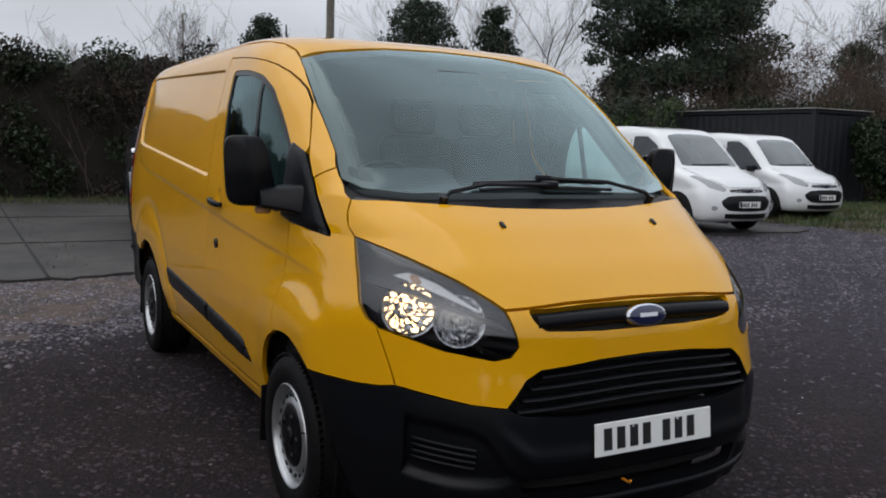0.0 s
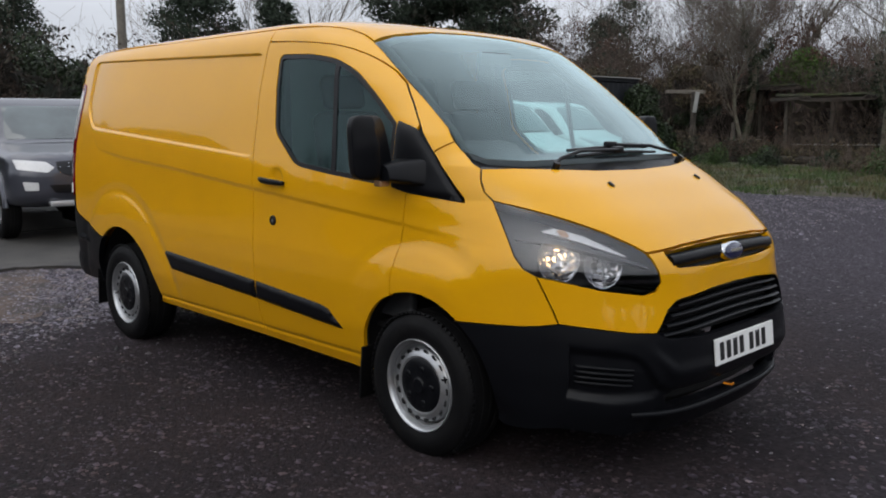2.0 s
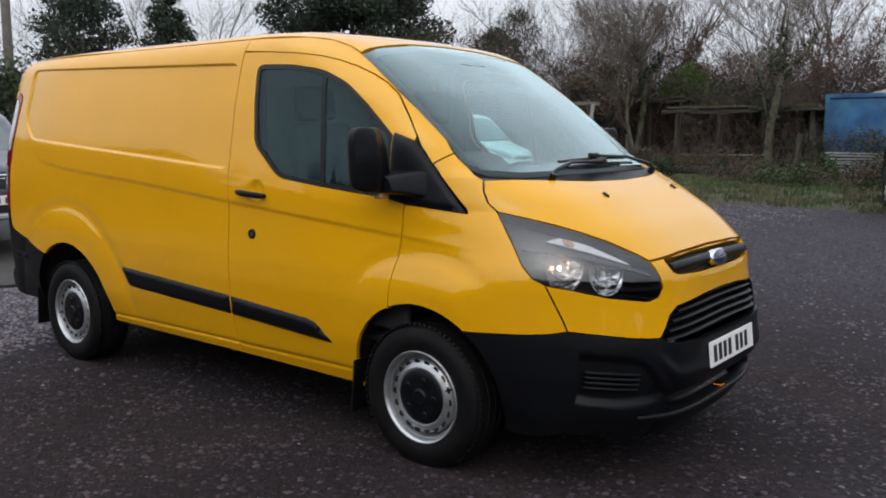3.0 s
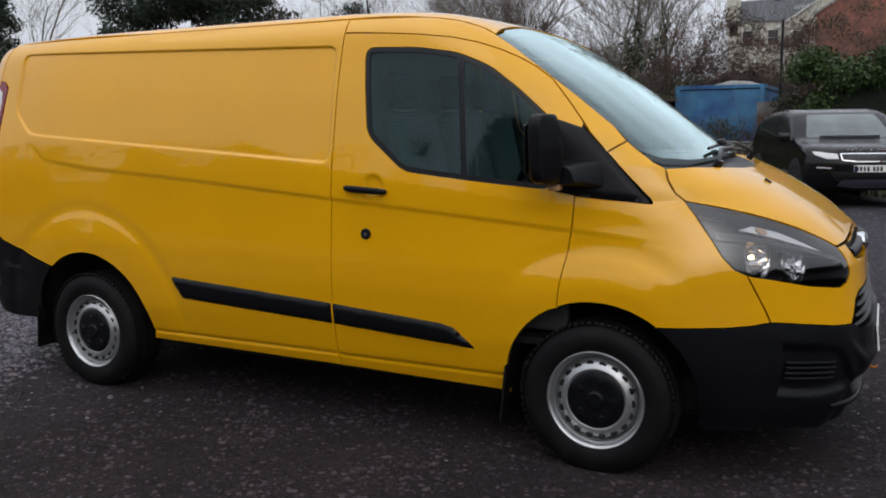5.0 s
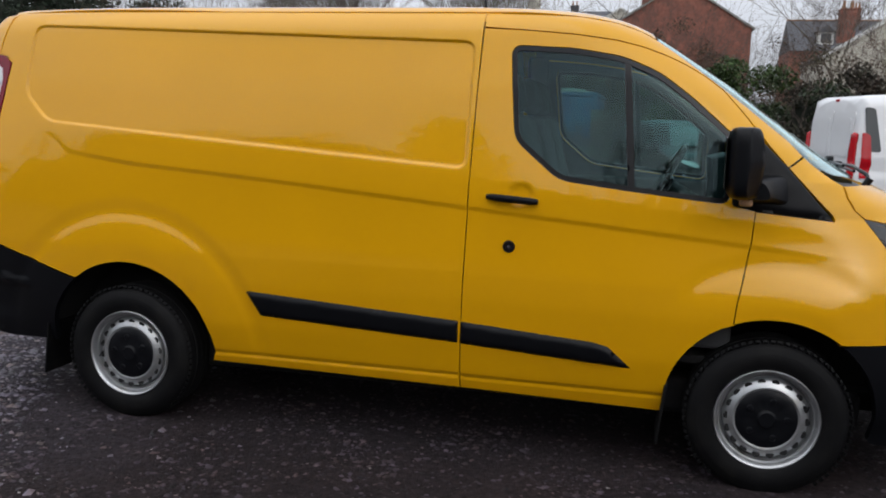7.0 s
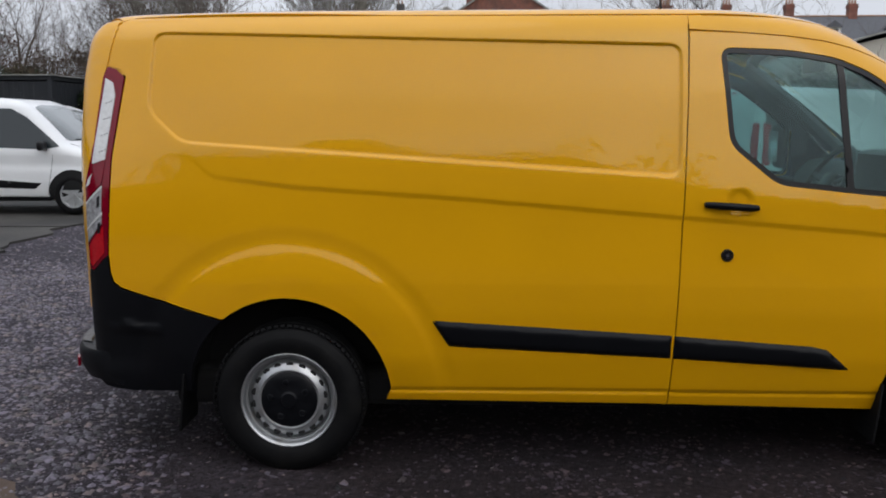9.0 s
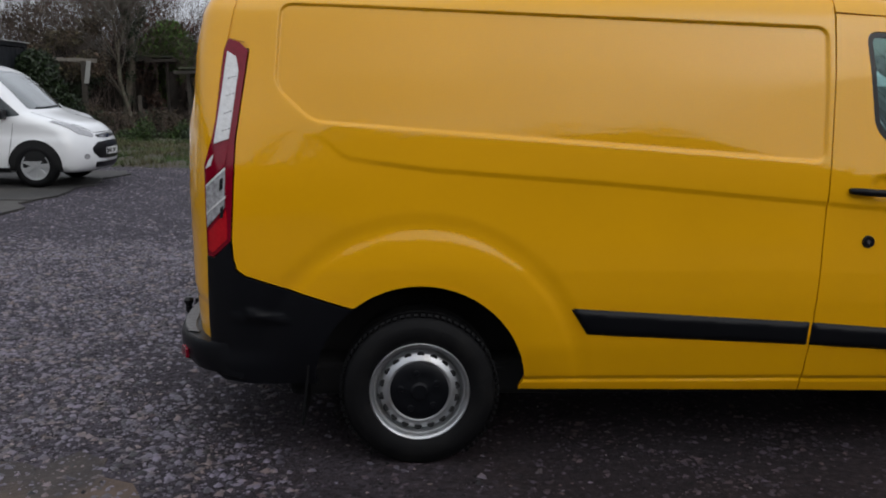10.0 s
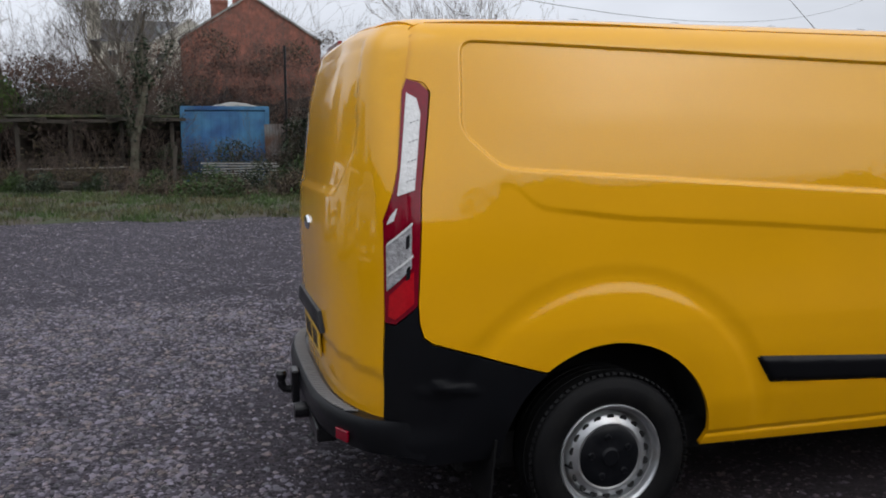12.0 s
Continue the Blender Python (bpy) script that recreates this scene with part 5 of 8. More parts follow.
def small_van(at, heading, label):
    top, sh = vehicle("small_van", label, "van", at, heading, VAN_SMALL, 0.92, 1.0, 0.16, (0.34, 0.05), WHITE_PAINT, -2.662, 0.33, 0.212, ("trim", 7, ALLOY), 0.85, "small white vans in a row", (-0.42, 1.06), TRIM, 0.022)
    sh.patch("windscreen", "front", [rounded([(-0.70, 1.19), (0.70, 1.19), (0.60, 1.74), (0.3, 1.78), (-0.3, 1.78), (-0.60, 1.74)], 0.06)], PALE_GLASS, top, h=0.05, lift=0.004, depth=0.004)
    sh.patch("side_window", "side", [rounded([(-0.98, 1.72), (-0.72, 1.58), (-0.40, 1.30), (-0.18, 1.10), (-0.50, 1.06), (-1.33, 1.09), (-1.36, 1.72)], 0.04)], DARK_GLASS, top, h=0.05, lift=0.004, depth=0.004, mirror=True)
    sh.patch("headlamp", "front", [rounded([(-0.86, 1.01), (-0.78, 1.03), (-0.56, 0.90), (-0.45, 0.81), (-0.52, 0.755), (-0.74, 0.82)], 0.02)], GREY_LENS, top, h=0.04, lift=0.005, depth=0.005, mirror=True)
    sh.patch("upper_grille", "front", [rounded(both([(-0.1, 0.815), (-0.42, 0.80), (-0.40, 0.755), (-0.1, 0.745)]), 0.015)], TRIM, top, h=0.04, lift=0.004, depth=0.004)
    low = sh.patch("lower_grille", "front", [rounded(both([(-0.2, 0.70), (-0.46, 0.685), (-0.60, 0.60), (-0.58, 0.52), (-0.46, 0.43), (-0.2, 0.415)]), 0.03)], TRIM, top, h=0.04, lift=0.004, depth=0.004)
    sh.patch("air_slot", "front", [rounded(both([(-0.2, 0.375), (-0.52, 0.38), (-0.50, 0.29), (-0.2, 0.275)]), 0.015)], TRIM, top, h=0.04, lift=0.004, depth=0.004)
    for z in (0.66, 0.62, 0.58, 0.50, 0.46):
        line_on(sh, low, [(-0.44, z), (0.44, z)], "front", 0.004, "grille_bar", GREY_PAINT, False)
    for z in (0.775,):
        line_on(sh, top, [(-0.40, z), (0.40, z)], "front", 0.009, "grille_bar", CHROME, False)
    sh.patch("fog_lamp", "front", [[(-0.70 + 0.05 * math.cos(a * 0.5236), 0.47 + 0.045 * math.sin(a * 0.5236)) for a in range(12)]], GREY_LENS, top, h=0.04, lift=0.005, depth=0.004, mirror=True)
    sh.patch("side_moulding", "side", [rounded([(-0.50, 0.52), (-0.62, 0.42), (-2.1, 0.46), (-2.15, 0.55), (-1.2, 0.57)], 0.02)], TRIM, top, h=0.05, lift=0.0, depth=0.004, dome=0.012, dome_r=0.02, mirror=True)
    sh.patch("sill", "side", [[(-0.40, 0.30), (-2.28, 0.30), (-2.28, 0.22), (-0.40, 0.22)]], TRIM, top, h=0.06, lift=0.004, depth=0.004, mirror=True)
    line_on(sh, top, [(-0.73, 1.15), (-0.70, 1.03), (-0.52, 0.90), (-0.40, 0.83), (0.0, 0.83)], "front")
    line_on(sh, top, [(-0.30, 0.98), (-0.34, 0.7), (-0.42, 0.32)])
    line_on(sh, top, [(-1.42, 1.66), (-1.43, 0.95), (-1.43, 0.32)])
    line_on(sh, top, [(-2.35, 1.66), (-2.35, 0.75)])
    line_on(sh, top, [(-1.45, 1.02), (-3.4, 1.05)])
    car_plate(sh, top, 0.535, (4, 3), WHITE_PLATE)
    p = sh.project([(0, 0.765)], "front")[0]
    part("badge", lathe([(0.0, 0.012), (0.05, 0.008), (0.06, -0.01)], "x", 24), BLUE_BADGE, top, m=Matrix.Translation(p) @ Matrix.Diagonal((1, 1.4, 0.6, 1)), smooth=True)
    part("aerial", tube([(-1.15, 0, 1.88), (-1.32, 0, 2.06)], 0.006, 6, taper=0.5), TRIM, top)
    part("wiper", tube([sh.project([(y, 1.215 + 0.01 * math.sin(y * 4))], "front")[0] + np.array((0.01, 0, 0.012)) for y in np.linspace(-0.5, 0.45, 8)], 0.009, 6), TRIM, top)
    return top


small_van((-8.62, 10.22), 0.0, "white small panel van parked with its nose towards the yard")
small_van((-10.3, 14.5), -1.0, "white small panel van with black grille, parked further along the row")

# dark grey double-cab pickup
PICKUP = [(0.80, 0.42), (0.93, 0.55), (0.92, 0.88), (0.80, 1.05), (0.10, 1.15), (-0.18, 1.19), (-0.72, 1.66), (-1.0, 1.76), (-1.9, 1.78), (-2.3, 1.73), (-2.55, 1.66), (-3.7, 1.62), (-4.15, 1.52), (-4.25, 1.1), (-4.25, 0.55), (-4.0, 0.45)]
top, sh = vehicle("pickup_truck", "dark grey double-cab pickup with chrome mirrors parked on concrete", "pickup", (-8.75, 0.97), -4.6, PICKUP, 0.89, 1.05, 0.16, (0.30, 0.04), GREY_PAINT, -3.0, 0.37, 0.22, ("spoke", 6, STEEL), 0.95, "", (-0.38, 1.14), CHROME, 0.022)
sh.patch("windscreen", "front", [rounded([(-0.68, 1.22), (0.68, 1.22), (0.58, 1.65), (-0.58, 1.65)], 0.05)], PALE_GLASS, top, h=0.05, lift=0.004, depth=0.004)
sh.patch("side_window", "side", [rounded([(-0.95, 1.66), (-0.32, 1.18), (-1.32, 1.16), (-1.34, 1.68)], 0.03)], DARK_GLASS, top, h=0.05, lift=0.004, depth=0.004, mirror=True)
sh.patch("side_window", "side", [rounded([(-1.42, 1.68), (-1.40, 1.16), (-1.95, 1.17), (-2.22, 1.40), (-2.10, 1.66)], 0.03)], DARK_GLASS, top, h=0.05, lift=0.004, depth=0.004, mirror=True)
sh.patch("canopy_window", "side", [rounded([(-2.62, 1.56), (-2.62, 1.26), (-3.95, 1.25), (-3.8, 1.52)], 0.04)], DARK_GLASS, top, h=0.05, lift=0.004, depth=0.004, mirror=True)
sh.patch("headlamp", "front", [rounded([(-0.82, 1.0), (-0.50, 0.97), (-0.42, 0.90), (-0.50, 0.84), (-0.80, 0.88)], 0.02)], CLEAR_LENS, top, h=0.04, lift=0.005, depth=0.005, mirror=True)
sh.patch("grille", "front", [rounded(both([(-0.1, 0.985), (-0.40, 0.97), (-0.40, 0.86), (-0.30, 0.80), (-0.1, 0.79)]), 0.02)], TRIM, top, h=0.04, lift=0.004, depth=0.004)
for z in (0.85, 0.90, 0.945):
    line_on(sh, top, [(-0.37, z), (0.37, z)], "front", 0.010, "grille_bar", CHROME, False)
sh.patch("lower_grille", "front", [rounded(both([(-0.1, 0.70), (-0.5, 0.70), (-0.44, 0.60), (-0.1, 0.59)]), 0.02)], TRIM, top, h=0.04, lift=0.004, depth=0.004)
sh.patch("fog_lamp", "front", [rounded([(-0.76, 0.74), (-0.60, 0.73), (-0.60, 0.63), (-0.74, 0.63)], 0.02)], CLEAR_LENS, top, h=0.04, lift=0.005, depth=0.004, mirror=True)
part("skid_plate", box((0.10, 1.0, 0.07), (0.84, 0, 0.47), 0.02), ALLOY, top, smooth=True)
for sgn in (-1, 1):
    part("side_step", tube([(-0.5, sgn * 0.90, 0.42), (-2.45, sgn * 0.90, 0.42)], 0.035, 10), CHROME, top, smooth=True)
    for x in (-1.15, -2.05):
        part("door_handle", box((0.16, 0.03, 0.03), (x, sgn * 0.895, 1.05), 0.01), CHROME, top, smooth=True)
    for x in (0.0, -3.0):
        bm = tube([(x + 0.46 * math.cos(a), sgn * 0.895, 0.37 + 0.46 * math.sin(a)) for a in np.linspace(0.1, math.pi - 0.1, 13)], 0.035, 8)
        part("arch_flare", bm, GREY_PAINT, top, smooth=True)
line_on(sh, top, [(-0.30, 1.15), (-0.38, 0.85), (-0.55, 0.5)])
line_on(sh, top, [(-1.37, 1.70), (-1.37, 0.5)])
line_on(sh, top, [(-2.30, 1.45), (-2.33, 1.1), (-2.45, 0.75), (-2.55, 0.55)])
car_plate(sh, top, 0.66, (4, 3), WHITE_PLATE, False)

# pale beige passenger van
MPV = [(0.76, 0.24), (0.86, 0.42), (0.85, 0.78), (0.72, 0.98), (0.25, 1.14), (0.05, 1.20), (-0.35, 1.52), (-0.68, 1.78), (-0.95, 1.87), (-3.4, 1.90), (-3.85, 1.86), (-3.95, 1.5), (-4.0, 0.6), (-3.9, 0.26)]
top, sh = vehicle("passenger_van", "pale beige van with dark windows parked on concrete", "van", (-9.35, 5.22), 0.0, MPV, 0.95, 1.12, 0.14, (0.30, 0.05), BEIGE_PAINT, -3.2, 0.33, 0.21, ("trim", 8, ALLOY), 0.9, "", (-0.42, 1.20), TRIM, 0.022)
sh.patch("windscreen", "front", [rounded([(-0.74, 1.24), (0.74, 1.24), (0.64, 1.74), (-0.64, 1.74)], 0.06)], PALE_GLASS, top, h=0.05, lift=0.004, depth=0.004)
sh.patch("side_window", "side", [rounded([(-0.86, 1.74), (-0.42, 1.38), (-0.28, 1.20), (-1.36, 1.16), (-1.33, 1.75)], 0.05)], DARK_GLASS, top, h=0.05, lift=0.004, depth=0.004, mirror=True)
sh.patch("side_window", "side", [rounded([(-1.55, 1.76), (-1.57, 1.18), (-2.6, 1.18), (-2.58, 1.77)], 0.05)], DARK_GLASS, top, h=0.05, lift=0.004, depth=0.004, mirror=True)
sh.patch("side_window", "side", [rounded([(-2.75, 1.77), (-2.77, 1.18), (-3.7, 1.18), (-3.66, 1.76)], 0.05)], DARK_GLASS, top, h=0.05, lift=0.004, depth=0.004, mirror=True)
sh.patch("side_moulding", "side", [rounded([(-0.42, 0.60), (-2.66, 0.66), (-2.66, 0.735), (-0.45, 0.665)], 0.02)], TRIM, top, h=0.06, lift=0, depth=0.004, dome=0.012, dome_r=0.02, mirror=True)
sh.patch("headlamp", "front", [rounded([(-0.84, 1.0), (-0.74, 1.03), (-0.52, 0.92), (-0.48, 0.76), (-0.72, 0.74)], 0.03)], CLEAR_LENS, top, h=0.04, lift=0.005, depth=0.005, mirror=True)
sh.patch("grille", "front", [rounded(both([(-0.1, 0.96), (-0.44, 0.93), (-0.40, 0.76), (-0.1, 0.74)]), 0.03)], TRIM, top, h=0.04, lift=0.004, depth=0.004)
line_on(sh, top, [(-1.45, 1.80), (-1.46, 0.28)])
line_on(sh, top, [(-0.25, 1.15), (-0.30, 0.9), (-0.46, 0.3)])
line_on(sh, top, [(-2.68, 1.80), (-2.70, 0.28)])
line_on(sh, top, [(-0.2, 0.98), (-3.8, 0.99)], w=0.003)
for sgn in (-1, 1):
    for x in (-1.28, -1.62):
        part("door_handle", box((0.17, 0.03, 0.035), (x, sgn * 0.952, 1.02), 0.01), TRIM, top, smooth=True)
car_plate(sh, top, 0.50, (4, 3), WHITE_PLATE, False)

# black sport utility car
SUV = [(0.74, 0.27), (0.86, 0.45), (0.85, 0.80), (0.76, 0.95), (0.55, 1.02), (-0.02, 1.08), (-0.18, 1.12), (-0.55, 1.38), (-0.88, 1.57), (-1.25, 1.635), (-2.3, 1.60), (-3.0, 1.52), (-3.30, 1.40), (-3.45, 1.1), (-3.52, 0.85), (-3.48, 0.45), (-3.25, 0.3)]
hd = math.degrees(math.atan2(-0.94, 0.34))
hx, hy = 0.34, -0.94
top, sh = vehicle("sport_utility_car", "black sport utility car with a wide mesh grille, facing the yard", "car", (0.83 - 0.86 * hx, 11.35 - 0.86 * hy), hd, SUV, 0.95, 1.0, 0.22, (0.30, 0.12), BLACK_PAINT, -2.66, 0.36, 0.24, ("spoke", 7, ALLOY), 0.85, "", (-0.42, 1.08), BLACK_PAINT)
sh.patch("windscreen", "front", [rounded([(-0.72, 1.13), (0.72, 1.13), (0.58, 1.53), (-0.58, 1.53)], 0.05)], PALE_GLASS, top, h=0.05, lift=0.004, depth=0.004)
sh.patch("side_window", "side", [rounded([(-0.98, 1.53), (-0.48, 1.16), (-1.45, 1.13), (-1.46, 1.54)], 0.03)], DARK_GLASS, top, h=0.05, lift=0.004, depth=0.004, mirror=True)
sh.patch("side_window", "side", [rounded([(-1.53, 1.53), (-1.52, 1.13), (-2.9, 1.18), (-3.0, 1.40), (-2.3, 1.50)], 0.03)], DARK_GLASS, top, h=0.05, lift=0.004, depth=0.004, mirror=True)
sh.patch("headlamp", "front", [rounded([(-0.84, 0.925), (-0.50, 0.885), (-0.47, 0.80), (-0.66, 0.80), (-0.82, 0.87)], 0.02)], CLEAR_LENS, top, h=0.04, lift=0.005, depth=0.005, mirror=True)
GRILLE_SUV = rounded(both([(-0.2, 0.895), (-0.46, 0.89), (-0.43, 0.775), (-0.2, 0.755)]), 0.02)
sh.patch("grille_frame", "front", [GRILLE_SUV, [tuple(v) for v in inset(resample(GRILLE_SUV, 0.03), 0.014)]], CHROME, top, h=0.03, lift=0.008, depth=0.006, gap=0)
sh.patch("grille", "front", [GRILLE_SUV], TRIM, top, h=0.04, lift=0.003, depth=0.004)
for z in (0.79, 0.815, 0.84, 0.865):
    line_on(sh, top, [(-0.42, z), (0.42, z)], "front", 0.003, "grille_bar", GREY_PAINT, False)
sh.patch("lower_intake", "front", [rounded(both([(-0.2, 0.60), (-0.62, 0.60), (-0.50, 0.44), (-0.2, 0.42)]), 0.03)], TRIM, top, h=0.04, lift=0.004, depth=0.004)
sh.patch("skid_plate", "front", [rounded(both([(-0.2, 0.475), (-0.42, 0.46), (-0.5, 0.36), (-0.2, 0.33)]), 0.03)], GREY_PAINT, top, h=0.04, lift=0.012, depth=0.012)
sh.patch("running_light", "front", [rounded([(-0.80, 0.675), (-0.58, 0.665), (-0.58, 0.645), (-0.78, 0.65)], 0.008)], CLEAR_LENS, top, h=0.04, lift=0.006, depth=0.005, mirror=True)
car_plate(sh, top, 0.645, (4, 3), WHITE_PLATE, True)
for i in range(10):
    y = -0.33 + 0.062 * i + (0.05 if i > 4 else 0)
    p = sh.project([(y, 0.935)], "front")[0]
    part("bonnet_letter_bar", box((0.006, 0.034, 0.024), p + np.array((0.004, 0, 0.003)), 0.002), CHROME, top)
line_on(sh, top, [(-0.36, 1.10), (-0.42, 0.8), (-0.50, 0.4)])
line_on(sh, top, [(-1.49, 1.53), (-1.50, 0.4)])
part("wiper", tube([sh.project([(y, 1.15)], "front")[0] + np.array((0.01, 0, 0.012)) for y in np.linspace(-0.5, 0.5, 8)], 0.009, 6), TRIM, top)

# white panel van seen from behind
BIG = [(0.74, 0.25), (0.84, 0.42), (0.83, 0.80), (0.70, 1.0), (0.2, 1.2), (-0.05, 1.28), (-0.72, 1.86), (-1.05, 2.02), (-3.4, 2.08), (-3.87, 2.05), (-3.92, 1.6), (-3.95, 0.6), (-3.86, 0.3)]
hd = radians(13.5)
rear = Vector((2.47, 9.72)) + Vector((-math.sin(hd), math.cos(hd))) * 0.95
ax = rear + Vector((math.cos(hd), math.sin(hd))) * 3.93
top, sh = vehicle("large_van", "white panel van with tall red tail lamps, seen from behind", "van", (ax.x, ax.y), 13.5, BIG, 0.95, 1.1, 0.08, (0.30, 0.0), WHITE_PAINT, -3.1, 0.33, 0.20, ("trim", 7, ALLOY), 0.95, "", (-0.45, 1.22), TRIM)
sh.patch("windscreen", "front", [rounded([(-0.76, 1.32), (0.76, 1.32), (0.66, 1.80), (-0.66, 1.80)], 0.06)], PALE_GLASS, top, h=0.05, lift=0.004, depth=0.004)
sh.patch("side_window", "side", [rounded([(-0.88, 1.74), (-0.40, 1.36), (-0.30, 1.22), (-1.40, 1.18), (-1.38, 1.76)], 0.05)], DARK_GLASS, top, h=0.05, lift=0.004, depth=0.004, mirror=True)
sh.patch("tail_lamp", "rear", [rounded([(-0.875, 1.48), (-0.78, 1.50), (-0.74, 1.20), (-0.76, 0.80), (-0.88, 0.78)], 0.03)], RED_LENS, top, h=0.03, lift=0.02, depth=0.03, dome=0.045, dome_r=0.05, mirror=True)
sh.patch("tail_lamp", "side", [rounded([(-3.86, 1.50), (-3.74, 1.46), (-3.70, 1.0), (-3.74, 0.80), (-3.87, 0.80)], 0.03)], RED_LENS, top, h=0.04, lift=0.012, depth=0.02, mirror=True)
sh.patch("side_trim", "side", [rounded([(-3.84, 1.88), (-3.68, 1.86), (-3.56, 1.20), (-3.80, 1.20)], 0.05)], DARK_GLASS, top, h=0.05, lift=0.004, depth=0.005, mirror=True)
sh.patch("rear_door", "rear", [rounded([(-0.76, 1.80), (-0.01, 1.83), (-0.01, 0.55), (-0.76, 0.55)], 0.05)], WHITE_PAINT, top, h=0.05, lift=0.014, depth=0.014, mirror=True)
sh.patch("rear_door_panel", "rear", [rounded([(-0.66, 1.70), (-0.08, 1.72), (-0.08, 1.12), (-0.66, 1.10)], 0.05)], WHITE_PAINT, top, h=0.05, lift=0.022, depth=0.01, mirror=True)
sh.patch("rear_bumper", "rear", [rounded(both([(-0.2, 0.50), (-0.93, 0.50), (-0.93, 0.30), (-0.2, 0.28)]), 0.04)], TRIM, top, h=0.05, lift=0.03, depth=0.03)
sh.patch("bumper_side", "side", [rounded([(-3.90, 0.50), (-3.50, 0.50), (-3.45, 0.30), (-3.86, 0.30)], 0.03)], TRIM, top, h=0.05, lift=0.015, depth=0.02, mirror=True)
p = sh.project([(0, 1.99)], "rear")[0]
part("brake_lamp", box((0.03, 0.12, 0.04), p, 0.01), RED_LENS, top)
car_plate(sh, top, 0.92, (3, 3), WHITE_PLATE, False, "rear", 0.42)
part("door_handle", box((0.04, 0.05, 0.16), sh.project([(0.06, 1.0)], "rear")[0], 0.012), TRIM, top)

# ---- ground ----
rng = np.random.default_rng(7)
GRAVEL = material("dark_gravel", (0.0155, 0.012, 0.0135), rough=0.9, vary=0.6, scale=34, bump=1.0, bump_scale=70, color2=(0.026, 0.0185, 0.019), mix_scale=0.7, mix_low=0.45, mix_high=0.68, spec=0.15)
STONE = material("loose_stone", (0.080, 0.069, 0.090), rough=0.5, vary=0.35, scale=40, color2=(0.092, 0.068, 0.064), mix_scale=9, mix_low=0.48, mix_high=0.62, piece=0.95, island=True, bump=0.3, bump_scale=120)
FINE = material("fine_dark_chippings", (0.033, 0.0255, 0.033), rough=0.7, vary=0.35, scale=40, color2=(0.042, 0.029, 0.030), mix_scale=7, mix_low=0.48, mix_high=0.62, piece=0.98, island=True, bump=0.3, bump_scale=120, spec=0.25)
FAR_FINE = material("grey_chippings", (0.046, 0.040, 0.049), rough=0.7, vary=0.3, scale=40, piece=0.8, island=True)
CRACK = material("dark_joint", (0.014, 0.013, 0.011), rough=0.95, vary=0.3, scale=20)
CONCRETE = material("stained_concrete", (0.041, 0.037, 0.033), rough=0.75, vary=0.4, scale=3.5, color2=(0.021, 0.0195, 0.018), mix_scale=0.8, mix_low=0.40, mix_high=0.60, bump=0.3, bump_scale=60)
MUD = material("trodden_brown_mud", (0.075, 0.050, 0.036), rough=0.85, vary=0.35, scale=9, color2=(0.030, 0.023, 0.021), mix_scale=2.6, mix_low=0.42, mix_high=0.58, bump=0.6, bump_scale=45)
SOIL = material("damp_soil", (0.05, 0.04, 0.028), rough=0.95, vary=0.4, scale=12, color2=(0.035, 0.045, 0.016), mix_scale=1.2, bump=0.7, bump_scale=30)
GRASS = material("winter_grass", (0.036, 0.070, 0.012), rough=0.8, piece=0.45, island=True, vary=0.3, scale=1.2, color2=(0.075, 0.064, 0.028), mix_scale=0.8)


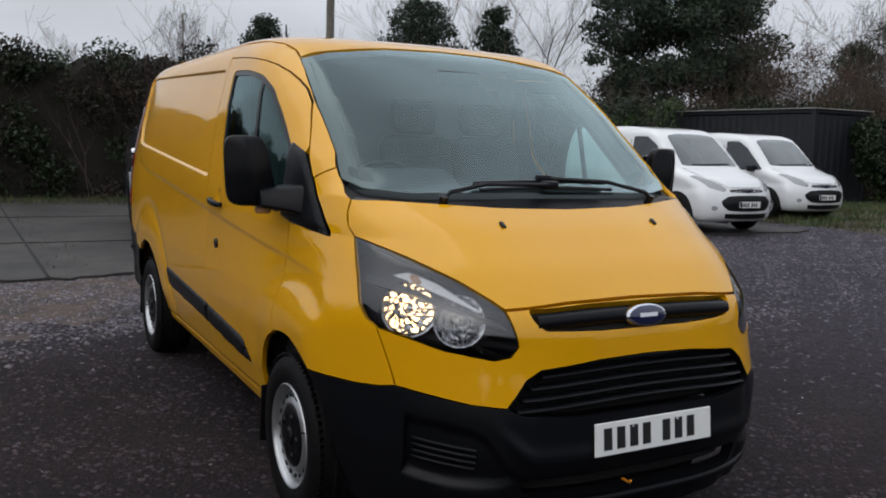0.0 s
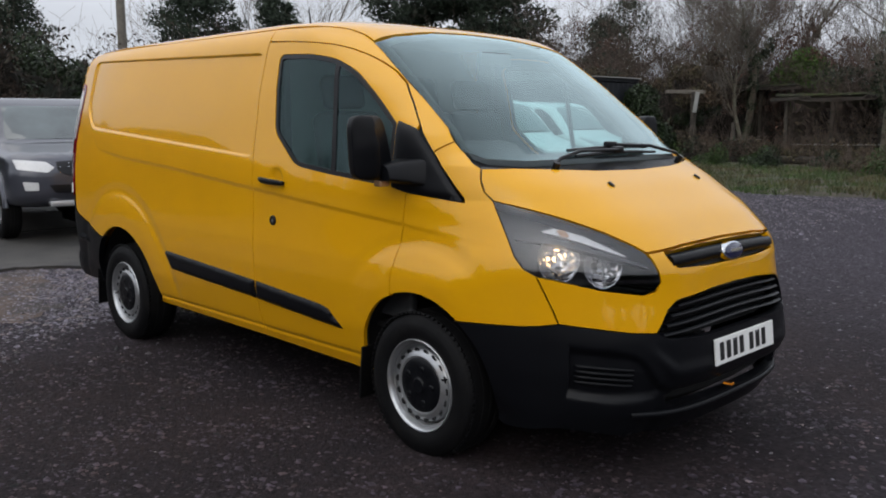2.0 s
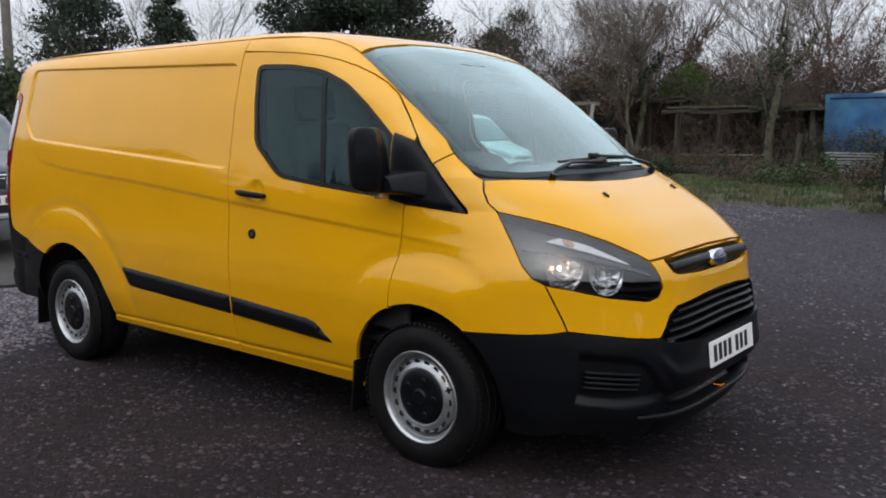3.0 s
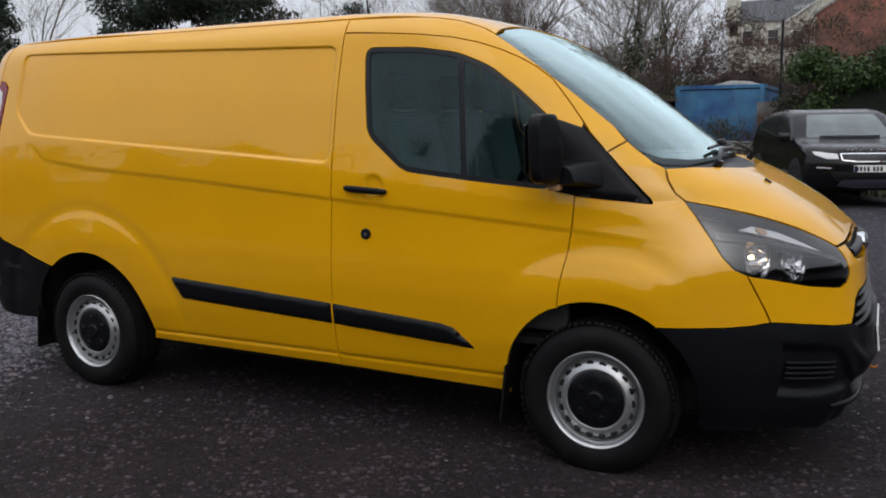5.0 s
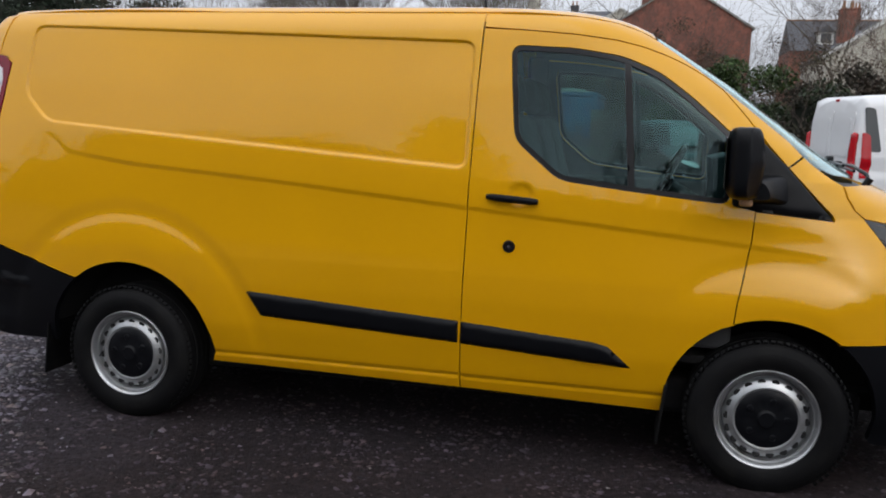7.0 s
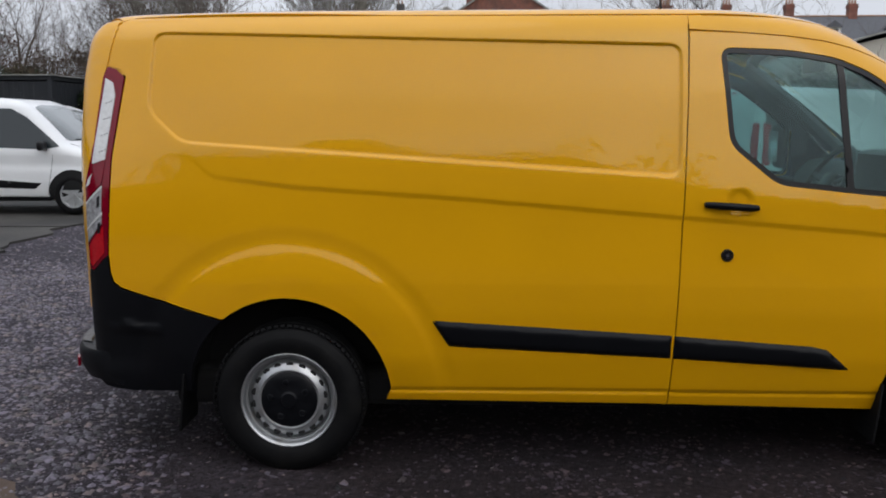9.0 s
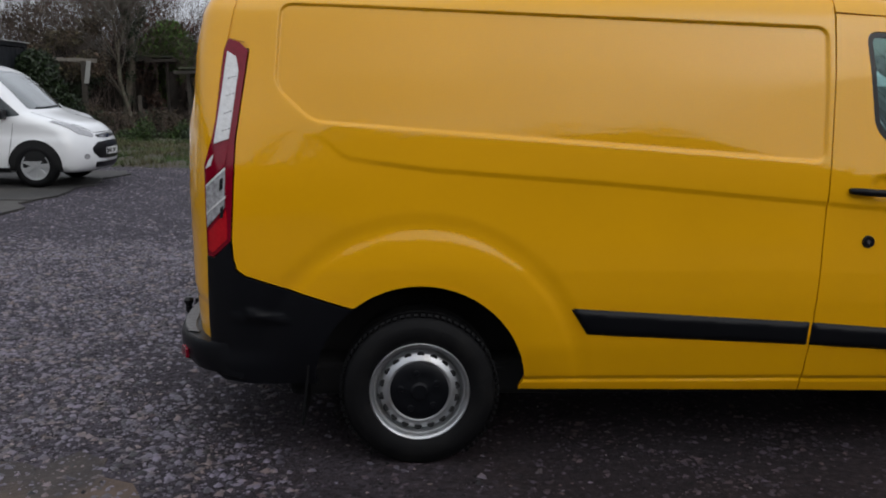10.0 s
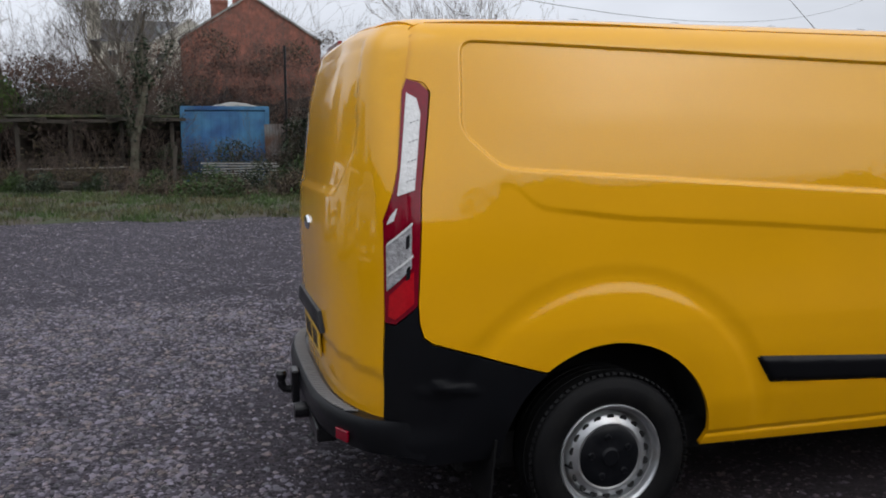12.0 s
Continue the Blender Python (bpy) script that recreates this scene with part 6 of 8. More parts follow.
def yard_surface(m):
    """Blend the dark ground beside the van into the paler, coarser bed behind, ahead of and beyond it."""
    n, l = m.node_tree.nodes, m.node_tree.links
    b = n["Principled BSDF"]
    dark = b.inputs["Base Color"].links[0].from_socket
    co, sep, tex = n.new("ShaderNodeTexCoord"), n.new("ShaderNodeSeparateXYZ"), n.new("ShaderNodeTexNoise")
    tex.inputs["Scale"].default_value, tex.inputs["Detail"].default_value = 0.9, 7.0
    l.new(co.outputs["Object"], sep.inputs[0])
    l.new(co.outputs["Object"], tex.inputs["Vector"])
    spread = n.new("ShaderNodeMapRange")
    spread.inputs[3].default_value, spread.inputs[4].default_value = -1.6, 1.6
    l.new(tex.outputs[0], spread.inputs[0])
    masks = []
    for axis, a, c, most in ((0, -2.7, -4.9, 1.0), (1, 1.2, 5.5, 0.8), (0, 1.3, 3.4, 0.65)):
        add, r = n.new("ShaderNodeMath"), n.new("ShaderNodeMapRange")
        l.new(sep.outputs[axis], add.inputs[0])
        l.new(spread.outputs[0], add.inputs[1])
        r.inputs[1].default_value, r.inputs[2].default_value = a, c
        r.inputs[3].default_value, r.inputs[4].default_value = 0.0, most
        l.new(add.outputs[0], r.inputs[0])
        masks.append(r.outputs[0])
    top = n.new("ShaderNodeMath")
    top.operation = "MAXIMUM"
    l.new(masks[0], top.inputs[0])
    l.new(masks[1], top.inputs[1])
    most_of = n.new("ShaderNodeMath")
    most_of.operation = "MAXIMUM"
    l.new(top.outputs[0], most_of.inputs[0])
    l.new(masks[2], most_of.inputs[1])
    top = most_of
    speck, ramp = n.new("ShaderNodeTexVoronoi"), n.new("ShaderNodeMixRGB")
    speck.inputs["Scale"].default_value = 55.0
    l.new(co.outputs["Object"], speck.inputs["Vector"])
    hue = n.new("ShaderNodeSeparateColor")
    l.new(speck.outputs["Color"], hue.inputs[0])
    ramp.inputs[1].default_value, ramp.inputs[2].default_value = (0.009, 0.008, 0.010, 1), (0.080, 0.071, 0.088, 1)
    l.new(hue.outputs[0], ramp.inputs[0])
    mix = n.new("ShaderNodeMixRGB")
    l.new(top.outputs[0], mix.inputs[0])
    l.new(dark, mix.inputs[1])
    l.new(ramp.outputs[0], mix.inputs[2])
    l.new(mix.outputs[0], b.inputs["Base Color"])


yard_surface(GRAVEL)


def sheet(name, x0, x1, y0, y1, step, height, mat, keep=None):
    """A relief of the ground over a rectangle."""
    gx, gy = np.meshgrid(np.arange(x0, x1 + step / 2, step), np.arange(y0, y1 + step / 2, step))
    ny, nx = gx.shape
    z = height(gx.ravel(), gy.ravel())
    v = np.stack([gx.ravel(), gy.ravel(), z], 1)
    i = np.arange(ny * nx).reshape(ny, nx)
    f = np.stack([i[:-1, :-1].ravel(), i[:-1, 1:].ravel(), i[1:, 1:].ravel(), i[1:, :-1].ravel()], 1)
    if keep is not None:
        f = f[keep(v[f].mean(1))]
    return link(name, quick_mesh(name, v, f, mat, True))


def wobble(x, y, s, seed=0.0):
    return (np.sin(x * 1.7 * s + seed) * np.cos(y * 1.3 * s - seed) + 0.6 * np.sin(x * 3.1 * s - y * 2.3 * s + seed * 2) + 0.4 * np.cos(x * 5.3 * s + y * 4.7 * s)) / 2


g = bmesh.new()
bmesh.ops.create_grid(g, x_segments=1, y_segments=1, size=1500)
tagged(part("ground", g, SOIL, m=Matrix.Translation((0, 0, -0.12))), "brown earth reaching to the horizon", "ground", kind="structure")


def yard_z(x, y):
    d = np.maximum(np.hypot((x + 2) / 14, (y - 2) / 13) - 1, 0)
    return 0.006 * wobble(x, y, 1.3) - 0.008 - 0.05 * np.minimum(d, 1.5) ** 2


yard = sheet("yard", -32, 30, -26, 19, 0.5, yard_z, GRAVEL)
tagged(yard, "dark purple-grey gravel yard, paler and coarser away from the van", "gravel yard", kind="structure")


SLAB = [(-24, -9), (-6.7, -6), (-6.15, -2.3), (-6.25, -1.25), (-6.35, -0.5), (-5.95, 0.1), (-6.25, 1.0), (-7.35, 1.7), (-7.45, 2.6), (-7.75, 5.0), (-8.0, 7.3), (-8.0, 9.5), (-8.1, 12.4), (-24, 12.4)]


def concrete_edge(p):
    return inside(SLAB, p[:, :2])


rim = resample(SLAB, 0.18)
rim = rim + rng.normal(0, 0.035, rim.shape) + np.stack([0.08 * np.sin(rim[:, 1] * 3.9), 0.06 * np.sin(rim[:, 0] * 2.3)], 1)
slab = part("pavement", prism([tuple(v) for v in rim], -0.05, 0.022, plane="xy"), CONCRETE)
tagged(slab, "worn stained concrete apron under the parked vehicles", "concrete", kind="structure")
for n, (a, b) in enumerate((((-24, 3.1), (-7.6, 3.1)), ((-24, 7.7), (-8.0, 7.7)), ((-13.2, -8), (-13.2, 12)), ((-24, -1.6), (-6.3, -1.35)), ((-9.4, -6), (-9.3, 3)))):
    d = Vector((b[0] - a[0], b[1] - a[1]))
    ob = part("joint", box((d.length, 0.03, 0.01), (0, 0, 0)), CRACK, slab, m=Matrix.Translation(((a[0] + b[0]) / 2, (a[1] + b[1]) / 2, 0.026)) @ Matrix.Rotation(math.atan2(d.y, d.x), 4, "Z"))


mud_rim = resample([(-6.4, -0.4), (-5.6, -0.45), (-4.9, -0.8), (-4.3, -0.95), (-3.75, -1.35), (-3.55, -1.9), (-4.3, -2.7), (-6.3, -2.8)], 0.13)
mud_rim = mud_rim + rng.normal(0, 0.045, mud_rim.shape) + 0.07 * np.sin(mud_rim[:, ::-1] * 7.0)
tagged(part("mud", prism([tuple(v) for v in mud_rim], -0.03, -0.0055, plane="xy"), MUD), "brown sandy mud trodden over the gravel beside the concrete", "mud", kind="structure")


def verge_z(x, y):
    return 0.02 + 0.10 * smoothstep(13.0, 16.5, y + 0.25 * wobble(x, y, 0.9)) + 0.03 * wobble(x, y, 1.4, 3) - 0.10 * smoothstep(13.7, 12.9, y + 0.25 * wobble(x, y, 0.9))


verge = sheet("verge", -24, 14, 12.4, 34, 0.3, verge_z, SOIL)
tagged(verge, "rough grassy bank at the yard's edge", "verge", kind="structure")


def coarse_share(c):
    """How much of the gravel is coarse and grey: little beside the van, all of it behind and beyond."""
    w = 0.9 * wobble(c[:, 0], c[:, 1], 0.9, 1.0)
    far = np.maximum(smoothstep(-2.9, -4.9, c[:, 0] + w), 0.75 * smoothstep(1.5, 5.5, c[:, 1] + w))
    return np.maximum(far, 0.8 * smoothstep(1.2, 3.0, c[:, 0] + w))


def scatter_stones(name, n, area, size, flat, mat, label, keep=None):
    """Many small angular stones lying on the yard, as one mesh."""
    x0, x1, y0, y1 = area
    c = np.stack([rng.uniform(x0, x1, n), rng.uniform(y0, y1, n)], 1)
    # thin out towards the rim of the area
    rim_d = np.minimum(np.minimum(c[:, 0] - x0, x1 - c[:, 0]), np.minimum(c[:, 1] - y0, y1 - c[:, 1]))
    c = c[rng.random(n) < 0.05 + rim_d / 0.9]
    if keep is not None:
        c = c[keep(c)]
    n = len(c)
    base = np.array([(1, 0, 0), (0.0, 0.95, 0.0), (-0.95, 0.1, 0), (0.1, -0.95, 0), (0.1, 0.05, 0.85)])
    tri = np.array([(0, 1, 4), (1, 2, 4), (2, 3, 4), (3, 0, 4)])
    a = rng.uniform(0, math.tau, n)
    s = size[0] * (size[1] / size[0]) ** (rng.random(n) ** 2.2)
    v = base[None] + rng.normal(0, 0.24, (n, 5, 3))
    v[:, :, 2] = np.maximum(v[:, :, 2], 0) * flat
    rot = np.stack([np.cos(a), -np.sin(a), np.sin(a), np.cos(a)], 1).reshape(n, 2, 2)
    v[:, :, :2] = np.einsum("nij,nkj->nki", rot, v[:, :, :2])
    v *= s[:, None, None]
    v[:, :, :2] += c[:, None]
    v[:, :, 2] += (yard_z(c[:, 0], c[:, 1]) - 0.002)[:, None]
    f = tri[None] + (np.arange(n) * 5)[:, None, None]
    ob = link(name, quick_mesh(name, v.reshape(-1, 3), f.reshape(-1, 3), mat))
    return tagged(ob, label, "gravel", kind="stuff")


def off_slab(c):
    return ~concrete_edge(c)


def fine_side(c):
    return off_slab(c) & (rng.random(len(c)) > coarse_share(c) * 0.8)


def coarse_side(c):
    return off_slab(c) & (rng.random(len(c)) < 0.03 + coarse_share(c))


PALE = material("pale_stone", (0.27, 0.25, 0.245), rough=0.6, piece=0.5, island=True)
scatter_stones("gravel", 130000, (-6.0, 5.0, -4.4, 2.6), (0.0045, 0.021), 0.6, FINE, "fine dark chippings, densest beside the van", fine_side)
scatter_stones("gravel", 38000, (-7, 8.5, 2.4, 14.0), (0.008, 0.026), 0.5, FAR_FINE, "grey chippings over the far part of the yard", off_slab)
scatter_stones("gravel", 170000, (-9.0, -2.0, -3.9, 4.8), (0.006, 0.027), 0.65, STONE, "coarse grey gravel behind the van", coarse_side)
scatter_stones("gravel", 26000, (-10.4, -1.6, 3.2, 14.0), (0.010, 0.030), 0.5, STONE, "grey gravel towards the grassy bank", coarse_side)
scatter_stones("gravel", 75000, (0.6, 6.0, -3.8, 4.0), (0.006, 0.019), 0.55, STONE, "grey gravel ahead of the van", coarse_side)
scatter_stones("gravel", 2600, (-9, 4.8, -4.2, 12), (0.003, 0.012), 0.5, PALE, "scattered pale stone chips", off_slab)

# ---- plants ----
BARK = material("grey_brown_bark", (0.085, 0.068, 0.052), rough=0.9, vary=0.35, scale=9, color2=(0.11, 0.105, 0.075), mix_scale=3, bump=0.6, bump_scale=24)
TWIG = material("brown_twigs", (0.085, 0.062, 0.050), rough=0.9, vary=0.3, scale=3)
PALE_TWIG = material("grey_twigs", (0.13, 0.115, 0.095), rough=0.9, vary=0.3, scale=3)
PINE = material("dark_pine_needles", (0.016, 0.028, 0.014), rough=0.8, piece=0.5, island=True, vary=0.3, scale=0.7)
LAUREL = material("green_hedge_leaves", (0.030, 0.055, 0.012), rough=0.5, piece=0.55, island=True, vary=0.3, scale=0.9, spec=0.3)
IVY = material("dark_ivy_leaves", (0.015, 0.026, 0.009), rough=0.45, piece=0.6, island=True, vary=0.3, scale=0.9, spec=0.3)
DEAD = material("brown_dead_leaves", (0.027, 0.0165, 0.010), rough=0.85, piece=0.6, island=True, vary=0.35, scale=1.0, color2=(0.017, 0.016, 0.007), mix_scale=1.1)
BRAMBLE = material("brown_bramble_leaves", (0.058, 0.036, 0.022), rough=0.85, piece=0.6, island=True, vary=0.35, scale=1.0, color2=(0.05, 0.042, 0.02), mix_scale=1.1)
# near-black green and brown carry the shade inside the hedges as colour
SHADE_GREEN = material("shade_bank_green", (0.007, 0.010, 0.005), rough=0.95, vary=0.5, scale=14, bump=1.0, bump_scale=18)
SHADE_BROWN = material("shade_bank_brown", (0.012, 0.009, 0.006), rough=0.95, vary=0.5, scale=16, bump=1.0, bump_scale=20)
RUSSET = material("russet_leaves", (0.085, 0.040, 0.026), rough=0.8, piece=0.6, island=True, vary=0.3, scale=1.0)


def leaves(centres, radii, n, size, droop=0.3):
    """Small bent leaves in a cloud of ellipsoids: corner places and faces."""
    centres, radii = np.asarray(centres, float), np.asarray(radii, float)
    vol = np.cbrt(radii.prod(1)) ** 2
    pick = rng.choice(len(centres), n, p=vol / vol.sum())
    d = rng.normal(size=(n, 3))
    d /= np.linalg.norm(d, axis=1, keepdims=True)
    r = rng.random(n) ** 0.42
    c = centres[pick] + d * radii[pick] * r[:, None]
    a = rng.normal(size=(n, 3))
    a /= np.linalg.norm(a, axis=1, keepdims=True)
    b = np.cross(a, rng.normal(size=(n, 3)))
    b /= np.maximum(np.linalg.norm(b, axis=1, keepdims=True), 1e-6)
    s = size * rng.uniform(0.6, 1.5, n)[:, None]
    u = np.cross(a, b)
    v = np.stack([c - a * s, c - b * s * 0.45 + u * s * 0.12, c + a * s - u * s * droop * 0.3, c + b * s * 0.45 + u * s * 0.12], 1)
    f = np.arange(n * 4).reshape(n, 4)
    return v.reshape(-1, 3), f


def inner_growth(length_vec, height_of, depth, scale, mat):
    """Lumpy near-black bank along a hedge's line, added within the leaves as inner shade."""
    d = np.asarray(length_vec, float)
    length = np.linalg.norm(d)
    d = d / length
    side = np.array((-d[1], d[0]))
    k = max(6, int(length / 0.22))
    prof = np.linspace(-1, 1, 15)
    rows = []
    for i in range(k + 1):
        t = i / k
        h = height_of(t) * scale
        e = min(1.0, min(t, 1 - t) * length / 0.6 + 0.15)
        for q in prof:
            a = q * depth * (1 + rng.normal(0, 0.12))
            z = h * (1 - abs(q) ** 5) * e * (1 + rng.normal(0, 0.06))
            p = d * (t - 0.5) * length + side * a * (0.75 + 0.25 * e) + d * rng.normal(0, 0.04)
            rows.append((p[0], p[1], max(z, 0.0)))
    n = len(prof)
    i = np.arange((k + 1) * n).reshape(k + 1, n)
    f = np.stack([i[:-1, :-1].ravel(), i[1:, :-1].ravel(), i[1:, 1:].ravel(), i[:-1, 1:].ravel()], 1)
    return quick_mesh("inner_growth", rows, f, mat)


def grow(base, height, spread, levels, splits, r0, lean=(0, 0), seed=0, twig_len=0.5, up=0.9, bend=0.09):
    """Limbs of a bare tree: rows of start, end and two radii."""
    rg = random.Random(seed)
    rows = []

    def limb(p, d, length, r, level):
        n = 4 if level < 2 else (3 if level < levels else 2)
        for i in range(n):
            d2 = (d + Vector((rg.gauss(0, bend), rg.gauss(0, bend), rg.gauss(0.05, bend * 0.6)))).normalized()
            q = p + d2 * length / n
            r2 = r * (1 - 0.42 / n)
            rows.append((p, q, r, r2, level))
            p, d, r = q, d2, r2
            if level < levels and (i > 0 or level > 0):
                for _ in range(splits if i == n - 1 else (1 if rg.random() < 0.85 else 0)):
                    side = Vector((rg.gauss(0, 1), rg.gauss(0, 1), rg.gauss(0.1, 0.5))).normalized()
                    limb(p, (d * up + side * spread * (1.15 if level < 3 else 1.0) + Vector((0, 0, 0.10))).normalized(), length * rg.uniform(0.5, 0.8), r * rg.uniform(0.45, 0.68), level + 1)

    limb(Vector(base), Vector((lean[0], lean[1], 1)).normalized(), height * 0.40, r0, 0)
    return rows


def limb_mesh(name, rows, mat, seg, keep):
    p = np.array([tuple(a) for a, b, r, q, l in rows if keep(l)])
    e = np.array([tuple(b) for a, b, r, q, l in rows if keep(l)])
    r = np.array([(r, q) for a, b, r, q, l in rows if keep(l)])
    d = e - p
    d /= np.maximum(np.linalg.norm(d, axis=1, keepdims=True), 1e-6)
    h = np.where(np.abs(d[:, 2:3]) < 0.9, (0, 0, 1), (1, 0, 0))
    a = np.cross(d, h)
    a /= np.linalg.norm(a, axis=1, keepdims=True)
    b = np.cross(d, a)
    n = len(p)
    t = np.arange(seg) * math.tau / seg
    ring = a[:, None] * np.cos(t)[None, :, None] + b[:, None] * np.sin(t)[None, :, None]
    v = np.concatenate([p[:, None] + ring * r[:, :1, None], e[:, None] + ring * r[:, 1:, None]], 1)
    k = np.arange(seg)
    q = np.stack([k, (k + 1) % seg, seg + (k + 1) % seg, seg + k], 1)
    f = q[None] + (np.arange(n) * 2 * seg)[:, None, None]
    return quick_mesh(name, v.reshape(-1, 3), f.reshape(-1, 4), mat, seg > 3)


def bare_tree(at, height, spread, seed, label, r0=0.14, levels=4, splits=2, lean=(0, 0), twig=None, leaf=None, leaf_n=0, ivy=0, name="tree"):
    top = thing(name, label, "tree", Matrix.Translation((at[0], at[1], 0.0)))
    rows = grow((0, 0, -0.1), height, spread, levels, splits, r0, lean, seed)
    link("trunk", limb_mesh("trunk", rows, BARK, 7, lambda l: l < 2), top)
    tagged(link("branchwork", limb_mesh("branchwork", [(a, b, max(r, 0.0055), max(q, 0.004), l) for a, b, r, q, l in rows], twig or TWIG, 3, lambda l: l >= 2), top), kind="stuff")
    if leaf:
        ends = [tuple(b) for a, b, r, q, l in rows if l >= levels - 1]
        v, f = leaves(ends, [(0.25, 0.25, 0.2)] * len(ends), leaf_n, 0.06)
        tagged(link("crown", quick_mesh("crown", v, f, leaf), top), kind="stuff")
    if ivy:
        tr = [(tuple((a + b) / 2)) for a, b, r, q, l in rows if l == 0 or (l == 1 and (a.z < height * 0.5))]
        v, f = leaves(tr, [(0.2, 0.2, 0.3)] * len(tr), ivy, 0.05)
        link("ivy", quick_mesh("ivy", v, f, IVY), top, "dark ivy round the trunk")
    return top


def leafy(name, label, category, at, blobs, n, size, mat, trunk=None, seed=0):
    """A bush, hedge or tree with a crown of many leaves; blobs are centre and radii."""
    top = thing(name, label, category, Matrix.Translation((at[0], at[1], 0)))
    v, f = leaves([b[:3] for b in blobs], [b[3:] for b in blobs], n, size)
    v[:, 2] = np.maximum(v[:, 2], 0.02)
    tagged(link("crown", quick_mesh("crown", v, f, mat), top), kind="stuff")
    if trunk:
        rows = grow((0, 0, -0.1), trunk, 0.8, 3, 2, trunk * 0.022, (0, 0), seed)
        link("trunk", limb_mesh("trunk", rows, BARK, 6, lambda l: True), top)
    return top


def hedge(name, label, a, b, height, depth, n, size, mat, seed, twigs=0, twig_mat=None, rough=0.5, category="hedge", core=0.8, second=None):
    """A row of leaf clumps from a to b with an uneven top; second is another leaf growing in patches among the first."""
    rg = np.random.default_rng(seed)
    a, b = np.array(a, float), np.array(b, float)
    length = np.linalg.norm(b - a)
    mid = (a + b) / 2
    blobs, others = [], []
    k = int(length / 0.5)

    def height_of(t):
        return height * (1 + rough * (0.16 * math.sin(t * length * 0.55 + seed) + 0.10 * math.sin(t * length * 1.3 + 2 * seed)))

    for i in range(k):
        t = (i + rg.random()) / k
        p = a + (b - a) * t - mid
        hh = height_of(t) * (1 + rg.normal(0, 0.05 * rough + 0.015))
        for z in np.arange(0.2, hh, 0.42):
            ball = (p[0] + rg.normal(0, depth * 0.3), p[1] + rg.normal(0, depth * 0.3), z + rg.normal(0, 0.12), rg.uniform(0.35, 0.75), rg.uniform(0.35, 0.75), rg.uniform(0.25, 0.5))
            patch = math.sin(t * length * 0.9 + seed * 3) + math.cos(z * 1.9 + t * length * 0.4) + rg.normal(0, 0.5)
            (others if second and patch > 0.35 else blobs).append(ball)
    top = leafy(name, label, category, mid, blobs, n, size, mat)
    if others:
        v, f = leaves([q[:3] for q in others], [q[3:] for q in others], int(n * len(others) / max(len(blobs), 1)), size)
        v[:, 2] = np.maximum(v[:, 2], 0.02)
        tagged(link("foliage_patch", quick_mesh("foliage_patch", v, f, second), top), kind="stuff")
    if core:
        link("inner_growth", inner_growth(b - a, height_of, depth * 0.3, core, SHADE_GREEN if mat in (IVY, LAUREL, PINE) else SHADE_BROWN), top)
    if twigs:
        rows = []
        for _ in range(twigs):
            t = rg.random()
            p = a + (b - a) * t - mid + rg.normal(0, depth * 0.4, 2)
            q = Vector((p[0], p[1], 0.0))
            d = Vector((rg.normal(0, 0.3), rg.normal(0, 0.3), 1)).normalized()
            l = height_of(t) * rg.uniform(0.6, 1.3) / 5
            r = rg.uniform(0.006, 0.016)
            for i in range(5):
                e = q + d * l
                rows.append((q, e, r, r * 0.8, 0))
                if i > 0:
                    for _ in range(2):
                        s = (d + Vector((rg.normal(0, 0.6), rg.normal(0, 0.6), rg.normal(0.1, 0.4)))).normalized()
                        e2 = e + s * l * rg.uniform(0.5, 1.0)
                        rows.append((e, e2, max(r * 0.5, 0.004), max(r * 0.35, 0.003), 0))
                        for _ in range(2):
                            s2 = (s + Vector((rg.normal(0, 0.6), rg.normal(0, 0.6), rg.normal(0.15, 0.4)))).normalized()
                            rows.append((e2, e2 + s2 * l * rg.uniform(0.3, 0.8), 0.004, 0.0025, 0))
                q, r = e, r * 0.8
                d = (d + Vector((rg.normal(0, 0.2), rg.normal(0, 0.2), 0.05))).normalized()
        tagged(link("branchwork", limb_mesh("branchwork", rows, twig_mat or TWIG, 3, lambda l: True), top), kind="stuff")
    return top


# along the yard's far-left side: a tall ragged hedge
hedge("hedge", "tall clipped hedge of brown beech and dark ivy", (-18.8, -14.0), (-18.3, 4.0), 3.25, 1.3, 60000, 0.050, DEAD, 3, 40, TWIG, 0.12, core=0.93, second=IVY)
hedge("hedge", "dark green ivy hedge behind the parked vans", (-19.0, 4.0), (-19.5, 19.0), 3.0, 1.5, 36000, 0.055, IVY, 5, 60, TWIG, 0.3, second=LAUREL)
hedge("hedge", "brown bramble hedge behind the parked vans", (-20.6, 2.0), (-21.2, 22.0), 3.35, 1.5, 12000, 0.06, DEAD, 6, 110, TWIG, 0.5)
hedge("hedge", "brown hedge with ivy beside the dark container", (-21.5, 23.2), (-13.5, 25.4), 3.4, 2.0, 34000, 0.055, BRAMBLE, 8, 220, TWIG, 0.5, second=IVY)
hedge("thicket", "tall brown scrub behind the dark container", (-24.0, 26.5), (-12.5, 29.5), 4.9, 2.2, 24000, 0.045, BRAMBLE, 14, 520, TWIG, 0.8, "thicket", 0.6, RUSSET)
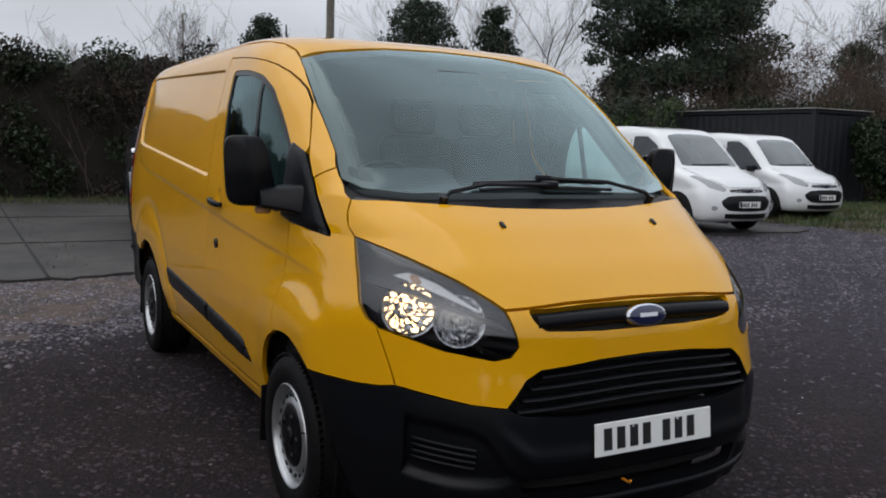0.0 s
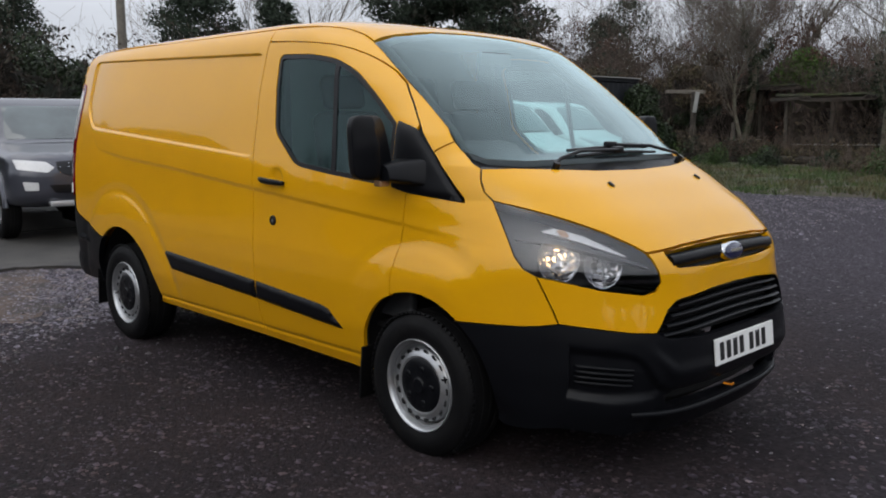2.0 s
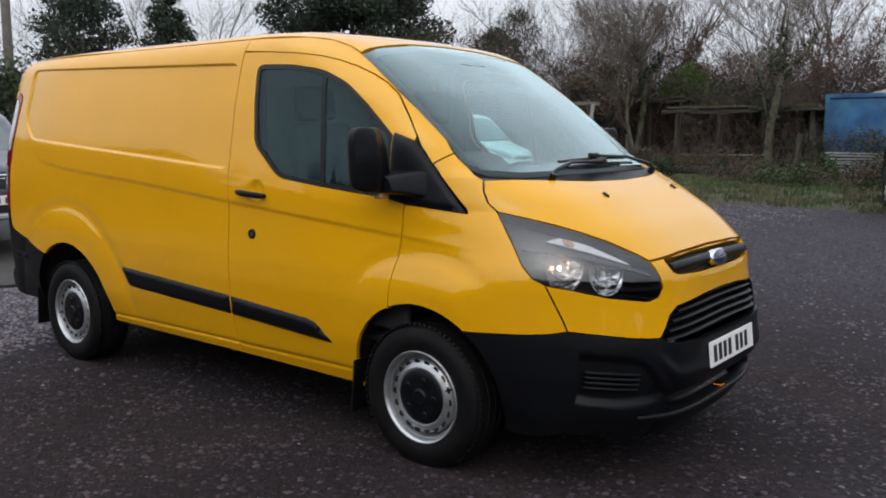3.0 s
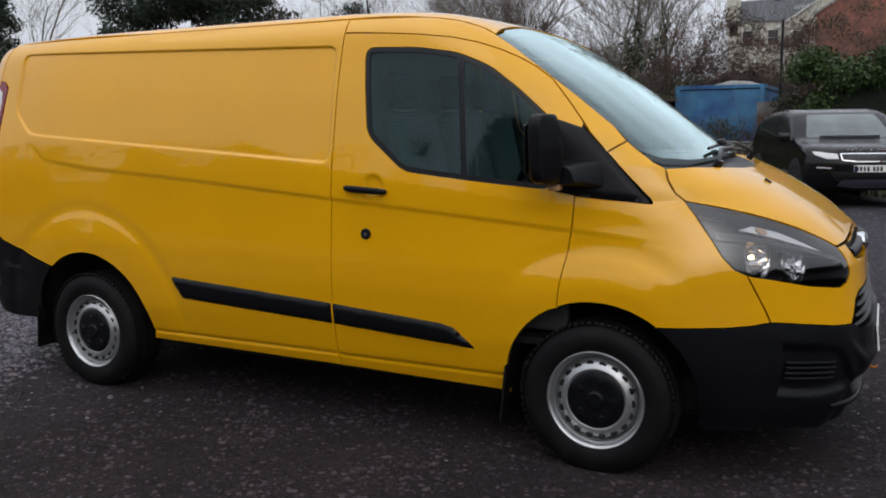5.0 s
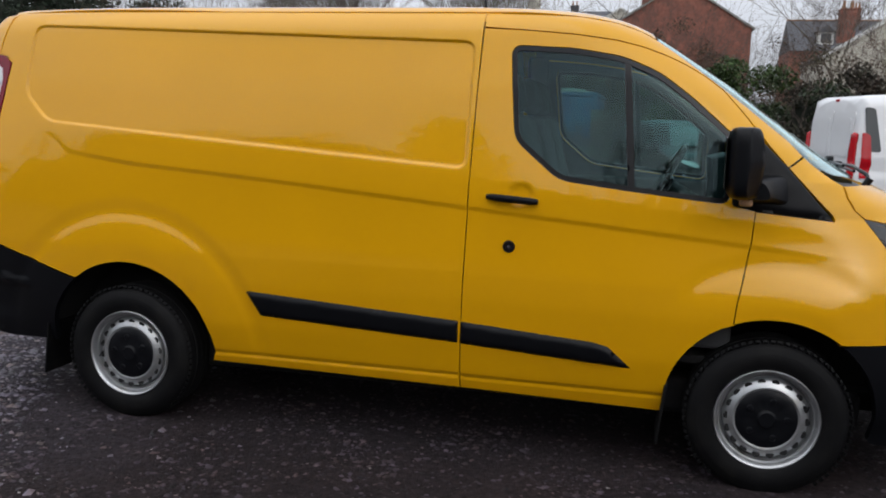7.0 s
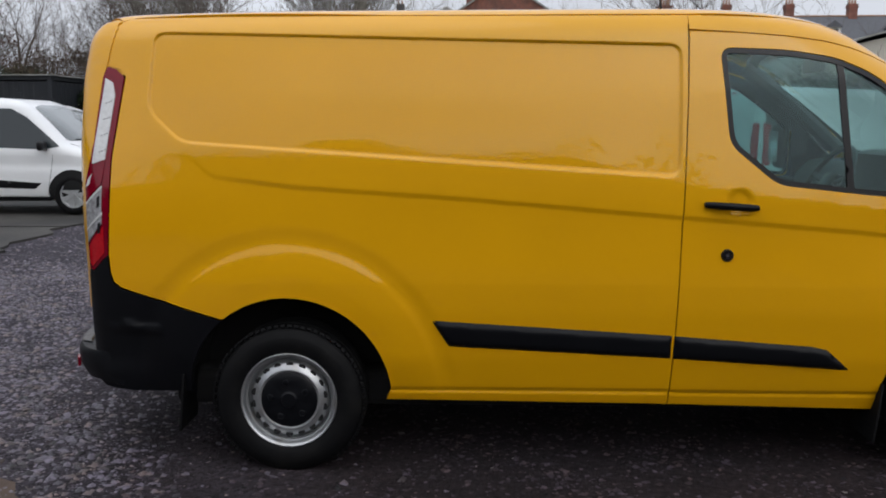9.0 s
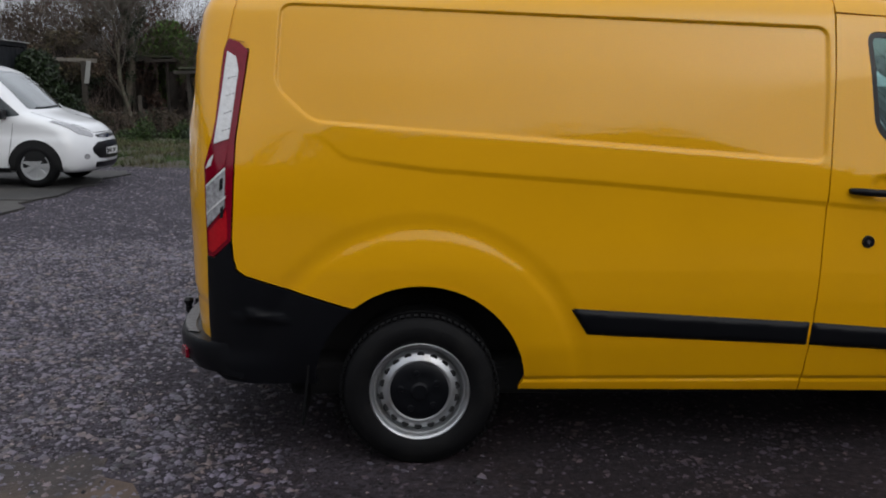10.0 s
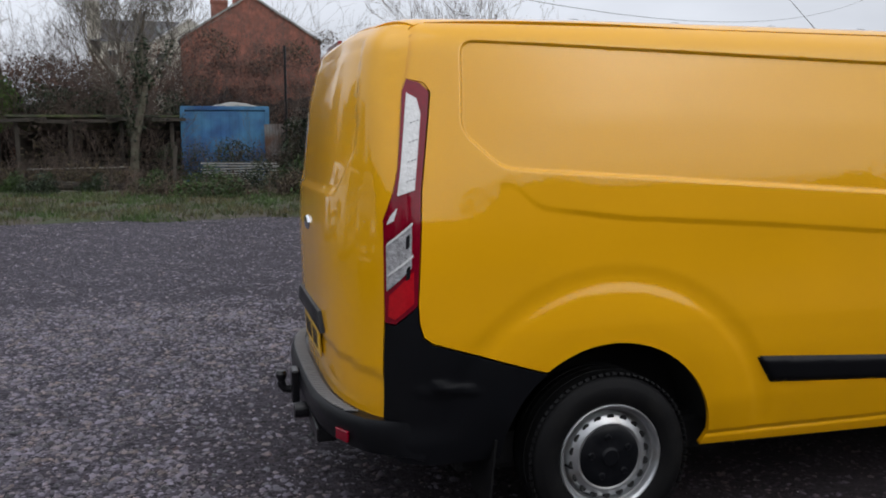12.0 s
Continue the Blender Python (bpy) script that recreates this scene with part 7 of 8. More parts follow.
# thickets behind the sheds
hedge("thicket", "brown bramble thicket behind the old sheds", (-19.0, 33.5), (-4.6, 29.6), 4.2, 2.4, 26000, 0.045, BRAMBLE, 9, 560, TWIG, 0.8, "thicket", 0.6, RUSSET)
hedge("thicket", "tall brown winter shrubs behind the blue container", (-9.5, 29.0), (3.5, 31.0), 4.4, 2.6, 30000, 0.045, RUSSET, 10, 520, TWIG, 0.8, "thicket", 0.6, BRAMBLE)
hedge("thicket", "bare winter scrub below the brick gable", (1.5, 27.5), (17.0, 30.5), 4.0, 2.6, 15000, 0.045, BRAMBLE, 11, 380, TWIG, 0.8, "thicket", 0.6, RUSSET)
# green hedge at the far right and the ivy beside it
hedge("hedge", "dense green laurel hedge behind the black car", (-0.75, 17.7), (1.95, 17.8), 2.95, 1.2, 26000, 0.05, LAUREL, 12, 0, None, 0.3)
hedge("hedge", "dark ivy hedge with berries behind the white van", (2.3, 17.5), (13.0, 16.5), 2.55, 1.3, 30000, 0.058, IVY, 13, 120, TWIG, 0.5, second=DEAD)

# big dark evergreen and other far trees
def evergreen(at, height, width, n, seed, label, base=0.3, size=0.09):
    """A dense dark crown: flat sprays in clumps on a limbed trunk."""
    rg = np.random.default_rng(seed)
    blobs = []
    count = int(52 * width)
    for i in range(count):
        t = base + (1 - base) * rg.random()
        f = min(max((t - base) / (1 - base), 0.0), 1.0)
        w = width * (math.sin(math.pi * min(0.12 + 0.86 * f, 1.0)) ** 0.55)
        a = rg.random() * math.tau
        r = max(w - 0.5, 0.1) * rg.random() ** 0.45
        s = rg.uniform(0.45, 1.0) * min(1.0, 0.35 + width * 0.22)
        blobs.append((r * math.cos(a), r * math.sin(a), t * (height - 0.4), s * 1.15, s * 1.15, s * 0.7))
    return leafy("tree", label, "tree", at, blobs, n, size, PINE, height * 0.85, seed)


evergreen((-26.6, 26.2), 10.8, 4.7, 78000, 21, "large dark evergreen tree with a dense crown", 0.22)
evergreen((-31.5, 19.5), 8.0, 1.5, 9000, 23, "small dark pine above the hedge", 0.2)
evergreen((-36.0, 17.8), 8.8, 2.5, 13000, 24, "ragged dark pine with a thin crown", 0.4)
evergreen((-44.0, 12.5), 8.2, 2.0, 10000, 25, "broad dark pine far beyond the hedge", 0.4)
evergreen((-33.0, 47.0), 8.6, 2.6, 11000, 26, "rounded dark tree in the distance", 0.4)
evergreen((-40.0, 60.0), 11.9, 3.4, 7000, 27, "thin rounded green tree far beyond the yard", 0.45)
for i, (x, y, h, tw, lab) in enumerate([
    (-40.0, 24.0, 12.5, PALE_TWIG, "tall bare poplar far behind the hedge"), (-37.5, 26.5, 12.0, PALE_TWIG, "slender bare tree far behind the hedge"), (-34.5, 28.5, 11.5, PALE_TWIG, "bare tree far behind the hedge"),
    (-42.0, 20.5, 12.5, PALE_TWIG, "bare tree beside a pine"), (-40.0, 7.0, 8.0, TWIG, "bare twiggy tree above the long hedge"), (-44.0, 3.0, 7.0, TWIG, "low bare tree above the long hedge")]):
    bare_tree((x, y), h, 0.55, 40 + i, lab, 0.13, 5, 2, twig=tw)
for i, (x, y, h, r, lean, lab, ivy) in enumerate([
    (-12.6, 27.0, 8.6, 0.15, (0.05, 0), "bare forked tree with an ivy-wrapped trunk", 2600), (-11.9, 25.8, 6.4, 0.09, (-0.12, 0), "pale leaning bare tree beside the shed", 0),
    (-6.5, 23.4, 8.2, 0.15, (0.06, 0.0), "bare tree with spreading limbs by the shed", 1500), (-17.0, 41.0, 12.5, 0.20, (0, 0), "dark forked tree with an ivy-wrapped trunk", 3500),
    (-6.6, 33.0, 10.0, 0.15, (-0.05, 0), "tall bare tree behind the blue container", 0), (-15.5, 32.5, 9.6, 0.14, (0.1, 0), "wide bare tree behind the old shed", 0),
    (-18.0, 31.0, 8.5, 0.13, (0, 0), "bare tree over the green hedge", 0), (-21.0, 30.0, 8.6, 0.13, (0.05, 0), "bare tree behind the dark container", 0), (9.6, 33.0, 8.6, 0.10, (0.05, 0), "thin bare tree in front of the terrace", 0), (6.0, 34.0, 9.5, 0.10, (0, 0), "bare tree by the brick gable", 0),
    (-13.6, 31.0, 8.4, 0.13, (0.0, 0), "bare tree in the thicket", 0), (-7.6, 33.0, 10.0, 0.14, (-0.05, 0), "tall bare tree in the thicket", 0)]):
    bare_tree((x, y), h, 0.62, 60 + i, lab, r, 5, 3 if i in (1, 2, 10) else 2, lean, PALE_TWIG if i in (1, 2, 4, 5, 8) else TWIG, ivy=ivy)
BRIGHT_IVY = material("fresh_ivy_leaves", (0.065, 0.14, 0.018), rough=0.5, piece=0.5, island=True, vary=0.3, scale=0.9, spec=0.3)
leafy("bush", "green ivy bush on an old stump", "bush", (-11.9, 30.2), [(0, 0, 3.2, 1.15, 0.9, 0.8), (0.6, 0, 2.85, 0.8, 0.8, 0.6), (-0.7, 0.1, 2.9, 0.75, 0.8, 0.6), (0.1, 0, 3.75, 0.65, 0.6, 0.45), (0.2, 0, 2.3, 0.8, 0.7, 0.6), (0, 0, 1.4, 0.35, 0.35, 1.0)], 13000, 0.062, BRIGHT_IVY, 3.0, 5)
leafy("bush", "dark green ivy bush beside the container", "bush", (-12.9, 20.9), [(0, 0, 1.4, 0.55, 0.6, 0.8), (-0.35, 0.3, 2.1, 0.6, 0.6, 0.55), (0.5, 0.2, 0.8, 0.5, 0.5, 0.6)], 6000, 0.055, IVY)
for i, (x, y, s) in enumerate([(-8.6, 20.2, 0.6), (-5.9, 21.0, 0.6), (-4.2, 21.2, 0.5), (-2.4, 20.6, 0.7), (-1.2, 20.4, 0.8), (-10.4, 20.6, 0.6), (-7.4, 21.6, 0.5), (-9.6, 21.9, 0.55), (-12.4, 21.2, 0.7), (-3.2, 21.5, 0.8), (-2.0, 21.8, 0.9), (-4.6, 21.6, 0.7)]):
    leafy("weeds", "clump of rank weeds and bramble at the bank", "weeds", (x, y), [(0, 0, 0.35 * s, s, s * 0.8, 0.5 * s), (0.4 * s, 0, 0.7 * s, 0.5 * s, 0.5 * s, 0.6 * s)], 1500, 0.035, LAUREL if i % 3 else IVY)

# brambles in front of and over the sheds
hedge("brambles", "tangled brown brambles in front of the old shed", (-14.5, 22.5), (-5.4, 22.7), 0.75, 0.7, 7000, 0.04, BRAMBLE, 31, 260, TWIG, 0.9, "brambles", 0.4, IVY)
hedge("brambles", "leafless brambles hanging before the shed", (-9.6, 23.7), (-5.3, 23.7), 1.9, 0.3, 1100, 0.04, BRAMBLE, 37, 60, TWIG, 0.9, "brambles", 0.0, IVY)
hedge("brambles", "brambles and ivy over the shed roof", (-9.4, 26.6), (-5.4, 26.9), 2.75, 0.9, 9000, 0.045, BRAMBLE, 32, 260, TWIG, 0.9, "brambles", 0.6, IVY)
hedge("brambles", "dry dock stalks and brambles in front of the blue container", (-5.4, 23.2), (-1.0, 23.1), 1.1, 0.6, 3000, 0.04, IVY, 33, 130, TWIG, 0.9, "brambles", 0.0, DEAD)
hedge("brambles", "ivy and brambles beside the iron fence", (-1.9, 23.6), (1.2, 23.0), 2.4, 1.0, 12000, 0.05, IVY, 34, 60, TWIG, 0.8, "brambles", 0.7, DEAD)
hedge("brambles", "low brown weeds and brambles on the grassy bank", (-6.6, 19.4), (0.9, 16.9), 0.55, 1.0, 8000, 0.04, BRAMBLE, 41, 170, TWIG, 0.9, "brambles", 0.0, LAUREL)
# the yard's near side, behind the camera
hedge("hedge", "tall hedge along the near side of the yard", (-18.0, -15.0), (20.0, -16.0), 4.2, 1.6, 60000, 0.06, DEAD, 35, 40, TWIG, 0.8)
# added out of view so that glass and paint mirror less open sky
hedge("hedge", "unseen dark evergreen hedge added at the yard's end", (19.0, -15.0), (20.0, 12.0), 3.6, 1.6, 36000, 0.065, IVY, 36, 20, TWIG, 0.6)
evergreen((-5.5, -20.0), 7.0, 2.6, 18000, 95, "dark evergreen along the near side of the yard", 0.25, 0.08)

# grass on the bank
n = 52000
gx, gy = rng.uniform(-15, 13, n), 13.0 + 7.5 * rng.random(n) ** 1.3
ok = (gy + 0.5 * wobble(gx, gy, 0.9) > 13.35) & (rng.random(n) < 0.35 + 0.65 * (wobble(gx, gy, 1.1, 4) > -0.25))
gx, gy = gx[ok], gy[ok]
n = len(gx)
gz = verge_z(gx, gy)
a, hgt = rng.uniform(0, math.tau, n), rng.uniform(0.03, 0.13, n) * (1 + 0.6 * (wobble(gx, gy, 2.0, 1) > 0.3))
w = 0.012
v = np.stack([np.stack([gx - w * np.cos(a), gy - w * np.sin(a), gz], 1), np.stack([gx + w * np.cos(a), gy + w * np.sin(a), gz], 1),
              np.stack([gx + rng.normal(0, 0.04, n), gy + rng.normal(0, 0.04, n), gz + hgt], 1)], 1)
tagged(link("grass", quick_mesh("grass", v.reshape(-1, 3), np.arange(n * 3).reshape(n, 3), GRASS)), "short rough winter grass on the bank", "grass", kind="stuff")
n = 9000
gx, gy = rng.uniform(-18.2, -15.6, n), rng.uniform(-13.5, 5.0, n)
ok = rng.random(n) < smoothstep(-15.6, -16.8, gx + 0.4 * wobble(gx, gy, 1.3))
gx, gy = gx[ok], gy[ok]
n = len(gx)
a, hgt, w = rng.uniform(0, math.tau, n), rng.uniform(0.04, 0.16, n), 0.014
v = np.stack([np.stack([gx - w * np.cos(a), gy - w * np.sin(a), gx * 0], 1), np.stack([gx + w * np.cos(a), gy + w * np.sin(a), gx * 0], 1), np.stack([gx + rng.normal(0, 0.03, n), gy + rng.normal(0, 0.03, n), hgt], 1)], 1)
tagged(link("grass", quick_mesh("grass", v.reshape(-1, 3), np.arange(n * 3).reshape(n, 3), GRASS)), "green grass at the foot of the long hedge", "grass", kind="stuff")
w = 0.012
n = 1500
gx, gy = rng.uniform(-23, -6.8, n), rng.uniform(-1.6, 0.2, n) ** 1
a, hgt = rng.uniform(0, math.tau, n), rng.uniform(0.02, 0.06, n)
keep = np.abs(gy + 1.1) < 0.25
gx, gy, a, hgt = gx[keep], gy[keep], a[keep], hgt[keep]
n = len(gx)
v = np.stack([np.stack([gx - w * np.cos(a), gy - w * np.sin(a), gx * 0], 1), np.stack([gx + w * np.cos(a), gy + w * np.sin(a), gx * 0], 1), np.stack([gx + rng.normal(0, 0.02, n), gy, hgt], 1)], 1)
tagged(link("grass", quick_mesh("grass", v.reshape(-1, 3), np.arange(n * 3).reshape(n, 3), GRASS)), "tufts of grass along the concrete edge", "grass", kind="stuff")

# ---- sheds, containers, poles and houses ----
OLD_WOOD = material("weathered_dark_timber", (0.045, 0.038, 0.030), rough=0.9, vary=0.4, scale=6, piece=0.3, bump=0.5, bump_scale=40)
FELT = material("mossy_roof_felt", (0.030, 0.030, 0.026), rough=0.9, vary=0.3, scale=4, color2=(0.05, 0.06, 0.02), mix_scale=1.5)
BLUE_STEEL = material("faded_blue_steel", (0.012, 0.070, 0.20), rough=0.6, vary=0.3, scale=2.5, color2=(0.038, 0.15, 0.28), mix_scale=0.45, mix_low=0.45, mix_high=0.56)
NAVY_STEEL = material("dark_painted_steel", (0.007, 0.009, 0.013), rough=0.6, vary=0.2, scale=2)
TIN = material("rusty_corrugated_iron", (0.20, 0.20, 0.20), rough=0.7, metal=0.3, color2=(0.12, 0.06, 0.035), mix_scale=1.6, vary=0.2, scale=5)
SHEET_GREY = material("grey_fibre_cement", (0.30, 0.30, 0.29), rough=0.85, vary=0.15, scale=2, color2=(0.22, 0.22, 0.20), mix_scale=0.8)
BRICK = material("red_brickwork", (0.27, 0.105, 0.073), rough=0.9, vary=0.3, scale=2.2, color2=(0.19, 0.085, 0.064), mix_scale=0.7, piece=0.2, bump=0.5, bump_scale=9)
SLATE = material("grey_slates", (0.075, 0.078, 0.088), rough=0.75, vary=0.2, scale=5, piece=0.2)
RENDER_WHITE = material("cream_render", (0.55, 0.52, 0.45), rough=0.9, vary=0.08, scale=2)
WHITE_WOOD = material("white_painted_wood", (0.72, 0.72, 0.70), rough=0.6, vary=0.05, scale=6)
CLAY = material("clay_pots", (0.30, 0.16, 0.09), rough=0.85, vary=0.15, scale=8)
POLE_WOOD = material("grey_wooden_pole", (0.14, 0.125, 0.105), rough=0.9, vary=0.25, scale=10)


def corrugated(w, h, pitch, depth, thick, bm=None):
    """A sheet with trapezoid ribs, w wide along x and h high along z, facing -y."""
    bm = bm or bmesh.new()
    n = int(w / pitch)
    pts = []
    for i in range(n):
        x = -w / 2 + i * pitch
        pts += [(x, 0), (x + pitch * 0.3, 0), (x + pitch * 0.45, depth), (x + pitch * 0.85, depth)]
    pts.append((w / 2, 0))
    lo = [[bm.verts.new((x, y + o, z)) for x, y in pts] for o in (0, thick) for z in (0, h)]
    for i in range(len(pts) - 1):
        bm.faces.new((lo[0][i], lo[0][i + 1], lo[1][i + 1], lo[1][i]))
        bm.faces.new((lo[2][i], lo[3][i], lo[3][i + 1], lo[2][i + 1]))
    return bm


def container(at, turn, length, width, height, mat, label, name="storage_container", rib=0.036):
    top = thing(name, label, "container", Matrix.Translation((*at, 0.05)) @ Matrix.Rotation(radians(turn), 4, "Z"))
    for sgn in (-1, 1):
        part("side_wall", corrugated(length - 0.2, height - 0.3, 0.28, rib, 0.003), mat, top, m=Matrix.Translation((0, sgn * (width / 2 - 0.04), 0.15)) @ (Matrix() if sgn < 0 else Matrix.Rotation(math.pi, 4, "Z")))
        part("end_wall", corrugated(width - 0.2, height - 0.3, 0.28, rib, 0.003), mat, top, m=Matrix.Translation((sgn * (length / 2 - 0.04), 0, 0.15)) @ Matrix.Rotation(sgn * math.pi / 2, 4, "Z"))
        for s2 in (-1, 1):
            part("corner_post", box((0.14, 0.14, height), (sgn * (length / 2 - 0.07), s2 * (width / 2 - 0.07), height / 2), 0.015), mat, top)
        part("top_rail", box((length - 0.28, 0.1, 0.12), (0, sgn * (width / 2 - 0.05), height - 0.06), 0.01), mat, top)
        part("end_rail", box((0.1, width - 0.28, 0.12), (sgn * (length / 2 - 0.05), 0, height - 0.06), 0.01), mat, top)
    part("roof", box((length - 0.1, width - 0.1, 0.04), (0, 0, height - 0.03), 0.01), mat, top)
    part("floor", box((length - 0.1, width - 0.1, 0.12), (0, 0, 0.09), 0.01), mat, top)
    return top


container((-16.7, 20.45), 0, 6.06, 2.44, 2.75, NAVY_STEEL, "dark painted steel container behind the white vans", rib=0.012)
part_rim = thing("loose_sheeting", "grey sheeting laid on the container roof", "sheeting", Matrix.Translation((-16.7, 20.45, 2.81)))
part("sheet", box((6.2, 2.6, 0.03), (0, 0, 0.0), 0.01), SHEET_GREY, part_rim)
container((-3.75, 27.4), 0, 2.7, 6.06, 2.5, BLUE_STEEL, "faded blue steel container half hidden by shrubs", rib=0.008)
pile = thing("rubble_heap", "pale sacking heaped on the container roof", "heap", Matrix.Translation((-3.4, 25.6, 2.55)))
bm = bmesh.new()
bmesh.ops.create_icosphere(bm, subdivisions=3, radius=1)
for v in bm.verts:
    v.co = Vector((v.co.x * 0.7, v.co.y * 0.5, max(v.co.z, 0) * 0.16)) * (1 + 0.25 * noise.noise(v.co * 2.3))
part("heap", bm, SHEET_GREY, pile, smooth=True)
tin = thing("tin_fence", "rusty corrugated iron fence beside the container", "fence", Matrix.Translation((-1.2, 24.2, 0)))
for i in range(3):
    part("iron_sheet", corrugated(0.85, 1.9 - 0.12 * (i % 2), 0.09, 0.02, 0.002), TIN, tin, m=Matrix.Translation((-0.9 + 0.8 * i, 0.03 * (i % 2), 0.1)) @ Matrix.Rotation(0.03 * (i - 1), 4, "Y"))
planks = thing("plank_stack", "stack of grey weathered planks in front of the container", "planks", Matrix.Translation((-3.4, 22.6, 0.12)))
for i in range(9):
    part("plank", box((2.2, 0.16, 0.035), (0.04 * math.sin(i * 3), 0.02 * math.cos(i * 5), 0.10 + 0.075 * i), 0.004, 1, Matrix.Rotation(0.05 * math.sin(i * 2.3), 4, "Z") @ Matrix.Rotation(0.02 * math.cos(i * 1.7), 4, "Y")), SHEET_GREY, planks)


def lean_to(at, w, d, h, label, seed):
    rg = random.Random(seed)
    top = thing("shed", label, "shed", Matrix.Translation((*at, 0.05)))
    n = 4
    for i in range(n):
        x = -w / 2 + w * i / (n - 1)
        part("post", box((0.11, 0.11, h), (x, 0, h / 2), 0.01, 1, Matrix.Rotation(rg.uniform(-0.03, 0.03), 4, "Y")), OLD_WOOD, top)
        part("post", box((0.11, 0.11, h - 0.3), (x, d, (h - 0.3) / 2), 0.01), OLD_WOOD, top)
    part("roof", box((w + 0.5, d + 0.6, 0.07), (0, d / 2, h + 0.0), 0.01, 1, Matrix.Rotation(-0.13, 4, "X")), FELT, top)
    for i in range(5):
        part("roof_edge", box((w * 0.3, 0.03, 0.10), (-w * 0.45 + w * 0.225 * i, -0.3, h + 0.06 + rg.uniform(-0.04, 0.04)), 0.004, 1, Matrix.Rotation(rg.uniform(-0.05, 0.05), 4, "Y")), OLD_WOOD, top)
    # near-black back wall paints in the shade inside the shed
    part("back_wall", box((w, 0.04, h - 0.2), (0, d, (h - 0.2) / 2), 0.0), DARK, top)
    for x in (-w / 2, w / 2):
        part("side_wall", box((0.03, d - 0.3, h - 0.35), (x, d / 2 + 0.1, (h - 0.35) / 2), 0.0), OLD_WOOD, top)
    for i in range(6):
        part("rail", box((w * rg.uniform(0.5, 1.0), 0.03, 0.10), (rg.uniform(-0.4, 0.4), 0.3 + 0.18 * i, 0.25 + 0.16 * i + rg.uniform(-0.05, 0.05)), 0.004, 1, Matrix.Rotation(rg.uniform(-0.06, 0.06), 4, "Y")), OLD_WOOD, top)
    part("white_pole", tube([(-w * 0.45, -0.1, 0.62), (w * 0.2, -0.12, 0.66)], 0.025, 8), SHEET_GREY, top)
    return top


lean_to((-7.5, 24.0), 4.3, 2.3, 1.98, "collapsing open timber shed with a felt roof", 3)
lean_to((-13.4, 28.6), 3.8, 2.2, 2.5, "old dark timber lean-to in the undergrowth", 4)
beam = thing("old_gantry", "broken timber post with a pale crossbeam", "gantry", Matrix.Translation((-13.2, 23.8, 0.1)))
part("post", box((0.14, 0.14, 2.3), (0.35, 0, 1.15), 0.01), OLD_WOOD, beam)
part("crossbeam", box((1.5, 0.12, 0.12), (0, 0, 2.32), 0.01, 1, Matrix.Rotation(0.03, 4, "Y")), POLE_WOOD, beam)
part("hanging_board", box((0.14, 0.04, 0.7), (0.5, -0.1, 1.95), 0.005, 1, Matrix.Rotation(0.15, 4, "Y")), SHEET_GREY, beam)
for i, (x, y) in enumerate([(-13.6, 22.3), (-10.9, 22.9), (-5.62, 23.7), (-5.3, 22.3)]):
    fp = part("fence_post", box((0.10, 0.10, 1.3), (0, 0, 0.65), 0.01), OLD_WOOD, m=Matrix.Translation((x, y, 0.05)) @ Matrix.Rotation(0.04 * (i - 1), 4, "Y"))
    tagged(fp, "grey weathered fence post in the weeds", "fence post", "fence posts along the bank")
log = part("dark_log", tube([(-0.7, 0, 0.16), (0.0, 0.05, 0.18), (0.8, 0, 0.16)], 0.13, 10), OLD_WOOD, m=Matrix.Translation((-8.6, 22.4, 0.08)))
tagged(log, "dark log lying in the weeds", "log")

# poles and wires
for (x, y, h, r, lab) in ((-20.6, 7.2, 8.2, 0.13, "tall grey wooden utility pole behind the hedge"), (-1.9, 24.0, 4.4, 0.05, "thin dark steel post beside the container")):
    p = part("utility_pole", tube([(0, 0, -0.1), (0, 0, h)], r, 12, taper=0.8), POLE_WOOD if r > 0.1 else TRIM, m=Matrix.Translation((x, y, 0)), smooth=True)
    tagged(p, lab, "pole")
for (x, y, h) in ((-48.0, 9.0, 8.3), (-57.0, 80.0, 15.4)):
    lamp_post = thing("street_lamp", "slender grey street lamp in the distance", "street lamp", Matrix.Translation((x, y, 0)), "distant street lamps")
    part("post", tube([(0, 0, 0), (0, 0, h)], 0.06, 8, taper=0.7), POLE_WOOD, lamp_post)
    part("head", box((0.6, 0.16, 0.08), (0.2, 0, h), 0.03), SHEET_GREY, lamp_post)
for a, b, sag in (((-20.6, 7.2, 8.0), (60, 70, 15.5), 4.0), ((-20.6, 7.2, 7.7), (-60, -30, 9), 1.0)):
    pts = [Vector(a).lerp(Vector(b), t) - Vector((0, 0, sag * 4 * t * (1 - t))) for t in np.linspace(0, 1, 24)]
    wv = part("overhead_wire", tube(pts, 0.012, 4), TRIM)
    tagged(wv, "thin dark overhead wire", "wire")


def window(parent, at, w, h, face=-1, glassy=None):
    """A sash window standing proud of a wall that faces -y."""
    f = bmesh.new()
    for dx, dz, sx, sz in ((0, h / 2, w, 0.08), (0, -h / 2, w + 0.12, 0.09), (-w / 2, 0, 0.08, h), (w / 2, 0, 0.08, h), (0, 0, w, 0.05)):
        box((sx, 0.07, sz), (at[0] + dx, at[1] - 0.035, at[2] + dz), bm=f)
    fr = part("window", f, WHITE_WOOD, parent, "white sash window")
    part("pane", box((w - 0.06, 0.02, h - 0.06), (at[0], at[1] - 0.005, at[2])), DARK_GLASS, fr)


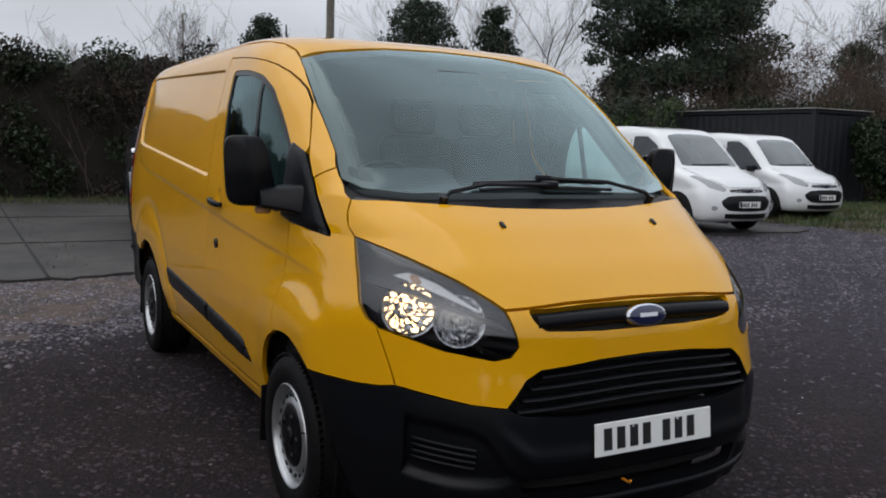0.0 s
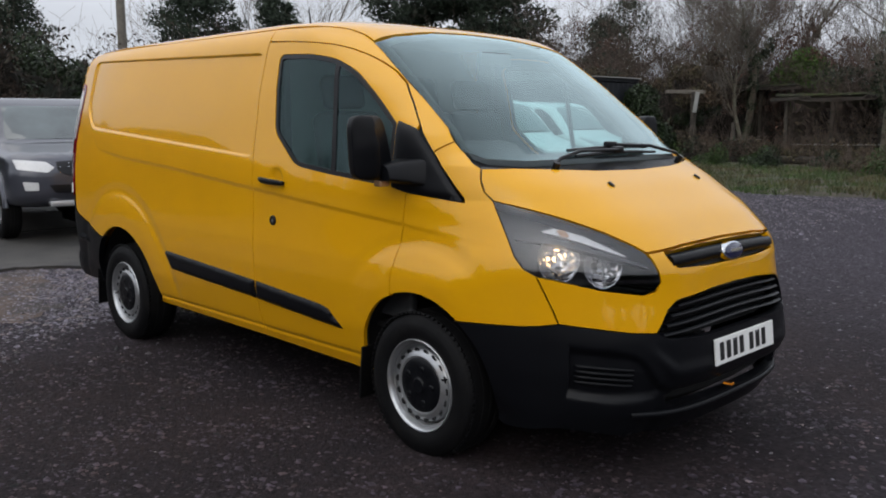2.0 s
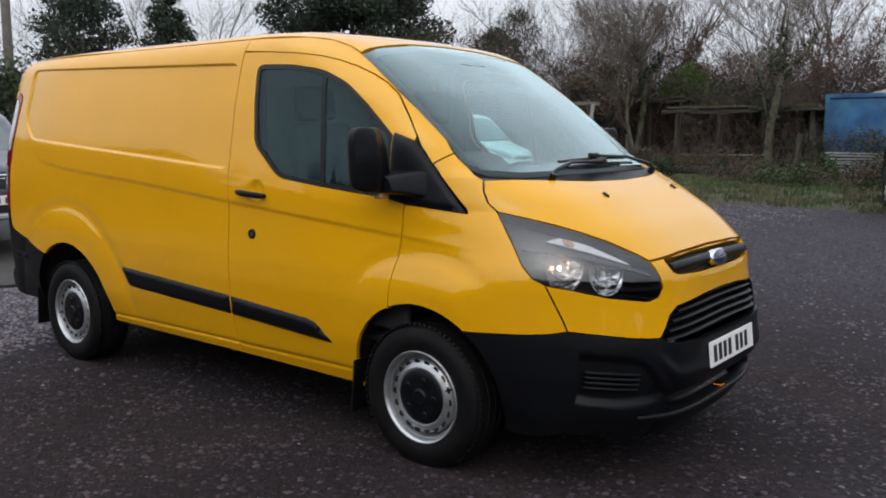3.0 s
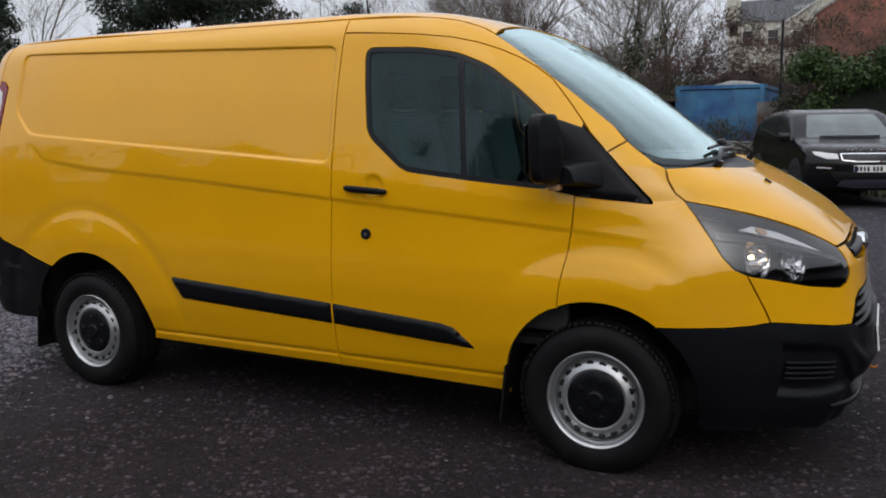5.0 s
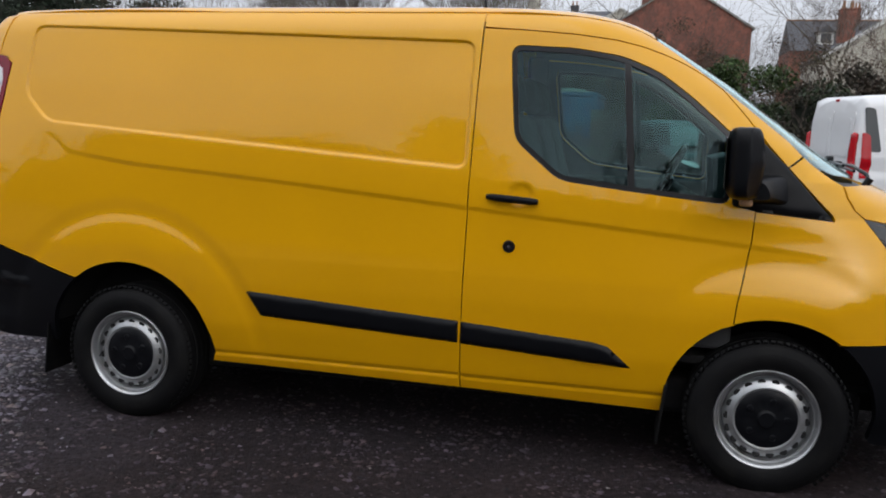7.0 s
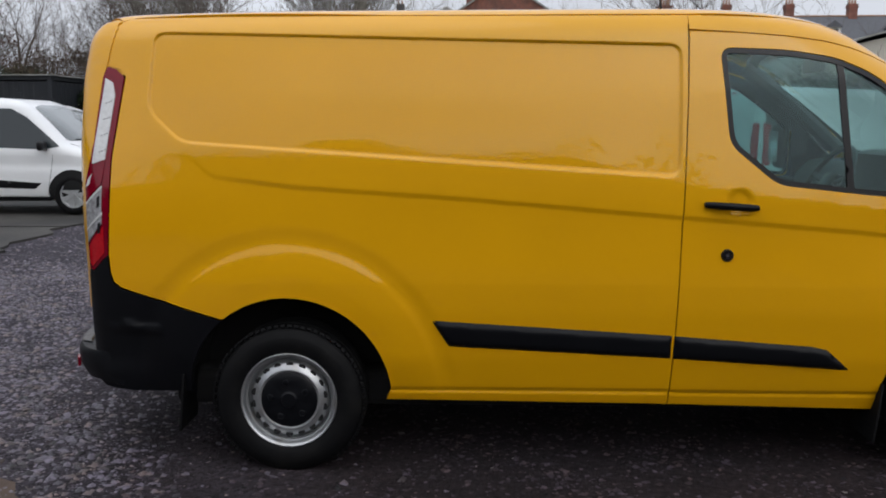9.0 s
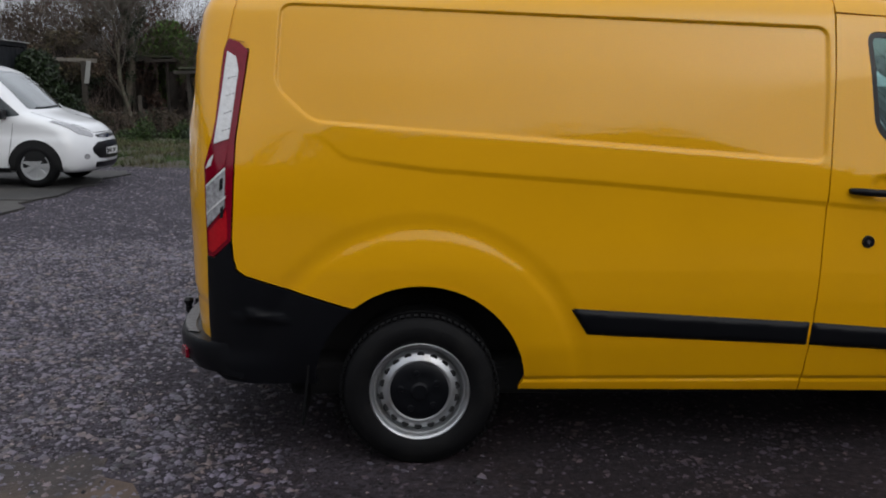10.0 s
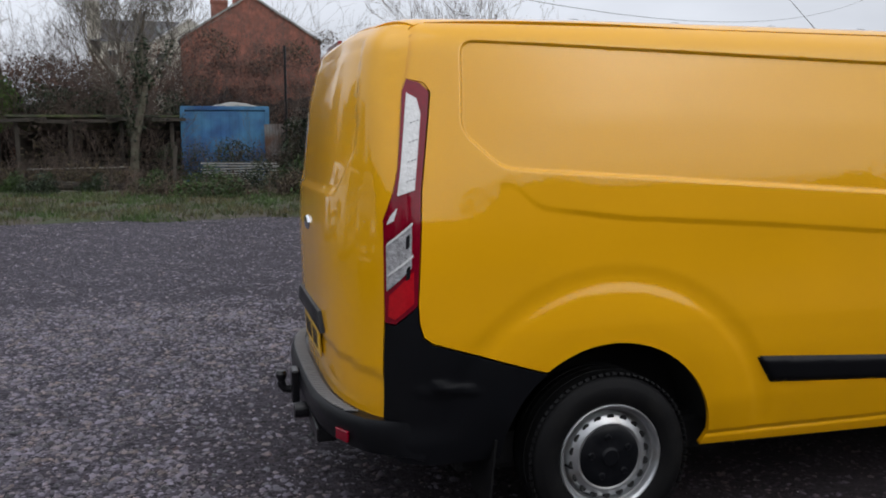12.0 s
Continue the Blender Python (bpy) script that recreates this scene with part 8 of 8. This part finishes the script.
def chimney(parent, at, w, d, h, pots, mat=None):
    st = box((w, d, h), (at[0], at[1], at[2] + h / 2), 0.02, 1)
    box((w + 0.14, d + 0.14, 0.16), (at[0], at[1], at[2] + h - 0.25), 0.02, 1, bm=st)
    box((w + 0.1, d + 0.1, 0.10), (at[0], at[1], at[2] + h), 0.02, 1, bm=st)
    c = part("chimney", st, mat or BRICK, parent)
    for i in range(pots):
        x = at[0] + (i - (pots - 1) / 2) * w / max(pots, 1)
        part("chimney_pot", lathe([(0.11, 0), (0.12, 0.1), (0.09, 0.5), (0.11, 0.55), (0.08, 0.56), (0.0, 0.4)], "z", 10, (x, at[1], at[2] + h + 0.04)), CLAY, c)
    return c


def gable_house(at, w, depth, eave, ridge, wall_mat, label, turn=0.0, ridge_x=0.0, pots=0):
    """A house whose gable end faces -y."""
    top = thing("house", label, "house", Matrix.Translation((*at, 0)) @ Matrix.Rotation(radians(turn), 4, "Z"))
    part("wall", prism([(-w / 2, 0), (w / 2, 0), (w / 2, eave), (ridge_x, ridge), (-w / 2, eave)], 0, depth, plane="xz"), wall_mat, top)
    for sgn in (-1, 1):
        run = Vector((sgn * w / 2 - ridge_x, eave - ridge))
        n = Vector((-run.y, run.x)).normalized() * (1 if sgn > 0 else -1)
        a, b = Vector((ridge_x, ridge)), Vector((sgn * w / 2, eave)) + run.normalized() * 0.35
        q = [a, b, b + n * 0.16, a + n * 0.16]
        part("roof", prism([tuple(v) for v in q], -0.18, depth + 0.2, plane="xz"), SLATE, top)
        q = [a - n * 0.02, b - n * 0.02, b + n * 0.2, a + n * 0.2]
        part("verge_board", prism([tuple(v) for v in q], -0.24, -0.18, plane="xz"), WHITE_WOOD if wall_mat is not BRICK else SHEET_GREY, top)
    return top


brick_house = gable_house((1.5, 105.0), 16.4, 14.0, 13.3, 18.5, BRICK, "red brick house seen gable end on", 0, 0.0)
chimney(brick_house, (-0.75, 0.7, 16.6), 2.7, 1.1, 2.9, 4)
chimney(brick_house, (-3.6, 3.6, 15.4), 2.0, 1.0, 2.9, 3)
cream = gable_house((-5.7, 111.0), 11.2, 10.0, 12.6, 16.3, RENDER_WHITE, "cream rendered house with a slate roof", 0, 0.0)
window(cream, (-3.4, 0, 11.2), 1.3, 1.8)
grey_roof = thing("house", "cream house with a long slate roof and a pale roof light", "house", Matrix.Translation((-11.8, 113.0, 0)))
part("wall", box((11.4, 8, 13.7), (0, 4, 6.85)), RENDER_WHITE, grey_roof)
part("roof", prism([(-0.35, 13.6), (4.0, 16.7), (8.35, 13.6)], -5.9, 5.9, plane="yz"), SLATE, grey_roof)
part("roof_light", box((1.9, 0.06, 1.1), (2.6, 1.9, 15.25), 0.01, 1, Matrix.Rotation(-0.95, 4, "X")), PALE_GLASS, grey_roof)
chimney(grey_roof, (-0.3, 4.0, 15.8), 1.0, 0.9, 1.6, 2, SLATE)
chimney(grey_roof, (-5.3, 0.6, 12.0), 1.5, 1.2, 7.2, 3, RENDER_WHITE)
for x in (-3.4, -0.4, 2.8):
    window(grey_roof, (x, 0, 11.6), 1.3, 1.9)
white_house = gable_house((13.6, 60.0), 6.4, 9.0, 6.6, 9.3, RENDER_WHITE, "white rendered house with a slate roof", 0, 1.0)
chimney(white_house, (-1.9, 1.0, 7.6), 1.0, 0.8, 2.2, 2)
window(white_house, (1.4, 0, 5.0), 1.1, 1.4)

# terrace of houses with dormers and chimneys
for i in range(10):
    x = 15.4 + 6.75 * i
    t = thing("terraced_house", "terraced brick house with slate roof, dormer and chimney", "house", Matrix.Translation((x, 90.0, 0)), "row of terraced houses")
    part("wall", box((6.73, 8.0, 9.6), (0, 4.0, 4.8)), BRICK, t)
    part("roof", prism([(-0.35, 9.5), (4.0, 12.9), (8.35, 9.5)], -3.37, 3.37, plane="yz"), SLATE, t)
    part("ridge", tube([(-3.37, 4.0, 12.92), (3.37, 4.0, 12.92)], 0.09, 6), CLAY, t)
    chimney(t, (3.2, 4.0, 12.2), 0.9, 0.9, 1.9, 3)
    d = part("dormer", box((1.5, 2.2, 1.3), (0, 1.6, 10.75)), WHITE_WOOD, t)
    part("dormer_roof", prism([(-0.95, 11.38), (0, 12.1), (0.95, 11.38)], 0.3, 3.0, plane="xz"), SLATE, d)
    part("dormer_pane", box((0.95, 0.06, 0.9), (0, 0.48, 10.8)), DARK_GLASS, d)
    for k in (-1.6, 1.6):
        window(t, (k, 0, 7.6), 1.0, 1.6)
    if i % 2:
        part("television_aerial", tube([(2.7, 4.0, 13.5), (2.7, 4.0, 15.6)], 0.03, 5), TRIM, t)
        part("aerial_bars", box((1.2, 0.05, 0.04), (2.7, 4.0, 15.5)), TRIM, t)

# long low shed with a curved sheet roof
barn = thing("curved_roof_shed", "low grey shed with a curved sheet roof", "shed", Matrix.Translation((13.0, 20.0, 0)) @ Matrix.Rotation(radians(-4), 4, "Z"))
pts = [(5.6 * math.cos(radians(a)), 2.9 + 1.25 * math.sin(radians(a))) for a in range(0, 181, 10)]
part("wall", prism([(5.6, 0), *pts, (-5.6, 0)], 0, 9.0, plane="xz"), RENDER_WHITE, barn)
ro = bmesh.new()
rows = [[ro.verts.new((5.72 * math.cos(radians(a)), y, 2.93 + 1.33 * math.sin(radians(a)))) for a in np.linspace(0, 180, 61)] for y in (-0.25, 9.2)]
for i in range(60):
    ro.faces.new((rows[0][i], rows[0][i + 1], rows[1][i + 1], rows[1][i]))
ext = bmesh.ops.extrude_face_region(ro, geom=ro.faces[:])
bmesh.ops.translate(ro, vec=(0, 0, 0.05), verts=[v for v in ext["geom"] if isinstance(v, bmesh.types.BMVert)])
part("roof", ro, SHEET_GREY, barn)
low_wall = part("wall_back", box((120, 0.3, 2.2), (0, 0, 1.1)), BRICK, m=Matrix.Translation((20, 48, -0.1)))
tagged(low_wall, "long brick garden wall behind the scrub", "wall", kind="structure")
